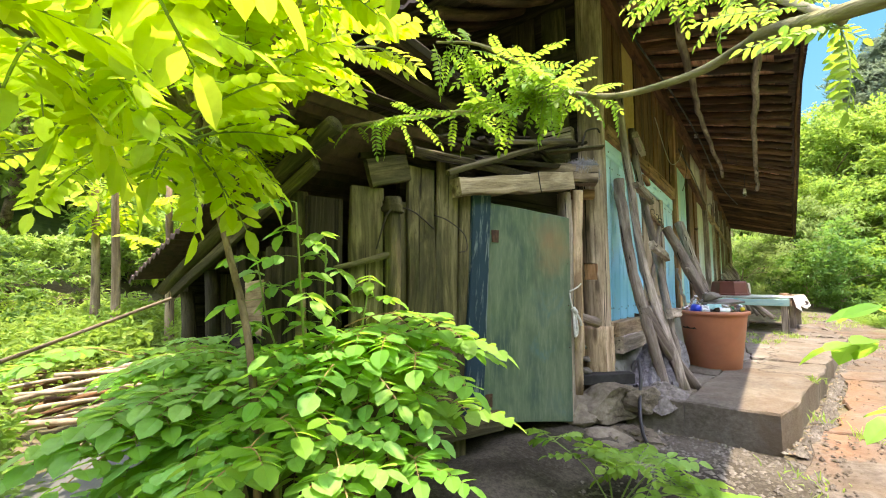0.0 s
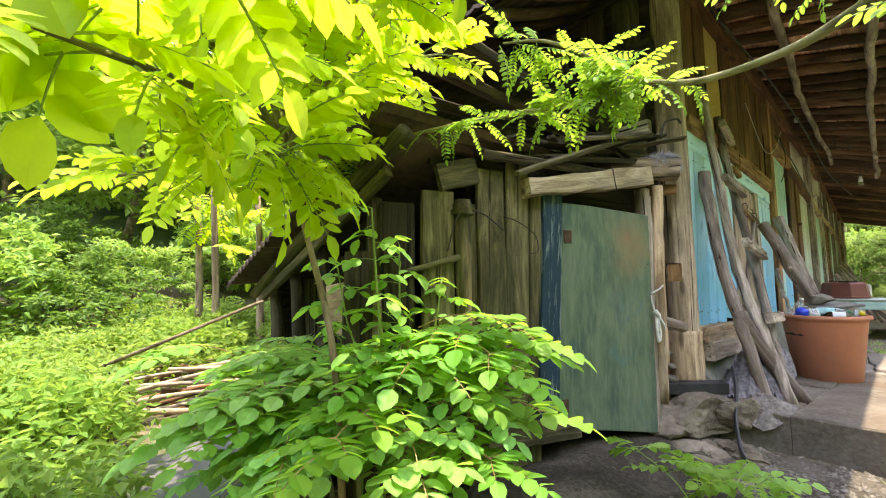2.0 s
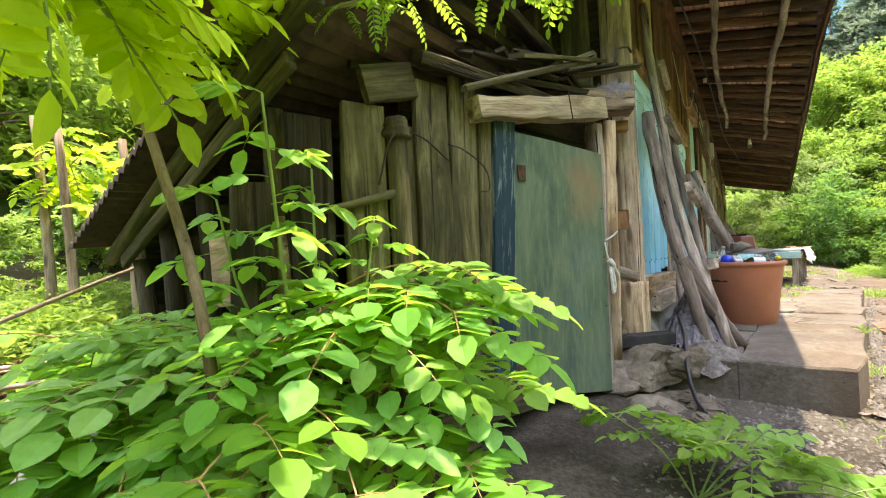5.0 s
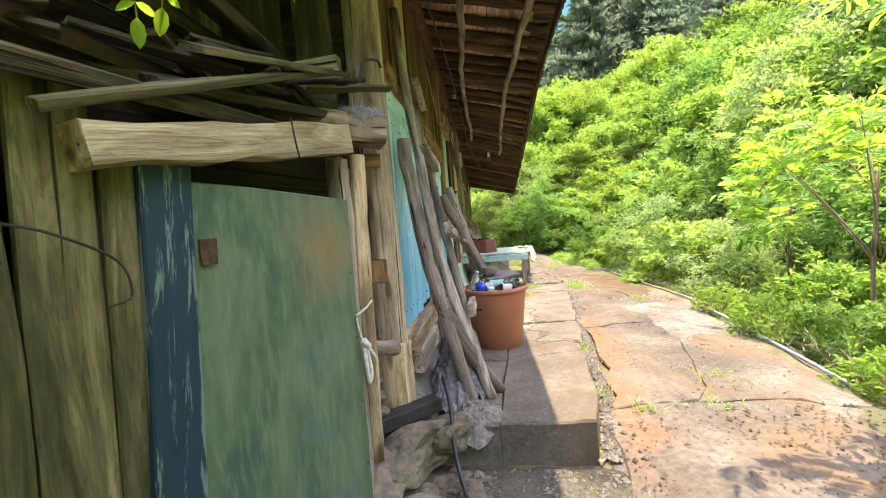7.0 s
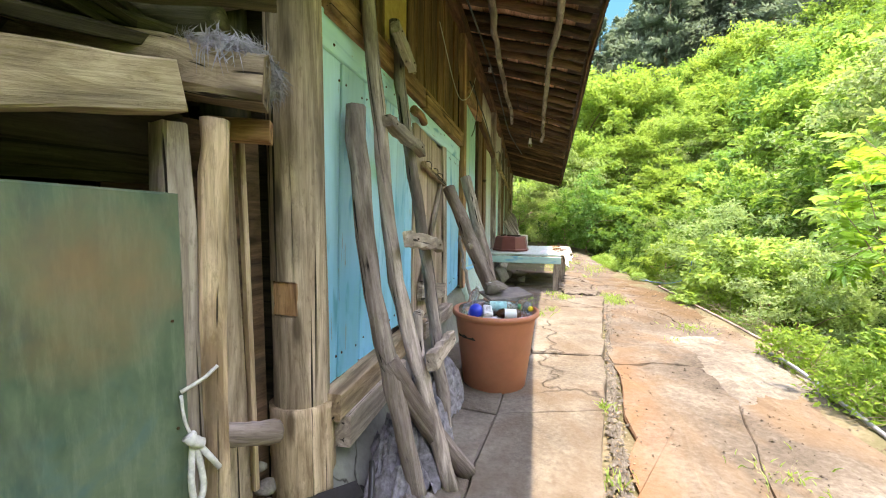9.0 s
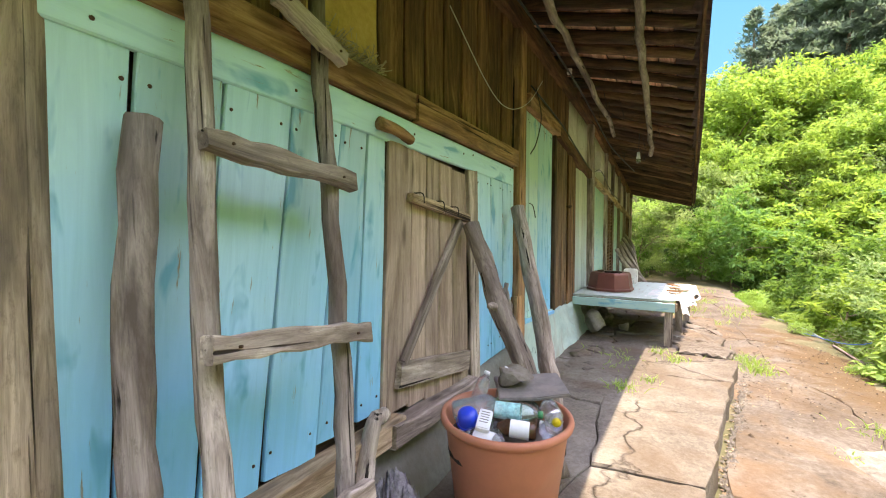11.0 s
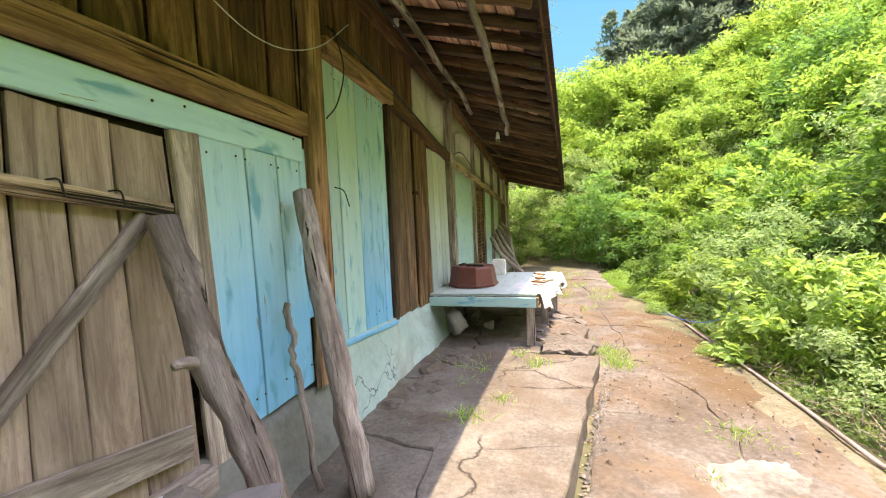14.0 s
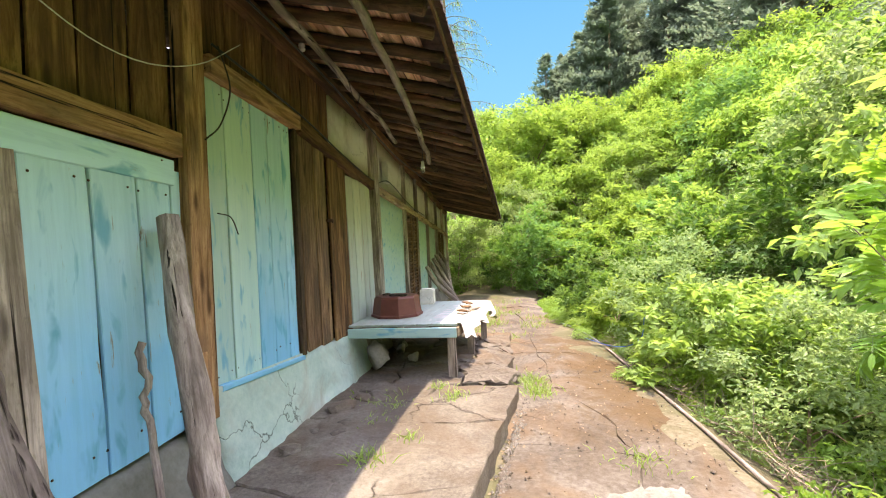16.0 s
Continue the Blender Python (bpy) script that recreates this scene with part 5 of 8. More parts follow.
def fibre_wad(center, r, n, mat, label):
    verts, faces = [], []
    for i in range(n):
        d = Vector((RNG.gauss(0, 1), RNG.gauss(0, 1), RNG.gauss(0, 0.7))).normalized()
        p = Vector(center) + Vector((d.x * r[0], d.y * r[1], d.z * r[2])) * RNG.uniform(0.5, 1)
        t = (d.cross(Vector((RNG.gauss(0, 1), RNG.gauss(0, 1), RNG.gauss(0, 1)))).normalized() + Vector((0, 0, -0.35))) * RNG.uniform(0.03, 0.09)
        s = t.cross(d).normalized() * 0.0016
        q = p + t * 0.5 + d * 0.006
        k = len(verts)
        verts += [p - s, p + s, q + s, q - s, p + t]
        faces += [(k, k + 1, k + 2, k + 3), (k + 3, k + 2, k + 4)]
    return tagged(new("fibre_wad", raw_mesh("fibre_wad", verts, faces, mat)), label, "fibre")


fibre_wad((-1.22, 3.68, 2.33), (0.06, 0.075, 0.075), 1100, FIBRE, "matted grey-violet fibre stuffed beside the post head")
fibre_wad((-1.27, 3.54, 2.37), (0.16, 0.13, 0.03), 1700, FIBRE, "matted grey-violet fibre lying on the log end")

# loose rotten timber heaped over the shed front, its colours darkened as overhang shade
heap = [
    ((-1.62, 2.14, 2.09), (-1.3, 3.28, 2.52), 0.05, 0.03, SHADED_SHED_WOOD, "long pale split stick over the lintel"),
    ((-1.55, 2.62, 2.40), (-1.30, 3.42, 2.56), 0.13, 0.025, SHADED_SHED_WOOD, "splintered pale board on the timber heap"),
    ((-1.62, 2.5, 2.26), (-1.36, 3.5, 2.37), 0.1, 0.04, SHADED_ROTTEN_WOOD, "rotten board on the timber heap, shade in its colour"),
    ((-1.75, 2.6, 2.30), (-1.42, 3.62, 2.44), 0.12, 0.03, SHADED_ROTTEN_WOOD, "rotten board on the timber heap, shade in its colour"),
    ((-1.66, 2.85, 2.42), (-1.33, 3.7, 2.42), 0.08, 0.04, SHADED_SHED_WOOD, "split grey board on the timber heap"),
    ((-1.7, 1.5, 2.86), (-1.62, 3.55, 2.62), 0.13, 0.05, SHADED_ROTTEN_WOOD, "slanting mossy beam above the shed, shade in its colour"),
    ((-1.9, 1.5, 2.74), (-1.75, 3.6, 2.6), 0.14, 0.06, SHADED_ROTTEN_WOOD, "slanting dark beam above the shed"),
    ((-2.1, 1.4, 2.6), (-1.85, 3.7, 2.62), 0.12, 0.06, SHADED_ROTTEN_WOOD, "slanting mossy beam above the shed, shade in its colour"),
    ((-2.4, 1.4, 2.45), (-2.1, 3.7, 2.7), 0.14, 0.05, SHADED_ROTTEN_WOOD, "slanting dark beam above the shed"),
    ((-1.72, 1.9, 2.2), (-1.5, 3.2, 2.24), 0.1, 0.06, SHADED_ROTTEN_WOOD, "rotten beam behind the lintel, shade in its colour"),
    ((-1.95, 1.7, 2.18), (-1.62, 2.7, 2.3), 0.09, 0.06, SHADED_SHED_WOOD, "thick olive-grey beam over the shed boards"),
]
for a, b, w, t, mat, label in heap:
    tagged(plank("loose_timber", a, b, w, t, mat, (0.35, -0.1, 0.93), seg=6, rough=0.008, bow=RNG.uniform(-0.03, 0.03)), label, "timber", "timber heap over the shed")
for k in range(22):
    y = RNG.uniform(1.7, 3.4)
    p = on_shed(y, 2.3 + RNG.uniform(0, 0.14) + 0.08 * (y - 2.2), RNG.uniform(-0.25, 0.02))
    d = Vector((RNG.uniform(-0.4, 0.4), RNG.uniform(0.2, 1), RNG.uniform(-0.12, 0.14))).normalized() * RNG.uniform(0.2, 0.55)
    tagged(plank("splinter", p, p + d, RNG.uniform(0.03, 0.09), RNG.uniform(0.012, 0.03), RNG.choice((SHADED_ROTTEN_WOOD, SHADED_SHED_WOOD, SHADED_ROTTEN_WOOD, SHADED_SHED_WOOD)), (RNG.uniform(-0.3, 0.3), 0, 1), seg=3, rough=0.007), "broken piece of weathered board on the heap", "timber", "timber heap over the shed")
tagged(log("iron_hook", [(-1.22, 3.48, 2.52), (-1.2, 3.49, 2.60), (-1.2, 3.55, 2.66), (-1.17, 3.72, 2.72), (-1.155, 3.76, 2.69)], 0.009, 0.008, WIRE, sides=6), "bent black iron hook hung from the post", "hook")
tagged(log("wire", [on_shed(2.12, 1.83, 0.03), on_shed(2.2, 1.8, 0.06), on_shed(2.33, 1.72, 0.06), on_shed(2.36, 1.62, 0.05), on_shed(2.3, 1.6, 0.05)], 0.004, 0.004, WIRE, sides=5), "thin black wire curled on the shed boards", "wire")
tagged(log("wire", [on_shed(1.72, 1.6, 0.06), on_shed(1.79, 1.82, 0.08), on_shed(1.95, 1.84, 0.05), on_shed(2.11, 1.74, 0.05)], 0.005, 0.005, WIRE, sides=5), "black wire tied round the shed posts", "wire")
tagged(log("wire", [on_shed(2.95, 2.22, 0.14), on_shed(2.96, 2.12, 0.145), on_shed(2.98, 2.06, 0.14)], 0.004, 0.004, WIRE, sides=5), "black wire loop over the lintel", "wire")

# shed end: sloping rafter, corrugated edge, interior shade as dark boards, back and roof
log("end_rafter", [(-1.62, 1.27, 2.15), (-2.4, 1.28, 1.87), (-3.65, 1.3, 1.36)], 0.045, 0.04, SHADED_SHED_WOOD, shed, "slanting pole rafter at the shed end")
plank("barge_board", (-1.8, 1.3, 2.0), (-3.5, 1.32, 1.34), 0.07, 0.04, SHADED_SHED_WOOD, (0, -1, 0), shed, seg=6)
for x, zt in ((-2.05, 1.9), (-2.62, 1.68), (-3.05, 1.5), (-3.42, 1.35)):
    log("end_post", [(x, 1.42, 0.2), (x + 0.02, 1.4, 1.0), (x, 1.38, zt)], 0.055, 0.045, SHADED_SHED_WOOD if x > -2.5 else SHADED_ROTTEN_WOOD, shed)
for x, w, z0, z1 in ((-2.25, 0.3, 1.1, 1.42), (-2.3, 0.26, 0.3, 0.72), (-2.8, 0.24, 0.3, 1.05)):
    plank("end_board", (x - 0.28, 1.36, (z0 + z1) / 2), (x + 0.28, 1.36, (z0 + z1) / 2 + 0.05), z1 - z0, 0.03, TAN_WOOD if z0 > 1 else SHADED_ROTTEN_WOOD, (0, -1, 0), shed)
# recessed near-black boards stand in for the shaded inside of the shed
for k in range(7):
    plank("end_board", (-2.15 - k * 0.22, 1.6, 0.2), (-2.15 - k * 0.22, 1.6, 1.85 - k * 0.075), 0.2, 0.03, SHADED_ROTTEN_WOOD, (0, -1, 0), shed)
core_wall("wall_shed_back", (-3.75, 1.5), (-3.75, 4.1), 0.1, 1.5, 0.1, SHADED_ROTTEN_WOOD, "plain dark back wall of the shed")


def shed_cover():
    verts, faces = [], []
    n = 90
    for i in range(n + 1):
        f = i / n
        x = -1.62 - 2.2 * f
        z = 2.27 - 0.83 * f + 0.016 * math.sin(f * 2.2 * 2 * math.pi / 0.076)
        verts += [(x, 1.14, z), (x, 4.04, z + 0.12), (x, 1.14, z - 0.03)]
    for i in range(n):
        k = 3 * i
        faces += [(k, k + 3, k + 4, k + 1), (k, k + 2, k + 5, k + 3)]
    attach(new("shed_roof", raw_mesh("shed_roof", verts, faces, ROOF_EDGE)), shed)


shed_cover()
core_wall("wall_shed_core", (-1.86, 1.95), (-1.5, 3.6), 1.95, 2.25, 0.04, SHADED_ROTTEN_WOOD, "dark board behind the shed lintel")
# gable timbers above the shed
gable = thing("gable_frame", "old grey and tan gable timbers, boards darkened as shade", "timber frame", (-2, 4.0, 2.6))
tagged(gable, kind="structure")
# tan boards set in darker woods, so their colour carries the overhang's shade
for x, w, mat in ((-1.62, 0.24, SHADED_SHED_WOOD), (-1.95, 0.26, SHADED_ROTTEN_WOOD), (-2.35, 0.22, SHADED_SHED_WOOD), (-3.0, 0.26, SHADED_ROTTEN_WOOD)):
    plank("gable_board", (x, 3.99, 2.2), (x - 0.03, 3.99, 4.1), w, 0.04, mat, (0, -1, 0), gable, seg=5)
plank("gable_rail", (-1.45, 3.92, 2.78), (-3.4, 3.92, 2.7), 0.14, 0.09, GREY_WOOD, (0, -1, 0), gable, seg=5)
plank("gable_rail", (-1.4, 3.9, 3.5), (-4.5, 3.9, 3.42), 0.14, 0.1, SHADED_ROTTEN_WOOD, (0, -1, 0), gable, seg=5)
log("gable_log", [(-1.45, 3.75, 2.55), (-1.9, 3.7, 2.6), (-2.5, 3.6, 2.62)], 0.08, 0.09, SHADED_SHED_WOOD, gable, "rounded end log of the gable")

# ---- things along the front ----
# ladder of poles with nailed rungs
ladder = thing("ladder", "home-made pole ladder with nailed board rungs leaning on the wall", "ladder", (-0.72, 4.6, 0.45))
log("rail", [(-0.66, 4.34, 0.43), (-0.83, 4.37, 1.0), (-0.97, 4.4, 1.5), (-1.08, 4.46, 2.3), (-1.15, 4.5, 2.95), (-1.18, 4.54, 3.4)], 0.042, 0.036, SILVER_WOOD, ladder, lump=0.16, crook=0.006)
log("rail", [(-0.75, 4.73, 0.43), (-0.83, 4.82, 0.9), (-0.92, 4.92, 1.4), (-1.05, 5.0, 2.1), (-1.14, 5.05, 2.6), (-1.2, 5.08, 3.1)], 0.041, 0.036, SILVER_WOOD, ladder, lump=0.16, crook=0.006)
for a, b, w in (((-1.09, 4.76, 2.93), (-1.09, 5.13, 2.81), 0.075), ((-1.03, 4.43, 2.33), (-1.02, 5.11, 2.265), 0.072), ((-0.89, 4.34, 1.73), (-0.88, 5.03, 1.635), 0.072), ((-0.77, 4.34, 1.1), (-0.77, 4.9, 1.07), 0.08)):
    rung = plank("rung", a, b, w, 0.055, GREY_WOOD, (1, 0, 0.15), ladder, seg=9, rough=0.009)
    for f in (0.12, 0.86):
        p = Vector(a).lerp(Vector(b), f)
        log("nail", [p + Vector((0.02, 0, 0)), p + Vector((0.034, 0.004, 0.003))], 0.006, 0.005, RUST, rung, sides=6, per=1)
tagged(log("leaning_pole", [(-0.79, 4.2, 0.43), (-0.92, 4.21, 1.0), (-1.06, 4.24, 1.6), (-1.165, 4.34, 2.38)], 0.046, 0.05, SILVER_WOOD, lump=0.18, crook=0.006), "thick silver-grey pole leaning against the blue boards", "pole")
tagged(log("leaning_pole", [(-0.6, 4.5, 0.43), (-0.78, 4.35, 0.75), (-0.95, 4.2, 1.15)], 0.055, 0.05, SILVER_WOOD, lump=0.2), "short split pole leaning behind the ladder foot", "pole")
tagged(log("prop_log", [(-0.42, 6.5, 0.38), (-0.63, 6.5, 0.95), (-0.86, 6.5, 1.5), (-1.12, 6.58, 2.1)], 0.078, 0.066, SILVER_WOOD, lump=0.4, sides=12, crook=0.015), "crooked grey log propped against the plank door", "log")
tagged(log("prop_stub", [(-0.86, 6.47, 1.5), (-0.87, 6.39, 1.53), (-0.87, 6.34, 1.53)], 0.03, 0.018, SILVER_WOOD), "broken branch stub on the propped log", "stub")
tagged(log("prop_log", [(-0.63, 7.38, 0.38), (-0.73, 7.4, 0.85), (-0.87, 7.48, 1.45), (-1.12, 7.66, 2.28)], 0.084, 0.068, SILVER_WOOD, lump=0.28, sides=12, crook=0.01), "thick grey log leaning by the blue panel", "log")
tagged(log("stick", [(-0.88, 7.28, 0.42), (-1.05, 7.39, 1.05), (-1.1, 7.42, 1.3), (-1.15, 7.46, 1.55)], 0.02, 0.022, SILVER_WOOD, lump=0.3, crook=0.015), "thin forked grey stick leaning on the wall", "stick")
tagged(log("stick", [(-1.02, 5.1, 0.46), (-1.12, 5.35, 1.0), (-1.14, 5.5, 1.05)], 0.05, 0.04, GREY_WOOD, lump=0.2), "short weathered log end under the door sill", "log")
plank("door_threshold", (WX + 0.09, 5.55, 0.89), (WX + 0.09, 6.75, 0.80), 0.12, 0.12, GREY_WOOD, (1, 0, 0), front, seg=6, rough=0.01)


def rag_heap(name, cx, cy, z, rx, ry, h, label, mat=RAG, fall=0.0):
    """A crumpled cloth lying in a heap, with ridged folds; fall: how far its near side slips down."""
    verts, faces = [], []
    n = 46
    for j in range(n + 1):
        for i in range(n + 1):
            u, v = 2 * i / n - 1, 2 * j / n - 1
            d = math.hypot(u, v)
            k = max(abs(u), abs(v)) / d if d > 1e-6 else 1
            u2, v2 = u * k, v * k
            rr = math.hypot(u2, v2)
            edge = 1 + 0.28 * noise.noise(Vector((u2 * 1.4 + cx * 9, v2 * 1.4, 4)))
            p = Vector((u2 * 1.7 + cx * 7, v2 * 1.7 + cy * 3, 0))
            warp = noise.noise(p) * 1.3
            folds = 1 - abs(noise.noise(Vector((p.x * 1.3 + warp, p.y * 3.2, 1)))) * 2.2
            folds2 = 1 - abs(noise.noise(Vector((p.x * 4.5, p.y * 4 + warp * 2, 6)))) * 2
            body = max(0.0, 1 - rr ** 1.5)
            zz = h * body * (0.45 + 0.4 * noise.noise(p * 0.8 + Vector((3, 3, 3)))) + 0.35 * h * folds * (0.25 + body) + 0.1 * h * folds2
            slip = fall * max(0.0, -v2) ** 1.4
            verts.append((cx + rx * u2 * edge, cy + ry * v2 * edge, z + max(zz, 0.004 + 0.01 * folds2) - slip))
    for j in range(n):
        for i in range(n):
            k = j * (n + 1) + i
            faces.append((k, k + 1, k + n + 2, k + n + 1))
    return tagged(new(name, raw_mesh(name, verts, faces, mat, True)), label, "rag")


rag_heap("rag", -0.92, 4.5, 0.44, 0.24, 0.42, 0.5, "crumpled grey-violet rag heaped by the ladder foot")
rag_heap("rag", -0.78, 4.04, 0.455, 0.16, 0.2, 0.11, "dusty rag hanging over the step edge", DUSTY_RAG, 0.13)
rag_heap("rag", -0.95, 5.2, 0.42, 0.2, 0.38, 0.55, "crumpled grey rag bundle beside the tub")
tagged(log("hose", [(-0.98, 4.05, 0.72), (-0.93, 3.9, 0.6), (-0.9, 3.7, 0.4), (-0.84, 3.5, 0.28), (-0.78, 3.38, 0.24)], 0.014, 0.014, BLACK_PLASTIC, sides=7), "bent black rubber hose hanging off the step", "hose")

# small flat rubble at the door foot, and earth-coloured chips
for k in range(46):
    x, y = RNG.uniform(-1.3, -0.72), RNG.uniform(2.95, 3.8)
    r = RNG.uniform(0.02, 0.075)
    tagged(part("rubble_stone", boulder(r, (1.3, 0.9, 0.4), 0.5, 2), TAN_STONE, None, "angular tan rubble chip at the post foot", Matrix.Translation((x, y, ground_z(x, y) + r * 0.2 + 0.03)) @ Matrix.Rotation(RNG.uniform(0, 6), 4, "Z")), category="stone", group="rubble by the step")
# rubble beside the wall and at the slab's head
for k in range(26):
    x, y = RNG.uniform(-1.2, -0.75), RNG.uniform(2.9, 3.85)
    r = RNG.uniform(0.03, 0.1)
    tagged(part("rubble_stone", boulder(r * 0.8, (1.4, 0.9, 0.45), 0.6, 2), CEMENT, None, "angular tan-grey rubble stone by the step", Matrix.Translation((x, y, ground_z(x, y) + r * 0.25)) @ Matrix.Rotation(RNG.uniform(0, 6), 4, "Z")), category="stone", group="rubble by the step")
for k in range(40):
    y = RNG.uniform(8.0, 13.5)
    x = RNG.uniform(-1.0, -0.5) if k % 2 else RNG.uniform(0.3, 1.0)
    if k % 2 == 0:
        y = RNG.uniform(10.7, 13.5)
    r = RNG.uniform(0.06, 0.2)
    tagged(part("rubble_stone", boulder(r, (1.3, 1, 0.4), 0.35, 2), ROCK, None, "flat broken tan stone beside the bench", Matrix.Translation((x, y, (shelf_top(x, y) if y < 10.6 else 0.22) + r * 0.1)) @ Matrix.Rotation(RNG.uniform(0, 6), 4, "Z")), category="stone", group="stones by the bench")
rows = []
for y in (10.62, 11.6, 12.8, 14.2):
    rows.append([(-1.3, y), (-0.5 + RNG.uniform(-0.2, 0.2), y + RNG.uniform(-0.1, 0.1)), (0.35, y + RNG.uniform(-0.1, 0.1)), (float(np.interp(y, [10.6, 14], [0.95, 1.05])), y)])
rough_top = thing("rough_terrace", "broken flat stones of the terrace below the bench", "terrace", (0, 12, 0))
tagged(rough_top, kind="structure")
paving(rough_top, "flagstone", rows, lambda x, y: 0.29 - 0.02 * (y - 10.6), -0.3, ROCK, 21, 0.02, 0.3, 0.02)

# tub of bottles
tub = thing("tub", "round terracotta rubber tub full of empty bottles", "tub", (-0.57, 5.85, 0.40))
TUB_M = Matrix.Translation((-0.57, 5.85, 0.40))
part("wall", lathe([(0.0, 0.0), (0.25, 0.0), (0.262, 0.012), (0.335, 0.58), (0.342, 0.6), (0.362, 0.605), (0.366, 0.62), (0.362, 0.64), (0.345, 0.645), (0.335, 0.635), (0.322, 0.58), (0.25, 0.05), (0.0, 0.04)], 48, 0.006), TUB, tub, "", TUB_M, True)
part("fill", lathe([(0.0, 0.56), (0.16, 0.55), (0.31, 0.53), (0.3, 0.44), (0.0, 0.44)], 24, 0.05), GRAVEL, tub, "dark layer of litter in the tub", TUB_M, True)


def bottle(a, b, r, body, cap, label, band_mat=None, name="bottle"):
    """A bottle with its base at a and its cap at b."""
    axis = Vector(b) - Vector(a)
    length = axis.length
    m = Matrix.Translation(a) @ axis.to_track_quat("Z", "Y").to_matrix().to_4x4()
    ob = thing(name, label, "bottle", a, "bottles in the tub")
    p = [(0, 0), (r * 0.8, 0.0), (r, 0.012), (r, length * 0.3), (r * 0.95, length * 0.36), (r, length * 0.42), (r, length * 0.68), (r * 0.75, length * 0.8), (r * 0.36, length * 0.88), (r * 0.36, length * 0.93), (0, length * 0.93)]
    shell = part("body", lathe(p, 20), body, ob, "", m, True)
    part("cap", lathe([(0, length * 0.92), (r * 0.44, length * 0.92), (r * 0.44, length), (0, length)], 14), cap, shell, "screw cap", m, True)
    if band_mat:
        part("label", lathe([(r * 1.012, length * 0.16), (r * 1.015, length * 0.17), (r * 1.015, length * 0.6), (r * 1.012, length * 0.61)], 20), band_mat, shell, "printed paper label", m, True)
    return ob


BOTTLES = [
    ((-0.84, 5.74, 1.0), (-0.62, 5.93, 1.04), 0.058, PET, WHITE_PLASTIC, "crushed cloudy plastic bottle lying in the tub", None),
    ((-0.80, 5.95, 0.97), (-0.74, 6.0, 1.17), 0.042, PET, WHITE_PLASTIC, "clear plastic bottle upended in the tub", None),
    ((-0.66, 6.02, 0.97), (-0.63, 6.05, 1.2), 0.045, PET, WHITE_PLASTIC, "clear plastic bottle standing askew in the tub", None),
    ((-0.66, 5.80, 1.035), (-0.36, 5.85, 1.04), 0.045, TEAL_PET, GREEN_PLASTIC, "clear drinks bottle with a teal label", TEAL_LABEL),
    ((-0.37, 6.0, 1.03), (-0.275, 5.80, 1.035), 0.05, PET, YELLOW_PLASTIC, "clear bottle with a yellow cap", None),
    ((-0.36, 5.72, 1.0), (-0.57, 5.67, 1.015), 0.044, BROWN_GLASS, BLACK_PLASTIC, "brown glass bottle with a white label", LABEL_PAPER),
    ((-0.50, 5.60, 0.955), (-0.74, 5.63, 0.96), 0.045, PET, WHITE_PLASTIC, "clear plastic bottle lying in the tub", LABEL_PAPER),
    ((-0.34, 5.83, 0.955), (-0.30, 5.98, 0.97), 0.048, PET, WHITE_PLASTIC, "clear dented bottle low in the tub", None),
    ((-0.80, 5.80, 0.93), (-0.56, 5.78, 0.94), 0.05, TEAL_PET, WHITE_PLASTIC, "greenish clear bottle lying in the tub", None),
    ((-0.62, 6.06, 0.98), (-0.40, 6.02, 0.98), 0.046, PET, BLACK_PLASTIC, "clear plastic bottle under the slate", None),
    ((-0.60, 5.93, 0.95), (-0.38, 5.93, 0.95), 0.046, BROWN_GLASS, WHITE_PLASTIC, "brown bottle low in the tub", LABEL_PAPER),
]
for a, b, r, body, cap, label, paper in BOTTLES:
    bottle((a[0], a[1], a[2] + 0.03), (b[0], b[1], b[2] + 0.03), r, body, cap, label, paper)
blue = thing("blue_cap_jar", "royal blue plastic jug lid lying in the tub", "lid", (-0.77, 5.62, 0.98))
part("lid", lathe([(0, 0.05), (0.035, 0.05), (0.052, 0.03), (0.055, -0.03), (0.05, -0.045), (0, -0.045)], 24), BLUE_PLASTIC, blue, "", pose(-0.71, 5.65, 1.06, 25, 10, 0), True)
part("rim", lathe([(0.058, -0.02), (0.062, -0.02), (0.062, -0.03), (0.058, -0.03), (0.058, -0.02)], 24), BLUE_PLASTIC, blue, "", pose(-0.71, 5.65, 1.06, 25, 10, 0), True)
carton = thing("white_box", "small white printed medicine box among the bottles", "box", (-0.64, 5.6, 0.97))
shell = part("carton", block((0.07, 0.035, 0.14), 0.006), LABEL_PAPER, carton, "", pose(-0.60, 5.58, 1.045, -72, 8, 14))
for k in range(5):
    part("print_bar", block((0.045, 0.0015, 0.005), 0), SLATE, shell, "", pose(-0.60, 5.58, 1.045, -72, 8, 14) @ Matrix.Translation((0, -0.0185, 0.04 + 0.018 * k)))
tagged(part("slate_plate", block((0.40, 0.30, 0.02), 0.006, 0.012, 3), SLATE, None, "thin grey slate slab resting over the bottles", pose(-0.50, 6.08, 1.115, 5, -4, 28)), category="slate")
tagged(part("lump_stone", boulder(0.095, (1.25, 1, 0.8), 0.4, 2), CEMENT, None, "angular tan stone lying on the slate slab", Matrix.Translation((-0.60, 6.03, 1.185))), category="stone")

# bench-platform
bench = thing("bench", "low platform bench of pale blue worn timber", "bench", (-0.4, 12.3, 0.3))
BT = [(-1.2, 10.9), (0.30, 10.86), (0.62, 13.6), (-1.2, 13.7)]


def bench_z(y):
    return 0.985 - 0.02 * (y - 10.9)


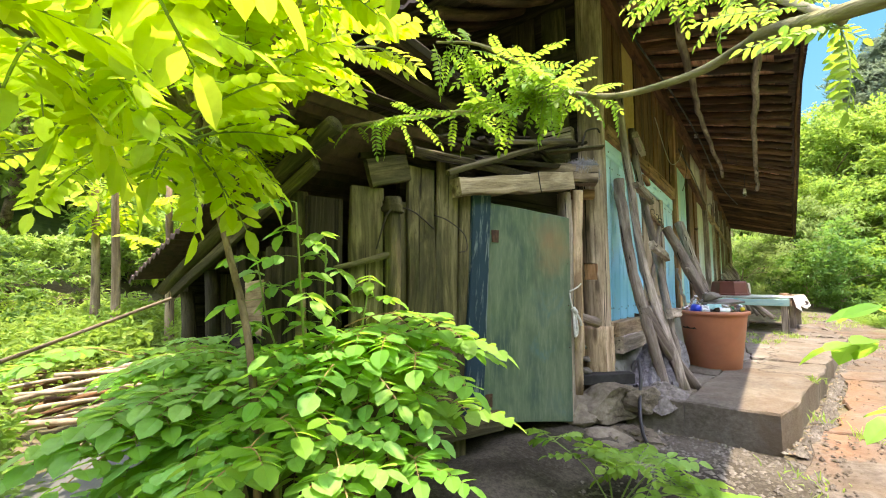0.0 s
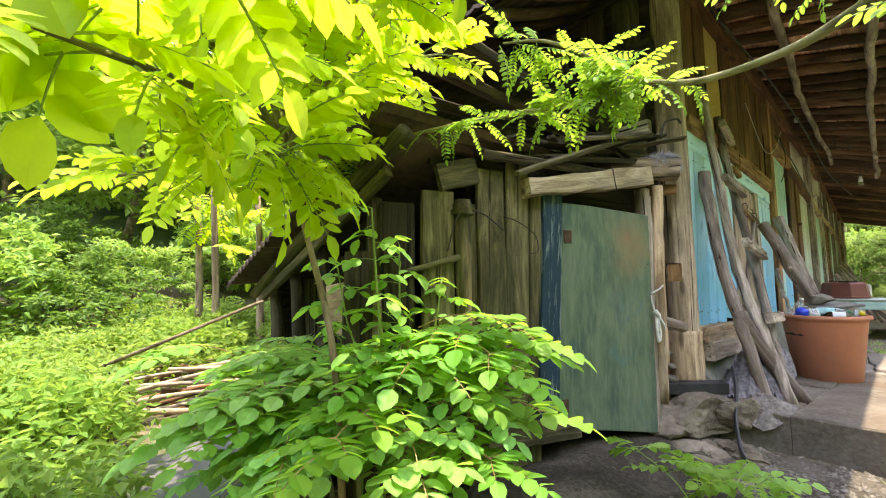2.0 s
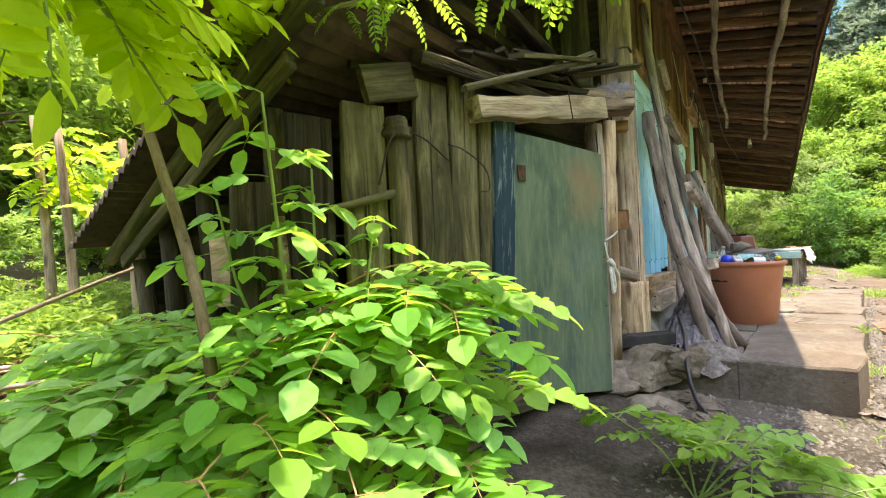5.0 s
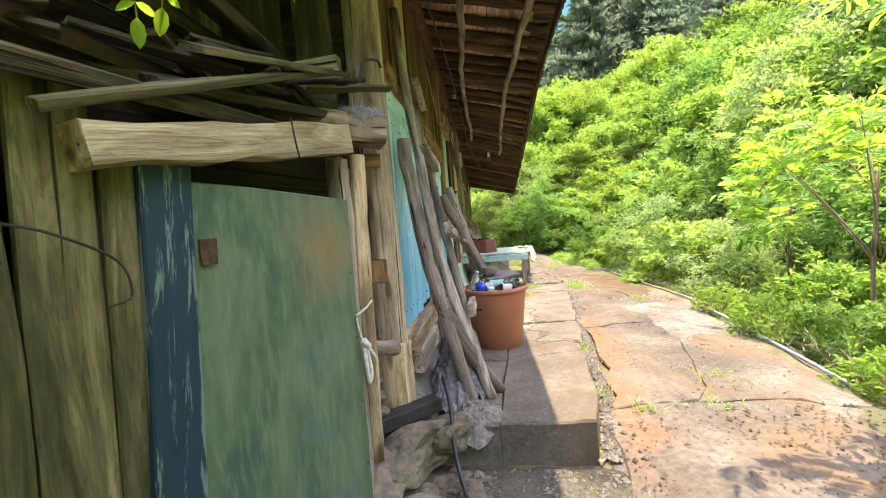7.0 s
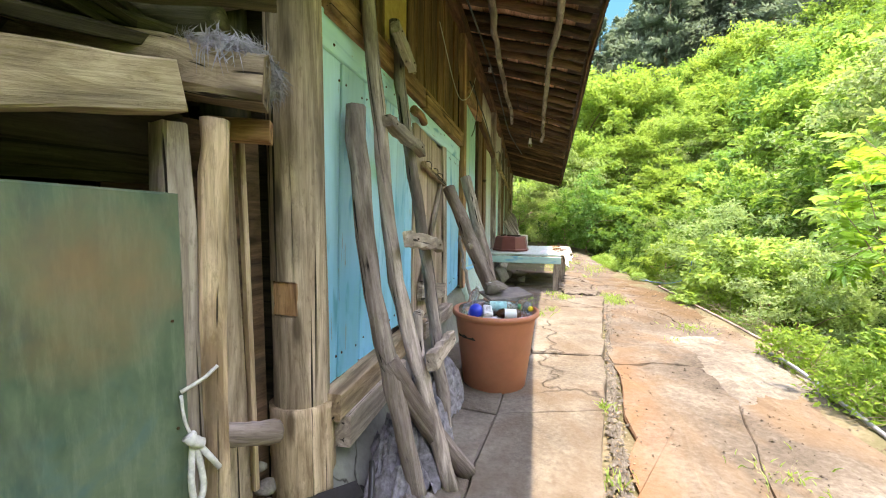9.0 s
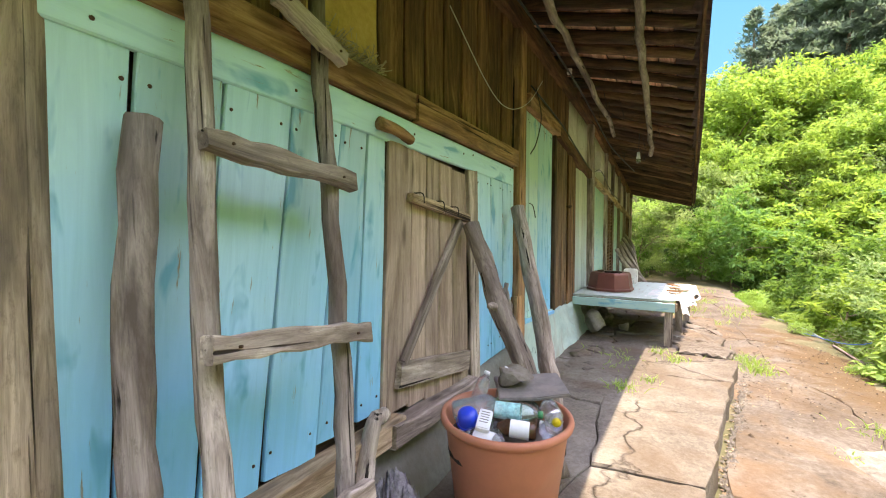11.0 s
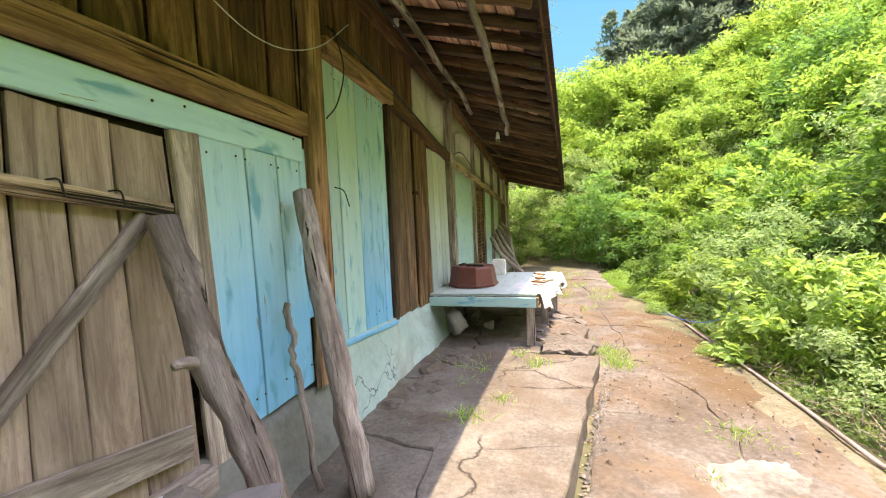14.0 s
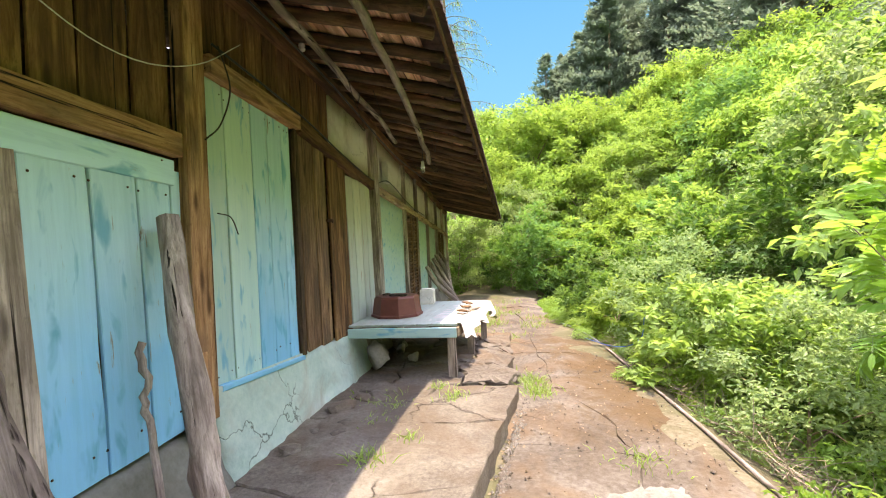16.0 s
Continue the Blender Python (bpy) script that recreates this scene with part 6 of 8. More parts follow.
for k in range(8):
    f0, f1 = k / 8, (k + 1) / 8 - 0.006
    a = Vector((BT[0][0] + (BT[1][0] - BT[0][0]) * (f0 + f1) / 2, BT[0][1], bench_z(10.9)))
    b = Vector((BT[3][0] + (BT[2][0] - BT[3][0]) * (f0 + f1) / 2, BT[3][1], bench_z(13.6)))
    plank("top_board", a, b, 0.185, 0.03, PALE_PAINT, (0, 0, 1), bench, w1=0.22)
plank("front_apron", (-1.2, 10.86, 0.895), (0.3, 10.83, 0.895), 0.13, 0.04, MINT_PAINT, (0, -1, 0), bench, "worn pale blue apron board", seg=5)
plank("side_apron", (0.3, 10.85, 0.89), (0.63, 13.6, 0.84), 0.12, 0.04, TAN_WOOD, (1, 0, 0), bench, seg=5)
for x, y in ((0.22, 10.93), (0.54, 13.5), (-1.1, 13.5), (0.38, 12.2)):
    plank("leg", (x, y, 0.22), (x, y, 0.93), 0.11, 0.09, GREY_WOOD, (0, -1, 0), bench, seg=3)


def sheet(name, quad, zf, drop, mat, label, nu=26, nv=34):
    """A cloth over the bench edge: flat part, then a fall with folds."""
    verts, faces = [], []
    for j in range(nv + 1):
        g = j / nv
        p0 = Vector(quad[0]).lerp(Vector(quad[3]), g)
        p1 = Vector(quad[1]).lerp(Vector(quad[2]), g)
        for i in range(nu + 1):
            f = i / nu
            flat = min(f / 0.62, 1)
            p = p0.lerp(p1, flat)
            over = max(0, (f - 0.62) / 0.38)
            z = zf(p.y) + 0.012 + 0.018 * abs(noise.noise(Vector((p.x * 5, p.y * 5, 0)))) - drop * over * (0.7 + 0.5 * noise.noise(Vector((g * 7, 0, 4))))
            x = p.x + over * (0.05 + 0.05 * math.sin(g * 40 + 3 * noise.noise(Vector((g * 5, 1, 1)))))
            verts.append((x, p.y + 0.02 * noise.noise(Vector((f * 4, g * 9, 2))), z))
    for j in range(nv):
        for i in range(nu):
            k = j * (nu + 1) + i
            faces.append((k, k + 1, k + nu + 2, k + nu + 1))
    return tagged(new(name, raw_mesh(name, verts, faces, mat, True)), label, "cloth")


sheet("bench_sheet", [(-0.15, 11.1), (0.36, 10.95), (0.69, 13.55), (0.1, 13.5)], bench_z, 0.3, CLOTH, "crumpled dirty white sheet draped over the bench edge")
sheet("floor_mat", [(-1.18, 10.9), (-0.1, 10.88), (0.1, 13.5), (-1.15, 13.6)], lambda y: bench_z(y) - 0.002, 0.0, PALE_PAINT, "pale worn vinyl mat lying on the bench")
basin = thing("basin", "dark red-brown octagonal plastic basin upturned on the bench", "basin", (-0.72, 11.75, 1.0))
PM = Matrix.Translation((-0.72, 11.75, 1.0))
part("bowl", lathe([(0, 0.04), (0.37, 0.03), (0.375, 0.0), (0.405, 0.0), (0.405, 0.035), (0.385, 0.045), (0.345, 0.28), (0.325, 0.31), (0.0, 0.315)], 8), BASIN, basin, "", PM @ Matrix.Rotation(0.3, 4, "Z"))
for k in range(4):
    part("dead_clump", boulder(0.05, (1.4, 1, 0.5), 0.4, 2), SHADED_ROTTEN_WOOD, basin, "", PM @ Matrix.Translation((RNG.uniform(-0.2, 0.2), RNG.uniform(-0.2, 0.2), 0.325)), True)
tagged(part("round_stone", boulder(0.2, (1, 1, 1.05), 0.22, 3), FIELDSTONE, None, "rounded grey stone under the bench", Matrix.Translation((-0.88, 11.15, 0.52)), True), category="stone")
for k in range(7):
    r = RNG.uniform(0.1, 0.16)
    tagged(part("under_stone", boulder(r, (1, 1, 0.9), 0.3, 2), FIELDSTONE, None, "tan fieldstone lying under the bench", Matrix.Translation((RNG.uniform(-1.1, -0.4), 11.6 + 0.24 * k, 0.38)), True), category="stone", group="stones under the bench")
for k in range(6):
    p = Vector((RNG.uniform(0.1, 0.4), 11.7 + 0.22 * k, bench_z(12) + 0.04))
    tagged(plank("scrap", p, p + Vector((RNG.uniform(-0.2, 0.2), RNG.uniform(0.1, 0.3), 0.0)), RNG.uniform(0.06, 0.12), 0.02, BROWN_WOOD if k % 2 else GREY_WOOD, (0, 0, 1)), "flat scrap of wood lying on the sheet", "scrap", "scraps on the bench")
tagged(part("white_crate", block((0.26, 0.26, 0.3), 0.02), PLASTER_WHITE, None, "small grey-white box at the far end of the bench", Matrix.Translation((-0.5, 13.3, bench_z(13.3) + 0.014))), category="box")
for k in range(5):
    tagged(log("leaning_timber", [(0.1 - 0.2 * k, 17.0 + 0.5 * k, 0.1), (-0.9, 17.2 + 0.6 * k, 1.0 + 0.1 * k), (-1.2, 17.3 + 0.6 * k, 1.5 + 0.1 * k)], 0.07, 0.06, GREY_WOOD, lump=0.2), "grey old timber leaning on the far wall", "timber", "timbers on the far wall")

# wires, meter box, lamp, insulator
tagged(part("meter_box", block((0.12, 0.3, 0.38), 0.02), PLASTER_WHITE, None, "pale grey electric meter box fixed to the wall band", Matrix.Translation((WX + 0.1, 13.1, 3.3))), category="box")
tagged(log("cable", [(WX + 0.1, 8.2, 3.62), (WX + 0.12, 9.6, 3.5), (WX + 0.12, 10.8, 3.33), (WX + 0.1, 12.3, 3.2), (WX + 0.15, 13.1, 3.3), (WX + 0.12, 15.0, 3.05), (WX + 0.1, 17, 2.95)], 0.01, 0.01, BLACK_PLASTIC, sides=5), "black cable sagging along the wall beam", "cable")
tagged(log("cable", [(-1.08, 4.6, 4.0), (-0.98, 7, 4.02), (-0.92, 9.5, 3.98), (-0.85, 12.2, 3.7), (-0.75, 13.6, 3.6), (-0.6, 15, 3.5)], 0.011, 0.011, BLACK_PLASTIC, sides=5), "black cable slung under the rafters", "cable")
tagged(log("wire", [(WX + 0.09, 6.3, 3.6), (WX + 0.1, 7.0, 3.25), (WX + 0.1, 7.5, 3.2), (WX + 0.13, 8.0, 3.38), (WX + 0.14, 8.5, 3.75)], 0.004, 0.004, ROPE, sides=5), "thin pale cord sagging over the boards", "cord")
tagged(log("wire", [(WX + 0.15, 8.2, 3.6), (WX + 0.2, 8.25, 3.3), (WX + 0.18, 8.15, 3.0), (WX + 0.16, 8.0, 2.85)], 0.006, 0.006, WIRE, sides=5), "black wire hanging by the second post", "wire")
tagged(log("wire", [(WX + 0.1, 8.18, 2.35), (WX + 0.09, 8.35, 2.33), (WX + 0.1, 8.42, 2.2)], 0.005, 0.005, WIRE, sides=5), "bent wire nailed on the boards", "wire")
for k in range(9):
    y = RNG.uniform(8.5, 14.5)
    x, z = RNG.uniform(-0.9, 0.1), 3.88
    p0 = Vector((x, y, z))
    tagged(log("wire", [p0, p0 + Vector((0.05, 0.12, -0.2 - 0.1 * RNG.random())), p0 + Vector((RNG.uniform(-0.2, 0.2), 0.35, -0.06))], 0.005, 0.005, WIRE, sides=4, per=4), "thin tangled wire hanging from the rafters", "wire", "wires under the eaves")
lamp = thing("bulb_socket", "bare lamp socket hanging from the eaves", "lamp", (-0.35, 12.6, 3.42))
log("cord", [(-0.35, 12.6, 3.9), (-0.36, 12.6, 3.55)], 0.006, 0.006, BLACK_PLASTIC, lamp, sides=5)
part("socket", lathe([(0, 0.12), (0.025, 0.12), (0.03, 0.06), (0.04, 0.0), (0, 0.0)], 14), WHITE_PLASTIC, lamp, "", Matrix.Translation((-0.36, 12.6, 3.43)), True)
part("bulb", lathe([(0, 0.0), (0.03, -0.005), (0.045, -0.05), (0.03, -0.085), (0, -0.095)], 14), PET, lamp, "unlit clear bulb", Matrix.Translation((-0.36, 12.6, 3.43)), True)
ins = thing("insulator", "white porcelain insulator under the eaves", "insulator", (-1.0, 9.4, 4.15))
part("knob", lathe([(0, 0), (0.03, 0.0), (0.035, 0.02), (0.022, 0.035), (0.035, 0.05), (0.03, 0.07), (0, 0.07)], 14), WHITE_PLASTIC, ins, "", Matrix.Translation((-1.0, 9.4, 4.1)), True)
# grey pipe along the bank and hose further on
tagged(log("pipe", [(2.3, 5.0, 0.14), (2.36, 5.6, 0.16), (2.43, 6.4, 0.18), (2.53, 7.4, 0.2), (2.5, 7.95, 0.21)], 0.021, 0.019, PIPE, sides=12, lump=0.02), "grey plastic pipe lying along the path edge", "pipe")
tagged(log("rod", [(2.84, 8.3, 0.13), (2.83, 9.6, 0.12), (2.79, 11.2, 0.1), (2.74, 13.2, 0.08)], 0.02, 0.02, GREY_WOOD, sides=7), "thin grey rod lying along the path edge", "rod")
tagged(log("hose", [(2.5, 14.0, 0.1), (2.75, 12.6, 0.25), (2.95, 12.0, 0.5), (3.0, 11.9, 0.9)], 0.006, 0.006, HOSE, sides=7), "blue hose looped at the path edge", "hose")
tagged(log("hose", [(2.3, 16.0, 0.05), (2.55, 14.6, 0.12), (2.7, 13.6, 0.1)], 0.012, 0.012, PIPE, sides=7), "grey hose lying at the path edge", "hose")

# left foreground: grey sheet, stick piles
tagged(part("grey_sheet", block((1.15, 1.7, 0.03), 0.01, 0.05, 5), GREY_SHEET, None, "grey weathered vinyl sheet lying on the ground", pose(-3.0, 0.75, 0.30, 2, -4, 25), True), category="sheet")
pile = thing("stick_pile", "heap of dry brown branches on the ground", "branches", (-4.6, 1.2, 0.3))
for k in range(46):
    p = Vector((-4.6 + RNG.uniform(-0.7, 0.5), 1.25 + RNG.gauss(0, 0.28), 0.33 + RNG.uniform(0, 0.34)))
    d = Vector((RNG.uniform(-0.5, 0.5), RNG.uniform(0.6, 1), RNG.uniform(-0.12, 0.12))).normalized() * RNG.uniform(0.7, 1.5)
    log("branch", [p - d * 0.5, p + Vector((0, 0, RNG.uniform(-0.02, 0.05))), p + d * 0.5], RNG.uniform(0.012, 0.03), 0.012, DRY if k % 3 else BROWN_WOOD, pile, sides=6, per=3)
tagged(log("fallen_stem", [(-5.2, 0.5, 0.7), (-4.4, 0.8, 0.95), (-3.9, 1.5, 1.3), (-3.7, 1.9, 1.45)], 0.018, 0.01, BARK), "bare grey stem leaning through the undergrowth", "stem")

# ---- plants ----
VR = random.Random(21)


def rnd_dir(flat=1.0):
    return Vector((VR.gauss(0, 1), VR.gauss(0, 1), VR.gauss(0, flat))).normalized()


def blade(verts, faces, root, along, normal, length, width, fold=0.25, droop=0.15):
    """A pointed leaf blade, folded at its midrib and drooping to its tip."""
    side = along.cross(normal).normalized()
    normal = side.cross(along)
    k = len(verts)

    def at(f, s, up):
        return root + along * (length * f) + side * (width * 0.5 * s) + normal * (up * width - droop * length * f * f)

    verts += [at(0, 0, 0), at(0.33, 0, 0), at(0.7, 0, 0), at(1, 0, 0), at(0.22, -0.8, fold * 0.5), at(0.52, -1, fold * 0.5), at(0.8, -0.66, fold * 0.3), at(0.22, 0.8, fold * 0.5), at(0.52, 1, fold * 0.5), at(0.8, 0.66, fold * 0.3)]
    faces += [(k, k + 4, k + 1), (k, k + 1, k + 7), (k + 1, k + 4, k + 5), (k + 1, k + 5, k + 2), (k + 1, k + 8, k + 7), (k + 1, k + 2, k + 8), (k + 2, k + 5, k + 6), (k + 2, k + 6, k + 3), (k + 2, k + 9, k + 8), (k + 2, k + 3, k + 9)]


def tube(verts, faces, line, r0, r1, sides=4):
    n = len(line)
    k = len(verts)
    for i, p in enumerate(line):
        d = (line[min(i + 1, n - 1)] - line[max(i - 1, 0)]).normalized()
        u = d.orthogonal().normalized()
        v = d.cross(u)
        r = r0 + (r1 - r0) * i / (n - 1)
        for s in range(sides):
            a = 2 * math.pi * s / sides
            verts.append(p + (u * math.cos(a) + v * math.sin(a)) * r)
    for i in range(n - 1):
        for s in range(sides):
            a, b = k + i * sides + s, k + i * sides + (s + 1) % sides
            faces.append((a, b, b + sides, a + sides))


def frond_mesh(name, pairs, rachis, leaf_len, leaf_w, leaf_mat, stem_mat, droop=0.3, stalk=0.3, thick=0.004):
    """A pinnate leaf: a stalk along local x, pairs of leaflets, one at the tip."""
    verts, faces = [], []
    line = [Vector((rachis * i / 8, 0, -droop * rachis * (i / 8) ** 2)) for i in range(9)]
    tube(verts, faces, line, thick, thick * 0.5)
    n_stem = len(faces)

    def on(f):
        return Vector((rachis * f, 0, -droop * rachis * f * f)), Vector((1, 0, -2 * droop * f)).normalized()

    for i in range(pairs):
        f = stalk + (1 - stalk) * (i + 0.3) / pairs
        p, d = on(f)
        size = leaf_len * (0.75 + 0.4 * math.sin(math.pi * (i + 1) / (pairs + 1))) * VR.uniform(0.88, 1.1)
        for s in (-1, 1):
            out = (d * VR.uniform(0.35, 0.6) + Vector((0, s, VR.uniform(-0.35, 0.1)))).normalized()
            nrm = Vector((VR.uniform(-0.2, 0.2), s * VR.uniform(-0.25, 0.25), 1)).normalized()
            blade(verts, faces, p, out, nrm, size, leaf_w * size / leaf_len, 0.22, VR.uniform(0.05, 0.3))
    p, d = on(1.0)
    blade(verts, faces, p, d, UP, leaf_len * 1.15, leaf_w * 1.1, 0.2, 0.2)
    me = raw_mesh(name, [tuple(v) for v in verts], faces, leaf_mat)
    me.materials.append(stem_mat)
    for i in range(n_stem):
        me.polygons[i].material_index = 1
    return me


def aim(at, direction, roll=0.0, size=1.0):
    d = Vector(direction).normalized()
    side = UP.cross(d)
    side = side.normalized() if side.length > 1e-3 else Vector((0, 1, 0))
    m = Matrix((d, side, d.cross(side))).transposed().to_4x4()
    return Matrix.Translation(at) @ m @ Matrix.Rotation(roll, 4, "X") @ Matrix.Scale(size, 4)


def set_frond(owner, meshes, at, direction, size=1.0, name="leaf", roll=None):
    ob = new(name, VR.choice(meshes))
    return attach(ob, owner, aim(at, direction, VR.uniform(-0.4, 0.4) if roll is None else roll, size))


SUN_FROND = [frond_mesh("leaf", 6, 0.29, 0.078, 0.04, LEAF_SUN, STEM, 0.4) for _ in range(4)]
FINE_FROND = [frond_mesh("leaf", 8, 0.17, 0.028, 0.014, LEAF_FINE, STEM, 0.3, 0.15, 0.002) for _ in range(3)]
ROUND_FROND = [frond_mesh("leaf", 4, 0.19, 0.045, 0.034, LEAF_FINE, STEM, 0.2, 0.25, 0.002) for _ in range(3)]

# young tree at the shed corner
tree = thing("young_tree", "slender young tree with bright yellow-green compound leaves", "tree", (-1.55, 0.86, 0.25))
log("trunk", [(-1.5, 0.88, 0.2), (-1.57, 0.87, 1.1), (-1.78, 0.86, 1.6), (-1.84, 0.8, 1.9), (-1.8, 0.74, 2.2)], 0.015, 0.011, BARK, tree, lump=0.08)
boughs = []
for tip, mid in (((-1.2, 0.2, 2.1), (-1.5, 0.5, 2.1)), ((-1.5, 0.35, 2.45), (-1.7, 0.6, 2.3)), ((-1.9, 1.25, 2.5), (-1.9, 1.0, 2.3)), ((-2.3, 0.4, 2.3), (-2.05, 0.6, 2.15)), ((-2.1, 1.2, 2.15), (-1.95, 1.0, 2.05)), ((-1.35, 0.7, 2.65), (-1.6, 0.75, 2.4)), ((-1.0, 0.0, 1.85), (-1.3, 0.3, 1.95)), ((-2.5, 0.9, 2.5), (-2.1, 0.85, 2.3)), ((-1.9, -0.1, 2.2), (-1.9, 0.35, 2.15)), ((-1.35, 0.5, 1.85), (-1.6, 0.65, 1.9)), ((-2.4, 0.2, 1.9), (-2.1, 0.5, 1.95)), ((-0.9, 1.2, 2.75), (-1.4, 0.95, 2.5)), ((-1.25, 1.5, 2.8), (-1.6, 1.1, 2.55)), ((-0.65, 0.85, 2.65), (-1.2, 0.8, 2.5)), ((-1.0, 0.6, 2.5), (-1.4, 0.7, 2.4)), ((-1.7, 1.6, 2.7), (-1.75, 1.2, 2.5))):
    a = Vector((-1.83, 0.8, 1.9)).lerp(Vector((-1.8, 0.74, 2.2)), VR.random())
    log("bough", [a, mid, tip], 0.016, 0.006, GREEN_BARK, tree, sides=6, per=4)
    boughs.append((a, Vector(mid), Vector(tip)))
for a, mid, tip in boughs:
    for k in range(22):
        f = VR.uniform(0.2, 1.0)
        p = a.lerp(mid, f * 2) if f < 0.5 else mid.lerp(tip, f * 2 - 1)
        d = ((tip - a).normalized() * 0.5 + rnd_dir(0.5) * 0.9 + Vector((0, 0, 0.25)))
        set_frond(tree, SUN_FROND, p, d, VR.uniform(0.7, 1.15))

log("bough", [(-1.5, 0.35, 2.45), (-1.15, 0.2, 2.35), (-0.85, 0.1, 2.12)], 0.009, 0.004, GREEN_BARK, tree, sides=5, per=4)
for k in range(9):
    p = Vector((-1.15, 0.2, 2.33)).lerp(Vector((-0.85, 0.1, 2.12)), k / 8)
    set_frond(tree, SUN_FROND, p, (VR.gauss(0.1, 0.7), VR.gauss(0, 0.7), VR.uniform(-0.3, 0.1)), VR.uniform(1.0, 1.35))

def double_frond(name, pinnae, rachis, pinna, pairs, leaf_len, leaf_w, leaf_mat, stem_mat):
    """A twice-pinnate leaf: an arching stalk along local x with pairs of side stalks, each set with broad leaflets."""
    verts, faces, stem_faces = [], [], 0

    def stalk(f):
        return Vector((rachis * f, 0, 0.16 * rachis * math.sin(f * 2.2) - 0.34 * rachis * f * f))

    stems, leaves = [], []
    stems.append(([stalk(i / 8) for i in range(9)], 0.0045, 0.0022))
    arms = []
    for i in range(pinnae):
        f = 0.42 + 0.5 * i / max(1, pinnae - 1)
        for s in (-1, 1):
            arms.append((stalk(f), Vector((0.55, s * VR.uniform(0.8, 1.0), VR.uniform(-0.05, 0.15))).normalized(), pinna * (1.0 - 0.22 * i) * VR.uniform(0.9, 1.1)))
    arms.append((stalk(1.0), Vector((1, 0, -0.3)).normalized(), pinna * 0.8))
    for p, d, length in arms:
        def on(f, p=p, d=d, length=length):
            return p + d * (length * f) - UP * (0.28 * length * f * f)
        stems.append(([on(i / 4) for i in range(5)], 0.0028, 0.0015))
        side = d.cross(UP).normalized()
        for j in range(pairs):
            f = 0.16 + 0.72 * j / max(1, pairs - 1)
            size = leaf_len * (0.8 + 0.3 * math.sin(math.pi * (j + 1) / (pairs + 1))) * VR.uniform(0.88, 1.12)
            for s in (-1, 1):
                leaves.append((on(f), (d * VR.uniform(0.3, 0.55) + side * s + UP * VR.uniform(-0.3, 0.0)).normalized(), size))
        leaves.append((on(1.0), (d - UP * 0.5).normalized(), leaf_len * 1.15))
    for line, r0, r1 in stems:
        tube(verts, faces, line, r0, r1)
    stem_faces = len(faces)
    for p, d, size in leaves:
        blade(verts, faces, p, d, (UP + rnd_dir() * 0.25).normalized(), size, leaf_w * size / leaf_len, 0.18, VR.uniform(0.05, 0.25))
    me = raw_mesh(name, [tuple(v) for v in verts], faces, leaf_mat)
    me.materials.append(stem_mat)
    for i in range(stem_faces):
        me.polygons[i].material_index = 1
    return me


BROAD_FROND = [double_frond("leaf", 3, 0.52, 0.25, 4, 0.088, 0.064, LEAF_SHRUB, RED_STEM) for _ in range(4)]

LARGE_LEAF = [frond_mesh("leaf", 2, 0.16, 0.13, 0.085, LEAF_SUN, STEM, 0.3, 0.35) for _ in range(3)]
for p, d in (((-0.98, 0.12, 1.98), (0.1, -0.7, -0.35)), ((-1.02, 0.16, 2.03), (-0.6, -0.6, -0.3)), ((-0.92, 0.2, 2.06), (0.5, -0.5, -0.2)), ((-1.08, 0.1, 1.98), (-0.2, -0.9, -0.6)), ((-1.0, 0.25, 2.1), (0.6, 0.4, -0.1)), ((-1.1, 0.05, 1.9), (-0.5, -0.3, -0.7))):
    set_frond(tree, LARGE_LEAF, p, d, VR.uniform(0.9, 1.15))

# shrub before the shed boards
shrub = thing("broad_leaf_shrub", "leafy shrub with large arching twice-compound green leaves", "shrub", (-1.62, 1.2, 0.25))
for root, top in (((-1.62, 1.2, 0.22), (-1.66, 1.26, 1.2)), ((-1.75, 1.12, 0.22), (-1.9, 1.08, 1.06)), ((-1.5, 1.1, 0.22), (-1.42, 1.12, 0.92)), ((-1.85, 1.2, 0.22), (-2.2, 1.22, 0.95)), ((-1.6, 1.3, 0.22), (-1.62, 1.5, 1.12)), ((-1.9, 1.1, 0.22), (-2.0, 0.95, 0.88))):
    r, t = Vector(root), Vector(top)
    log("stem", [r, r.lerp(t, 0.5) + Vector((0.02, 0.0, 0.04)), t], 0.014, 0.008, GREEN_BARK, shrub, sides=6, per=4)
    for k in range(9):
        a = 2 * math.pi * (k + VR.random() * 0.7) / 9
        p = r.lerp(t, VR.uniform(0.62, 1.0))
        set_frond(shrub, BROAD_FROND, p, (math.cos(a), math.sin(a), VR.uniform(0.0, 0.3)), VR.uniform(0.72, 1.0), roll=VR.uniform(-0.15, 0.15))
for p, d, size in (((-1.72, 1.42, 1.2), (0.75, 0.5, 0.12), 1.05), ((-1.68, 1.3, 1.16), (0.95, 0.1, 0.1), 1.0), ((-1.55, 1.15, 0.85), (0.8, -0.45, 0.15), 0.95), ((-1.9, 1.05, 0.9), (-0.2, -0.95, 0.15), 1.05), ((-2.1, 1.15, 0.85), (-0.8, -0.55, 0.1), 1.1), ((-2.2, 1.2, 0.8), (-0.95, 0.1, 0.15), 1.1)):
    set_frond(shrub, BROAD_FROND, p, d, size, roll=0.05)
low_shrub = thing("broad_leaf_shrub", "low spreading shrub with layered dark green leaves", "shrub", (-2.75, 0.95, 0.25))
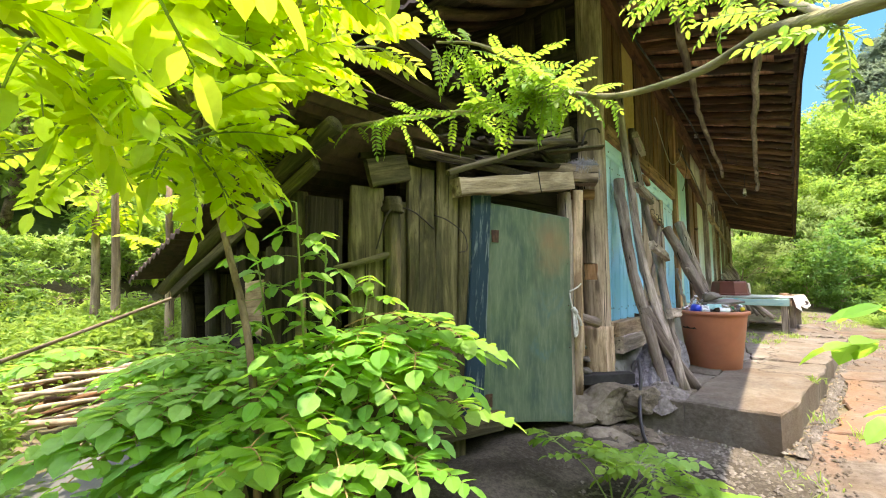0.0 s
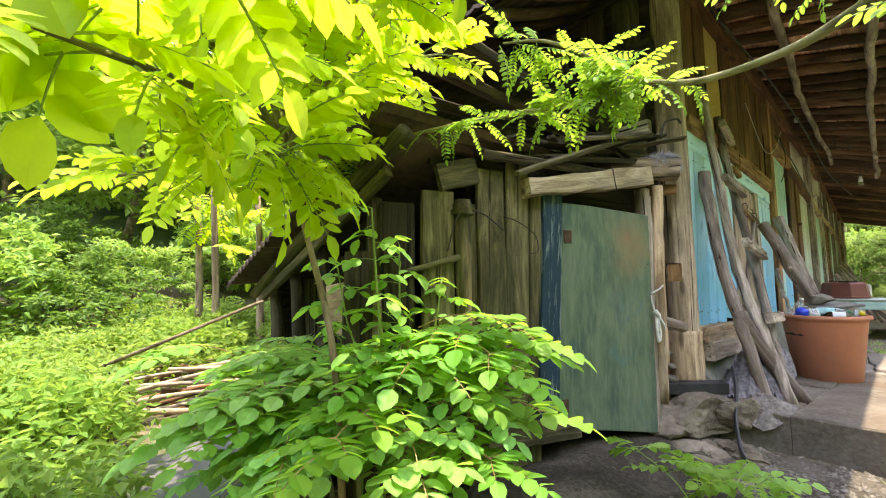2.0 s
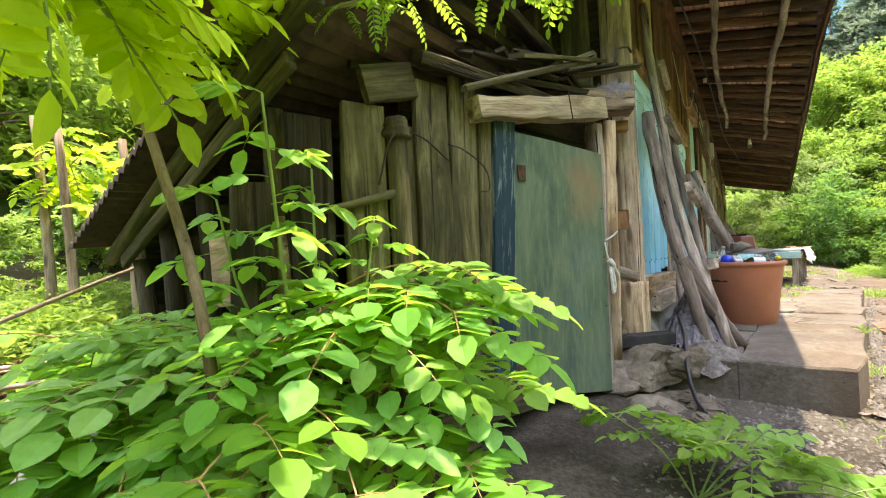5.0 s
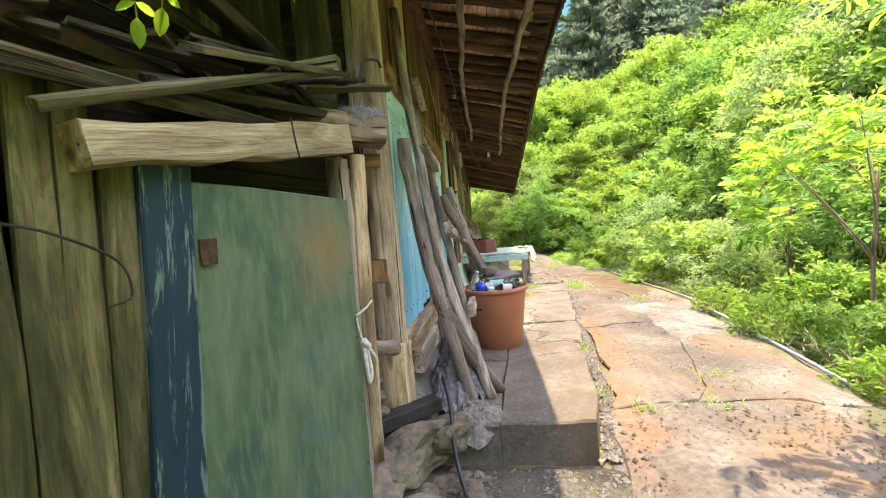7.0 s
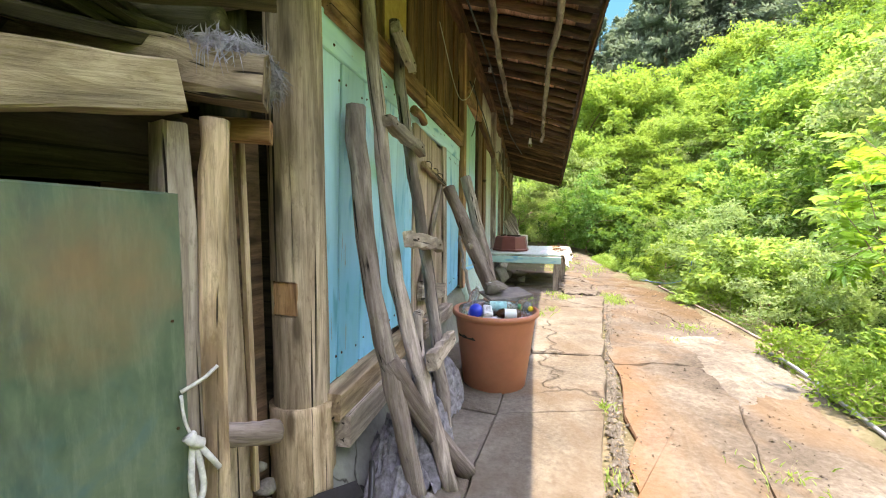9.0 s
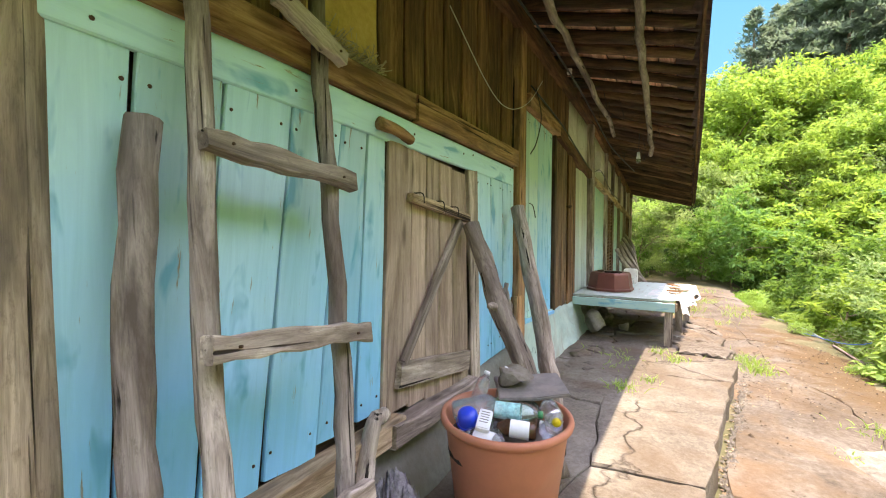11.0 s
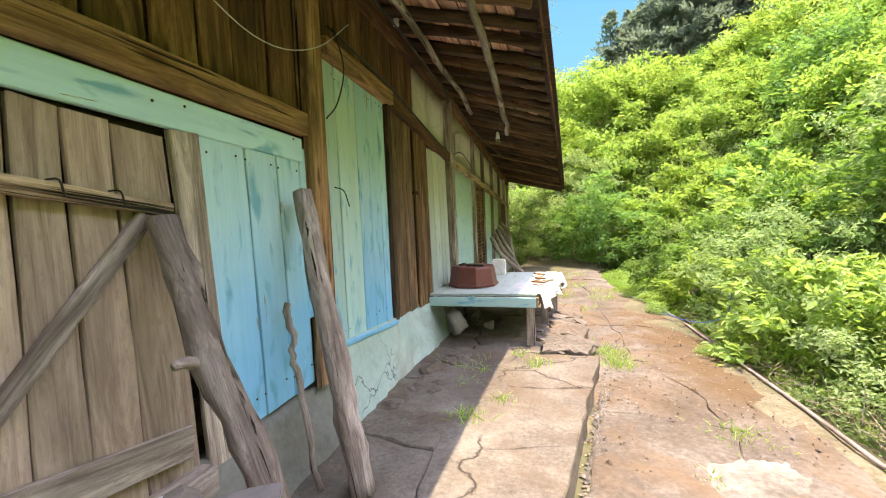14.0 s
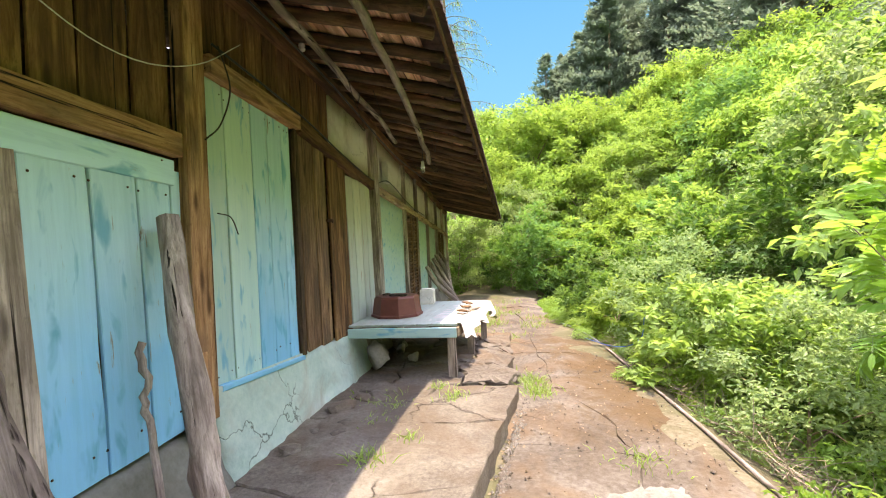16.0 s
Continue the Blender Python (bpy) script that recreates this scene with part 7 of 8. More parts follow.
for k in range(22):
    a = VR.uniform(0, 2 * math.pi)
    p = Vector((-2.8 + VR.gauss(0, 0.3), 1.1 + VR.gauss(0, 0.15), VR.uniform(0.82, 1.02)))
    if k % 4 == 0:
        log("stem", [(p.x + VR.gauss(0, 0.05), p.y + VR.gauss(0, 0.05), 0.2), tuple(p)], 0.009, 0.006, GREEN_BARK, low_shrub, sides=5, per=3)
    set_frond(low_shrub, BROAD_FROND, p, (math.cos(a), math.sin(a), VR.uniform(0.0, 0.2)), VR.uniform(0.75, 1.0), roll=VR.uniform(-0.15, 0.15))
shoot = thing("young_shoot", "small reddish shoot with a few yellow-green leaves", "weed", (-1.22, 1.2, 0.2))
log("stem", [(-1.22, 1.2, 0.18), (-1.2, 1.2, 0.4), (-1.17, 1.18, 0.56)], 0.006, 0.004, RED_STEM, shoot, sides=6)
for a in (0.3, 1.5, 2.8, 4.0, 5.2):
    set_frond(shoot, ROUND_FROND, (-1.17, 1.18, 0.55), (math.cos(a), math.sin(a), 0.35), 0.8, roll=0.0)

# tall thin weeds and low plants
WEED_FROND = [frond_mesh("leaf", 2, 0.2, 0.12, 0.068, LEAF_SHRUB, STEM, 0.35, 0.45, 0.003) for _ in range(3)]
for (x, y), lean, top in (((-1.6, 1.12), (0.06, -0.1), 1.74), ((-1.72, 1.3), (-0.06, 0.05), 1.62), ((-1.9, 1.2), (-0.1, -0.08), 1.52), ((-1.78, 1.5), (0.05, 0.1), 1.45), ((-2.1, 1.28), (0.04, 0.0), 1.4)):
    weed = thing("tall_weed", "tall thin weed with light green leaves by the shed", "weed", (x, y, 0.25), "tall weeds by the shed")
    head = Vector((x + lean[0], y + lean[1], top))
    log("stem", [(x, y, 0.22), (x, y, 0.95), (x + lean[0] * 0.6, y + lean[1] * 0.6, top * 0.82), tuple(head)], 0.008, 0.004, STEM, weed, sides=6)
    for k in range(11):
        f = 0.5 + 0.5 * k / 10
        a = k * 2.4 + VR.uniform(-0.4, 0.4)
        set_frond(weed, WEED_FROND, Vector((x, y, 0.3)).lerp(head, f), (math.cos(a), math.sin(a), VR.uniform(0.0, 0.45)), VR.uniform(0.55, 0.85))

low = thing("low_sapling", "small low sapling with round light-green leaflets", "sapling", (-0.75, 2.42, 0.2))
for tip in ((-0.5, 2.5, 0.52), (-0.62, 2.62, 0.46), (-0.4, 2.4, 0.46), (-1.05, 2.3, 0.56), (-0.9, 2.45, 0.48), (-0.2, 2.25, 0.44), (-0.02, 2.14, 0.42)):
    log("stem", [(-0.75, 2.42, 0.2), (-0.72 + (tip[0] + 0.75) * 0.5, (2.42 + tip[1]) / 2, 0.42), tip], 0.005, 0.003, STEM, low, sides=5, per=4)
    for k in range(6):
        p = Vector((-0.75, 2.42, 0.35)).lerp(Vector(tip), VR.uniform(0.5, 1))
        set_frond(low, ROUND_FROND, p, (VR.gauss(0.2, 0.8), VR.gauss(0, 0.8), VR.uniform(-0.1, 0.3)), VR.uniform(1.0, 1.45))

# overhanging branch of the roadside tree
limb = thing("overhanging_branch", "long bare grey-green branch with fine pinnate leaves", "branch", (0.6, 1.0, 1.9))
log("limb", [(0.6, 0.95, 1.9), (0.15, 1.21, 1.98), (-0.02, 1.42, 2.08), (-0.09, 1.5, 2.09), (-0.23, 1.6, 2.09), (-0.48, 1.66, 2.11), (-0.7, 1.66, 2.19)], 0.02, 0.01, GREEN_BARK, limb, lump=0.08)
log("twig", [(-0.7, 1.66, 2.19), (-0.84, 1.65, 2.33), (-1.03, 1.59, 2.47), (-1.2, 1.5, 2.5)], 0.013, 0.005, GREEN_BARK, limb, sides=7)
log("twig", [(-0.68, 1.66, 2.185), (-0.93, 1.68, 2.19), (-1.21, 1.62, 2.21), (-1.48, 1.53, 2.22), (-1.76, 1.4, 2.2)], 0.014, 0.008, GREEN_BARK, limb, sides=7)
log("twig", [(0.1, 1.3, 2.0), (0.0, 1.5, 2.2), (-0.15, 1.65, 2.4), (-0.3, 1.75, 2.55)], 0.012, 0.006, GREEN_BARK, limb, sides=7)
for line, n in ((((-0.7, 1.66, 2.19), (-0.84, 1.65, 2.33), (-1.2, 1.5, 2.5)), 74), (((-0.68, 1.66, 2.185), (-0.93, 1.68, 2.19), (-1.21, 1.62, 2.21), (-1.76, 1.4, 2.2)), 70), (((0.1, 1.3, 2.0), (-0.15, 1.65, 2.4), (-0.3, 1.75, 2.55)), 48), (((-0.48, 1.66, 2.11), (-0.7, 1.66, 2.19)), 8)):
    pts = smooth_line(line, 6)
    for k in range(n):
        p = VR.choice(pts)
        set_frond(limb, FINE_FROND, p + rnd_dir() * 0.02, (VR.gauss(-0.2, 0.7), VR.gauss(0, 0.8), VR.gauss(0.05, 0.5)), VR.uniform(0.75, 1.25))

# sapling close to the starting point
near_s = thing("roadside_sapling", "sapling with dull green oval leaves beside the path", "sapling", (0.34, 1.42, 0.2))
log("stem", [(0.34, 1.42, 0.18), (0.28, 1.38, 0.9), (0.16, 1.32, 1.36)], 0.012, 0.005, GREEN_BARK, near_s, sides=6)
for p, d in (((0.18, 1.33, 1.3), (-0.8, 0.2, 0.1)), ((0.17, 1.32, 1.36), (-0.4, 0.7, 0.25)), ((0.2, 1.34, 1.25), (0.5, 0.5, 0.0)), ((0.22, 1.35, 1.18), (-0.5, -0.5, 0.1)), ((0.24, 1.36, 1.1), (0.2, -0.8, 0.0))):
    set_frond(near_s, WEED_FROND, p, d, 0.6)


def leaf_cloud(name, n_clumps, per, radius, squash, size, mat, clump_r, seed):
    """A crown: many small leaves in clumps over an uneven rounded form with gaps."""
    R = random.Random(seed)
    verts, faces = [], []
    off = Vector((R.uniform(0, 50), 0, 0))
    for c in range(n_clumps):
        d = Vector((R.gauss(0, 1), R.gauss(0, 1), R.gauss(0.25, 1))).normalized()
        r = radius * R.uniform(0.35, 1.0) ** 0.6 * (1 + 0.4 * noise.noise(d * 1.9 + off))
        p = Vector((d.x * r, d.y * r, d.z * r * squash))
        for k in range(per):
            q = p + Vector((R.gauss(0, clump_r), R.gauss(0, clump_r), R.gauss(0, clump_r * 0.6)))
            along = (d * 0.5 + Vector((R.gauss(0, 1), R.gauss(0, 1), R.gauss(-0.15, 0.6)))).normalized()
            nrm = (UP + Vector((R.gauss(0, 0.5), R.gauss(0, 0.5), R.gauss(0, 0.3)))).normalized()
            side = along.cross(nrm).normalized()
            s = size * R.uniform(0.6, 1.3)
            i = len(verts)
            lift = side.cross(along) * (0.1 * s)
            verts += [tuple(q), tuple(q + along * (0.5 * s) + side * (0.24 * s) + lift), tuple(q + along * s - lift), tuple(q + along * (0.5 * s) - side * (0.24 * s) + lift)]
            faces += [(i, i + 1, i + 2), (i, i + 2, i + 3)]
    return raw_mesh(name, verts, faces, mat)


def bush(name, label, category, crown_mesh, height, radius, trunk_r, mat, lean=0.0, limbs=5, seed=0):
    """A plant with a tapered stem, limbs and one crown, at the origin."""
    R = random.Random(seed)
    ob = thing(name, label, category)
    verts, faces = [], []
    top = Vector((lean, 0, height))
    tube(verts, faces, smooth_line([(0, 0, -0.3), (lean * 0.3, 0.05, height * 0.5), top], 4), trunk_r, trunk_r * 0.4, 7)
    for k in range(limbs):
        a = Vector((lean * 0.4, 0, height * R.uniform(0.3, 0.8)))
        d = Vector((R.gauss(0, 1), R.gauss(0, 1), R.uniform(0.2, 0.9))).normalized()
        b = a + d * radius * R.uniform(0.6, 0.95)
        tube(verts, faces, smooth_line([a, a.lerp(b, 0.5) + Vector((0, 0, 0.1)), b], 3), trunk_r * 0.4, trunk_r * 0.12, 5)
    attach(new("trunk", raw_mesh("trunk", [tuple(v) for v in verts], faces, mat, True)), ob)
    attach(new("crown", crown_mesh), ob, Matrix.Translation(top))
    return ob


PROTO = {
    "wood": bush("shrub", "dense bright green leafy shrub on the bank", "shrub", leaf_cloud("crown", 84, 62, 1.4, 1.0, 0.14, LEAF_WOOD, 0.105, 1), 1.3, 1.2, 0.04, BARK, 0.1, 6, 1),
    "olive": bush("shrub", "feathery olive-green shrub on the bank", "shrub", leaf_cloud("crown", 84, 80, 1.4, 0.95, 0.085, LEAF_OLIVE, 0.105, 2), 1.3, 1.25, 0.035, BARK, -0.1, 6, 2),
    "deep": bush("shrub", "deep green leafy shrub on the slope", "shrub", leaf_cloud("crown", 84, 56, 1.4, 1.0, 0.14, LEAF_DEEP, 0.105, 3), 1.35, 1.2, 0.04, BARK, 0.0, 6, 3),
    "low": bush("undergrowth_plant", "low bright green undergrowth plant", "plant", leaf_cloud("crown", 75, 17, 0.47, 0.6, 0.075, LEAF_WOOD, 0.08, 4), 0.3, 0.4, 0.012, GREEN_BARK, 0.0, 4, 4),
    "tree": bush("broadleaf_tree", "broadleaf tree with a full light green crown", "tree", leaf_cloud("crown", 150, 70, 2.7, 1.0, 0.21, LEAF_WOOD, 0.22, 5), 3.4, 2.4, 0.11, BARK, 0.2, 8, 5),
    "dark": bush("woodland_tree", "shaded deep green woodland tree", "tree", leaf_cloud("crown", 115, 56, 2.7, 1.05, 0.24, LEAF_DEEP, 0.34, 6), 3.8, 2.4, 0.13, BARK, -0.2, 8, 6),
}


def conifer():
    ob = thing("pine_tree", "tall dark green pine on the mountain slope", "tree")
    verts, faces = [], []
    tube(verts, faces, [Vector((0, 0, -1)), Vector((0.1, 0, 5)), Vector((0, 0, 11))], 0.22, 0.04, 6)
    attach(new("trunk", raw_mesh("trunk", [tuple(v) for v in verts], faces, BARK)), ob)
    R = random.Random(9)
    verts, faces = [], []
    for k in range(190):
        h = R.uniform(1.5, 11.2)
        reach = (11.8 - h) * 0.55 * R.uniform(0.55, 1.1)
        a = R.uniform(0, 2 * math.pi)
        d = Vector((math.cos(a), math.sin(a), -0.12))
        for j in range(26):
            f = R.uniform(0.2, 1)
            p = Vector((0, 0, h)) + d * (reach * f) + Vector((R.gauss(0, 0.12), R.gauss(0, 0.12), R.gauss(0, 0.09)))
            t = (d * 0.6 + Vector((R.gauss(0, 0.6), R.gauss(0, 0.6), R.uniform(-0.1, 0.8)))).normalized() * R.uniform(0.25, 0.5)
            s = t.cross(UP).normalized() * 0.10
            i = len(verts)
            verts += [tuple(p - s), tuple(p + s), tuple(p + t)]
            faces.append((i, i + 1, i + 2))
    attach(new("crown", raw_mesh("crown", verts, faces, HAZY_NEEDLE)), ob)
    return ob


PROTO["pine"] = conifer()
USED = set()


def plant(kind, x, y, size, sink=0.0, group=""):
    z = ground_z(x, y) - sink
    turn = Matrix.Rotation(VR.uniform(0, 6.28), 4, "Z") @ Matrix.Rotation(VR.gauss(0, 0.08), 4, "X")
    m = Matrix.Translation((x, y, z)) @ turn @ Matrix.Diagonal((size * VR.uniform(0.9, 1.1), size * VR.uniform(0.9, 1.1), size * VR.uniform(0.85, 1.15), 1))
    if kind not in USED:
        USED.add(kind)
        ob = PROTO[kind]
        ob.matrix_basis = m
    else:
        ob = copy_thing(PROTO[kind], Matrix.Identity(4))
        ob.matrix_basis = m
    if group:
        tagged(ob, group=group)


# bank and hillside beyond the path
y = -2.0
while y < 30:
    e = float(path_edge(y))
    for off, lo, hi, kinds in ((0.05, 0.3, 0.5, ("low",)), (0.3, 0.35, 0.7, ("low",)), (0.55, 0.7, 1.2, ("low",)), (1.1, 0.9, 1.5, ("low", "low", "wood")), (1.9, 0.35, 0.8, ("wood", "deep", "olive", "deep")), (3.1, 0.6, 1.25, ("olive", "deep", "wood")), (4.6, 0.7, 1.6, ("wood", "olive", "deep", "olive"))):
        if (y > 22 and off < 2) or (off < 0.5 and 4 < y < 9.5) or VR.random() < (0.12 if off < 1.5 else 0.27):
            continue
        k = VR.choice(kinds)
        s = VR.uniform(lo, hi)
        if k == "wood" and off < 1.5:
            s = VR.uniform(0.3, 0.45)
        plant(k, e + off + VR.uniform(-0.4, 0.4), y + VR.uniform(-0.5, 0.5), s, 0.05, "bushes on the bank")
    y += 1.1
# taller bushes that lean over the path's far half
for x, y, size, k in ((4.1, 10.1, 0.8, "olive"), (4.15, 11.5, 0.95, "wood"), (4.25, 13.0, 1.0, "olive"), (3.95, 14.6, 0.95, "wood"), (3.8, 16.4, 1.1, "deep")):
    plant(k, x, y, size, 0.05, "bushes on the bank")
for row, (x0, step, lo, hi, kinds) in enumerate(((7.8, 2.5, 0.7, 1.8, ("olive", "wood", "deep")), (10.2, 2.7, 1.0, 2.2, ("wood", "olive", "deep", "olive")), (13, 3.0, 0.7, 1.25, ("tree", "tree", "dark")), (16.5, 3.4, 0.8, 1.3, ("tree", "dark")), (20.5, 4.0, 0.9, 1.3, ("tree", "dark", "dark")))):
    y = 0.55 * x0 - 5
    while y < 44:
        plant(VR.choice(kinds), x0 + VR.uniform(-1.1, 1.1), y + VR.uniform(-1, 1), VR.uniform(lo, hi), 0.2, "bushes on the hillside")
        y += step
for y0, x_from, x_to, step, kinds, lo, hi in ((24.5, -2, 8, 1.5, ("wood", "olive", "deep"), 1.0, 1.5), (27, -4, 9, 1.8, ("wood", "wood", "olive"), 1.2, 1.7), (30.5, -7, 12, 2.6, ("tree", "tree"), 0.7, 1.0), (36, -10, 14, 3.2, ("tree", "dark"), 0.8, 1.1), (43, -12, 20, 4, ("dark", "tree"), 0.9, 1.2)):
    x = x_from
    while x < x_to:
        plant(VR.choice(kinds), x + VR.uniform(-0.6, 0.6), y0 + VR.uniform(-0.8, 0.8), VR.uniform(lo, hi), 0.2, "bushes at the path's end")
        x += step
pines = 0
while pines < 190:
    x, y = VR.uniform(20, 75), VR.uniform(10, 110)
    if x - 0.9 < 1.05 * (y - 5) and math.atan2(x - 0.9, y - 5.2) > radians(11):
        plant("pine", x, y, VR.uniform(0.9, 1.5), 0.3, "pines on the mountain")
        pines += 1
for k in range(70):
    a, d = VR.uniform(6.5, 17), VR.uniform(48, 85)
    plant("pine", 0.9 + d * math.sin(radians(a)), 5.2 + d * math.cos(radians(a)), VR.uniform(0.7, 0.95) + 0.06 * (a - 6.5), 0.3, "pines on the mountain")
for x, y, size in ((3.4, 36, 1.55), (1.6, 40, 1.1), (5.6, 39, 1.35), (7.6, 37, 1.2)):
    plant("tree", x, y, size, 0.2, "bushes at the path's end")


def larch(x, y, height):
    """A thin larch: drooping limbs hung with sparse sprays of needles."""
    z = ground_z(x, y)
    ob = thing("larch_tree", "tall thin larch with sparse drooping light green sprays", "tree", (x, y, z))
    log("trunk", [(x, y, z - 0.2), (x + 0.1, y, z + height * 0.5), (x, y, z + height)], 0.16, 0.03, BARK, ob, sides=8, lump=0.08)
    tv, tf, nv, nf = [], [], [], []
    for k in range(64):
        h = VR.uniform(0.25, 0.97)
        a = VR.uniform(0, 2 * math.pi)
        reach = (1.15 - h) * 4.6 * VR.uniform(0.6, 1.05)
        p0 = Vector((x, y, z + height * h))
        out = Vector((math.cos(a), math.sin(a), 0))
        line = [p0 + out * (reach * f) + Vector((0, 0, 0.25 * reach * f - 0.45 * reach * f * f)) for f in (0, 0.33, 0.66, 1.0)]
        tube(tv, tf, line, 0.022, 0.006, 4)
        for j in range(26):
            f = VR.uniform(0.2, 1.0)
            p = line[0] + out * (reach * f) + Vector((0, 0, 0.25 * reach * f - 0.45 * reach * f * f))
            d = (Vector((VR.gauss(0, 0.35), VR.gauss(0, 0.35), -1)) + out * 0.35).normalized() * VR.uniform(0.25, 0.75)
            tube(tv, tf, [p, p + d], 0.004, 0.002, 3)
            for q in range(9):
                c = p + d * VR.random()
                t = rnd_dir() * VR.uniform(0.04, 0.08)
                sd = t.cross(UP).normalized() * 0.012
                i = len(nv)
                nv += [tuple(c - sd), tuple(c + sd), tuple(c + t)]
                nf.append((i, i + 1, i + 2))
    attach(new("limbs", raw_mesh("limbs", [tuple(v) for v in tv], tf, BARK)), ob)
    attach(new("needles", raw_mesh("needles", nv, nf, LARCH)), ob)


larch(-1.5, 27.5, 19)

# sunlit lance-leaved saplings at the bank, and a tree over the path's start
LANCE_FROND = [frond_mesh("leaf", 5, 0.26, 0.14, 0.04, LEAF_FINE, STEM, 0.35, 0.25, 0.003) for _ in range(3)]


def lance_tree(x, y, h, tips, n, size):
    z = ground_z(x, y)
    t = thing("lance_leaved_sapling", "sapling with bright narrow drooping leaves", "sapling", (x, y, z), "saplings by the path")
    log("trunk", [(x, y, z - 0.1), (x - 0.05, y + 0.05, z + h * 0.5), (x, y, z + h)], 0.035, 0.015, BARK, t, sides=7)
    for dx, dy, dz in tips:
        a, b = Vector((x, y, z + h * VR.uniform(0.5, 0.9))), Vector((x + dx, y + dy, z + h + dz))
        log("bough", [a, a.lerp(b, 0.5) + Vector((0, 0, 0.12)), b], 0.012, 0.004, BARK, t, sides=5, per=3)
        for k in range(n):
            p = a.lerp(b, VR.uniform(0.45, 1.0)) + rnd_dir() * 0.05
            set_frond(t, LANCE_FROND, p, ((b - a).normalized() + rnd_dir(0.6)), size * VR.uniform(0.8, 1.2))


lance_tree(4.5, 8.9, 2.9, ((-0.7, 0.3, 0.2), (-0.5, -0.5, -0.3), (0.3, 0.5, 0.5), (-0.2, 0.6, -0.2), (-0.8, 0.0, -0.7), (0.2, -0.4, 0.6), (-0.4, 0.4, 0.7)), 16, 1.0)
lance_tree(3.9, 6.6, 2.9, ((-0.9, 0.3, 0.9), (-0.6, -0.5, 0.7), (-1.1, 0.6, 0.6), (0.2, 0.6, 1.0), (-0.7, 0.9, 0.4), (0.3, -0.4, 0.6)), 15, 0.9)
lance_tree(3.0, 3.4, 3.2, ((-1.0, 0.6, 0.7), (-1.3, 0.2, 0.6), (-0.7, 1.1, 0.5), (-0.5, -0.5, 0.9), (-1.6, 0.9, 0.8)), 15, 0.9)

# undergrowth and wood to the left
for k in range(130):
    x, y = VR.uniform(-8.5, -1.9), VR.uniform(-2.6, 1.1)
    if -5.3 < x < -2.1 and 0.1 < y < 1.9:
        continue
    if math.hypot(x + 0.1, y) < 1.6:
        continue
    plant("low", x, y, VR.uniform(0.6, 1.1), 0.03, "undergrowth")
for k in range(60):
    plant("low", VR.uniform(-9, -5.0), VR.uniform(1.0, 4.5), VR.uniform(0.8, 1.3), 0.03, "undergrowth")
for k in range(26):
    plant(VR.choice(("wood", "wood", "deep")), VR.uniform(-13, -8), VR.uniform(-5, 7), VR.uniform(0.5, 0.9), 0.1, "bushes on the left bank")
for k in range(30):
    plant(VR.choice(("dark", "dark", "dark", "tree")), VR.uniform(-24, -13), VR.uniform(-12, 16), VR.uniform(0.8, 1.3), 0.2, "trees on the left slope")
for k in range(14):
    plant("dark", VR.uniform(-12, 10), VR.uniform(-16, -8), VR.uniform(0.8, 1.2), 0.2, "trees behind the start")
for x, y, h in ((-6.8, 1.67, 3.0), (-5.65, 2.1, 2.6), (-6.3, 1.75, 2.8)):
    t = thing("slender_tree", "thin bare-stemmed young tree in the undergrowth", "tree", (x, y, 0.3), "slender trees")
    log("trunk", [(x, y, 0.2), (x - 0.05, y, h * 0.5), (x + 0.08, y - 0.1, h)], 0.06, 0.035, BARK, t)
    for k in range(12):
        d = rnd_dir(0.5)
        set_frond(t, SUN_FROND, (x, y, h - VR.uniform(0, 0.9)), d, 1.5)

# grass tufts in the cracks
GV, GF = [], []


def tuft(x, y, z, n, h, spread, verts=GV, faces=GF):
    for k in range(n):
        p = Vector((x + VR.gauss(0, spread), y + VR.gauss(0, spread), z - 0.01))
        d = Vector((VR.gauss(0, 0.45), VR.gauss(0, 0.45), 1)).normalized()
        s = d.cross(rnd_dir()).normalized() * VR.uniform(0.003, 0.006)
        hh = h * VR.uniform(0.5, 1.1)
        mid = p + d * hh * 0.55
        tip = p + d * hh + Vector((d.x, d.y, -0.3)) * hh * 0.5
        i = len(verts)
        verts += [tuple(p - s), tuple(p + s), tuple(mid + s), tuple(mid - s), tuple(tip)]
        faces += [(i, i + 1, i + 2, i + 3), (i + 3, i + 2, i + 4)]


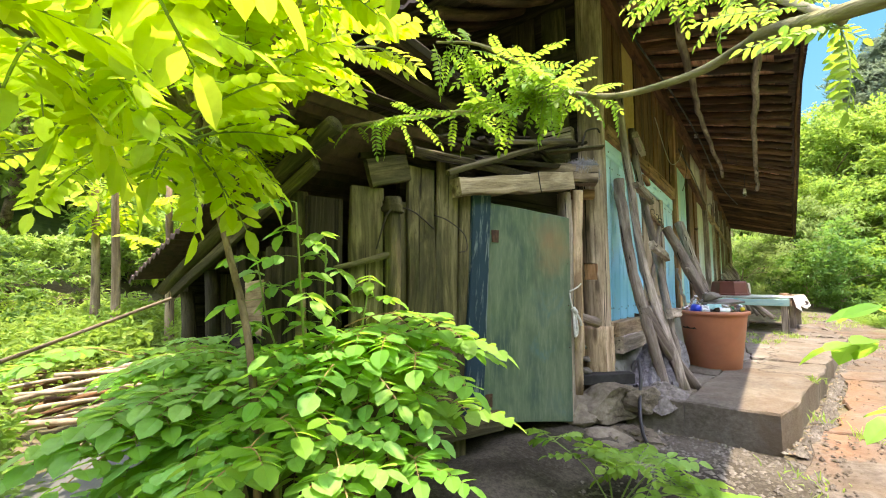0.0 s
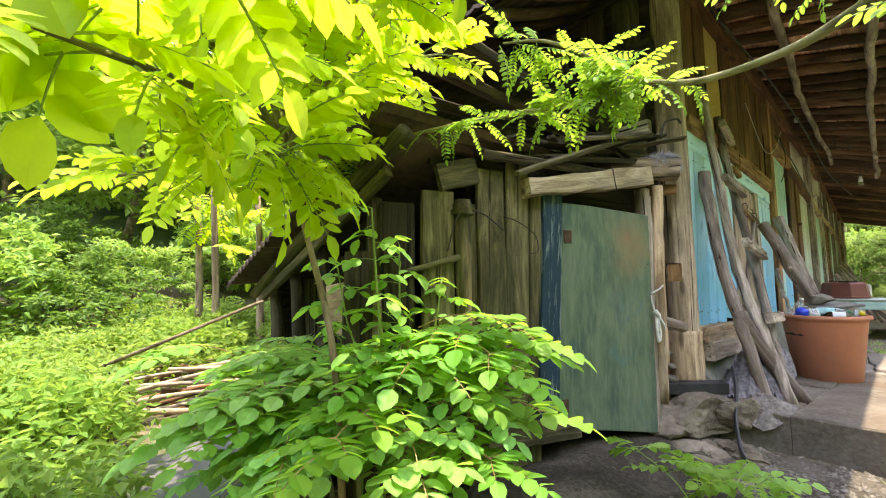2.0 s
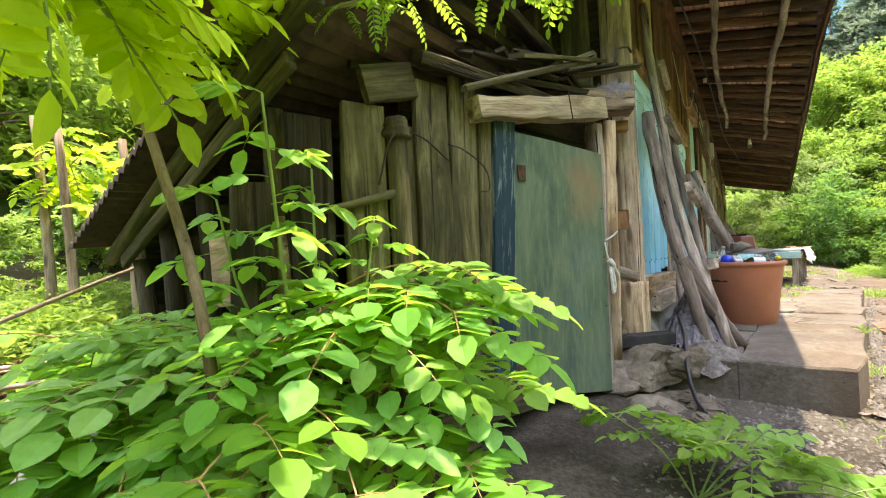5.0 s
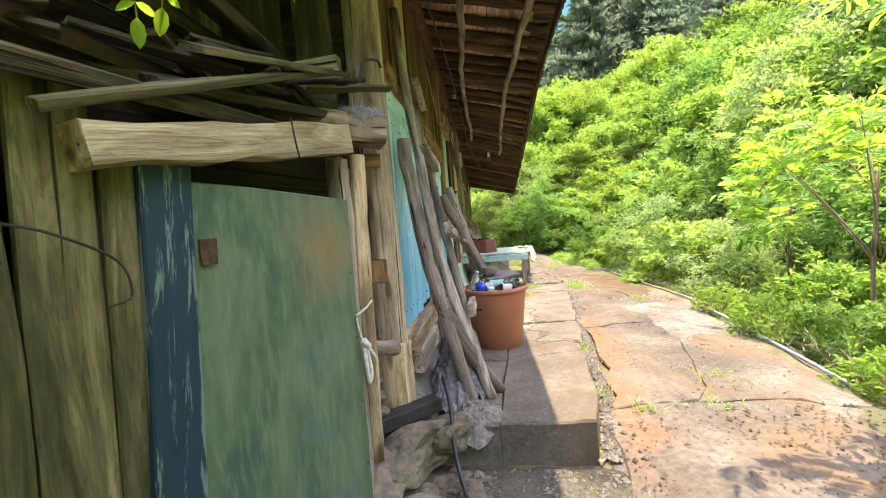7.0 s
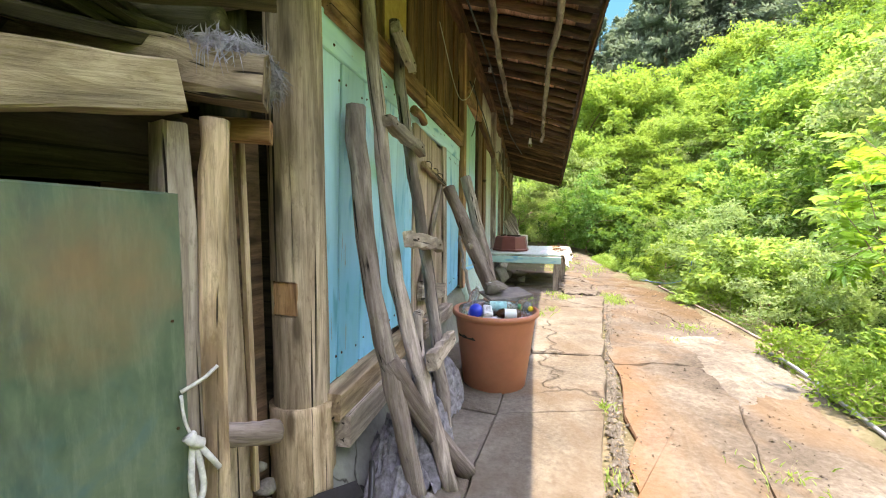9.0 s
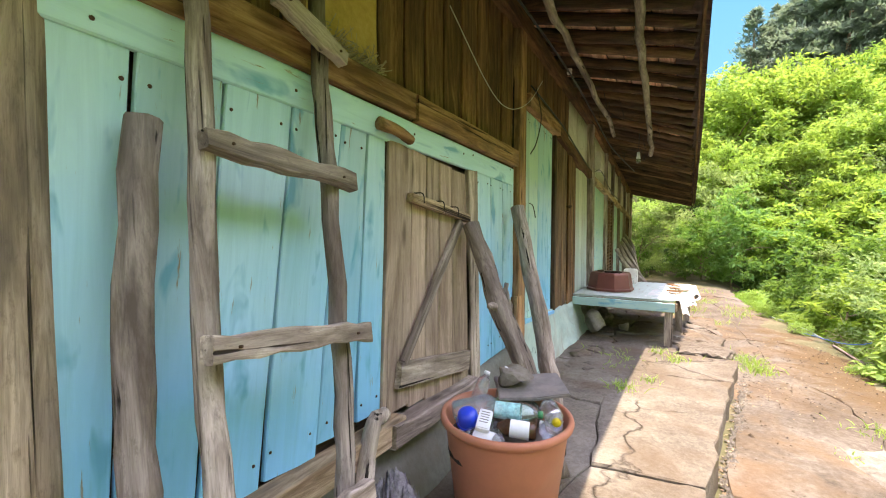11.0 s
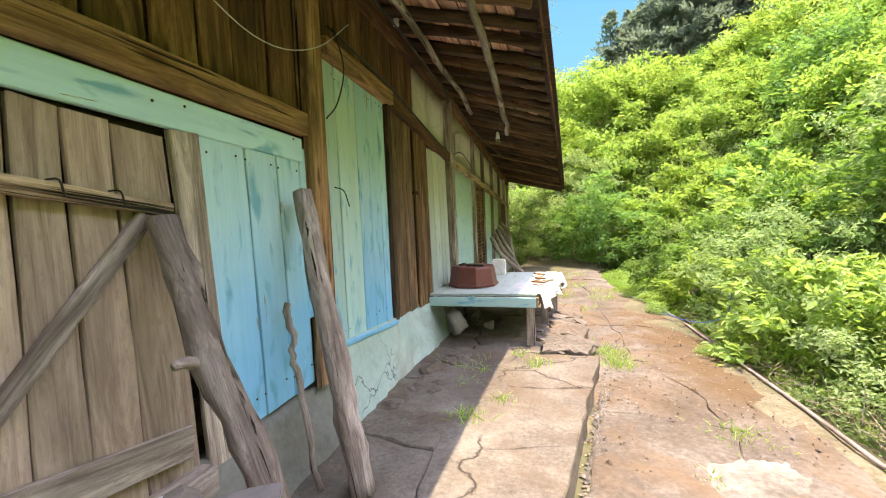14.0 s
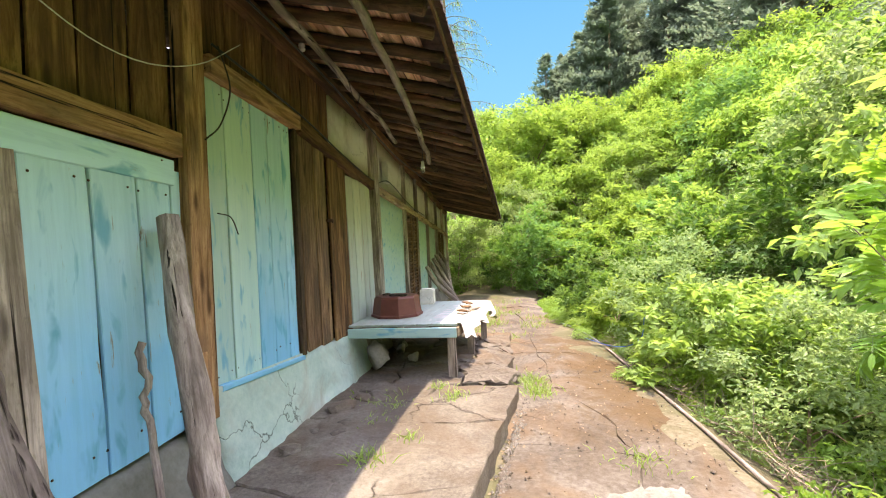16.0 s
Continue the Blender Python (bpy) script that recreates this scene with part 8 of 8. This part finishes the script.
for x, y, n, h, s in ((-0.2, 8.5, 60, 0.16, 0.07), (0.05, 8.95, 30, 0.12, 0.06), (-0.35, 9.3, 40, 0.12, 0.1), (0.35, 10.2, 30, 0.1, 0.1), (-0.55, 9.9, 60, 0.14, 0.14), (-0.3, 9.7, 50, 0.12, 0.1), (0.5, 11.0, 60, 0.16, 0.1), (0.55, 11.6, 60, 0.18, 0.1), (1.3, 10.7, 110, 0.22, 0.11), (1.25, 11.2, 80, 0.2, 0.1), (0.7, 12.4, 60, 0.18, 0.12), (0.75, 13.2, 60, 0.18, 0.12), (2.0, 9.0, 60, 0.12, 0.14), (1.6, 8.3, 20, 0.1, 0.08), (0.25, 4.95, 24, 0.12, 0.05), (0.5, 4.55, 24, 0.12, 0.05), (1.35, 5.2, 50, 0.1, 0.14), (1.1, 4.7, 30, 0.1, 0.1), (0.1, 3.3, 40, 0.1, 0.12), (-0.3, 2.5, 30, 0.1, 0.1), (-1.4, 2.2, 30, 0.12, 0.05), (0.28, 5.5, 20, 0.1, 0.04), (0.3, 10.0, 30, 0.14, 0.06), (0.1, 10.4, 30, 0.14, 0.06)):
    tuft(x, y, (shelf_top(x, y) if x < shelf_edge(y) and 3.9 < y < 10.6 else path_top(x, y) if x > shelf_edge(y) else ground_z(x, y)), n, h, s)
for k in range(16):
    y = VR.uniform(14, 22)
    x = VR.uniform(0.0, 1.8)
    tuft(x, y, path_top(x, y), 60, 0.2, 0.2)

tagged(new("grass", raw_mesh("grass", GV, GF, GRASS)), "small fresh green grass tufts in the cracks", "grass", kind="stuff")

# dead twigs and leaves on the bank and the ground
verts, faces = [], []
for k in range(2200):
    y = VR.uniform(4, 14)
    x = float(path_edge(y)) + VR.uniform(0.2, 1.5)
    p = Vector((x, y, ground_z(x, y) + VR.uniform(0.0, 0.25)))
    d = rnd_dir(0.7) * VR.uniform(0.15, 0.5)
    tube(verts, faces, [p, p + d * 0.5 + rnd_dir() * 0.03, p + d], 0.004, 0.002, 3)
tagged(new("dry_brush", raw_mesh("dry_brush", [tuple(v) for v in verts], faces, DRY)), "tangle of dry grey-brown twigs on the bank", "brush", kind="stuff")
verts, faces = [], []
for k in range(5200):
    if k % 4 == 0:
        y = VR.uniform(3.9, 10.6)
        x, z = shelf_edge(y) + 0.08 + VR.gauss(0, 0.04), 0.19 - 0.013 * (y - 2) + 0.03
    elif k % 4 == 1:
        y = VR.uniform(9, 22)
        x = VR.uniform(0.9, float(path_edge(y)))
        z = path_top(x, y) + 0.012
    else:
        x, y = VR.uniform(-9, -1.8), VR.uniform(-3, 4)
        z = ground_z(x, y) + 0.02
    d = rnd_dir(0.25)
    nrm = (UP + rnd_dir() * 0.5).normalized()
    s = d.cross(nrm).normalized()
    L = VR.uniform(0.015, 0.035) if k % 4 < 2 else VR.uniform(0.03, 0.07)
    p = Vector((x, y, z))
    i = len(verts)
    verts += [tuple(p), tuple(p + d * L * 0.5 + s * L * 0.3), tuple(p + d * L), tuple(p + d * L * 0.5 - s * L * 0.3)]
    faces += [(i, i + 1, i + 2), (i, i + 2, i + 3)]
tagged(new("dead_leaves", raw_mesh("dead_leaves", verts, faces, DEAD_LEAF)), "scattered brown dead leaves on the ground", "leaves", kind="stuff")
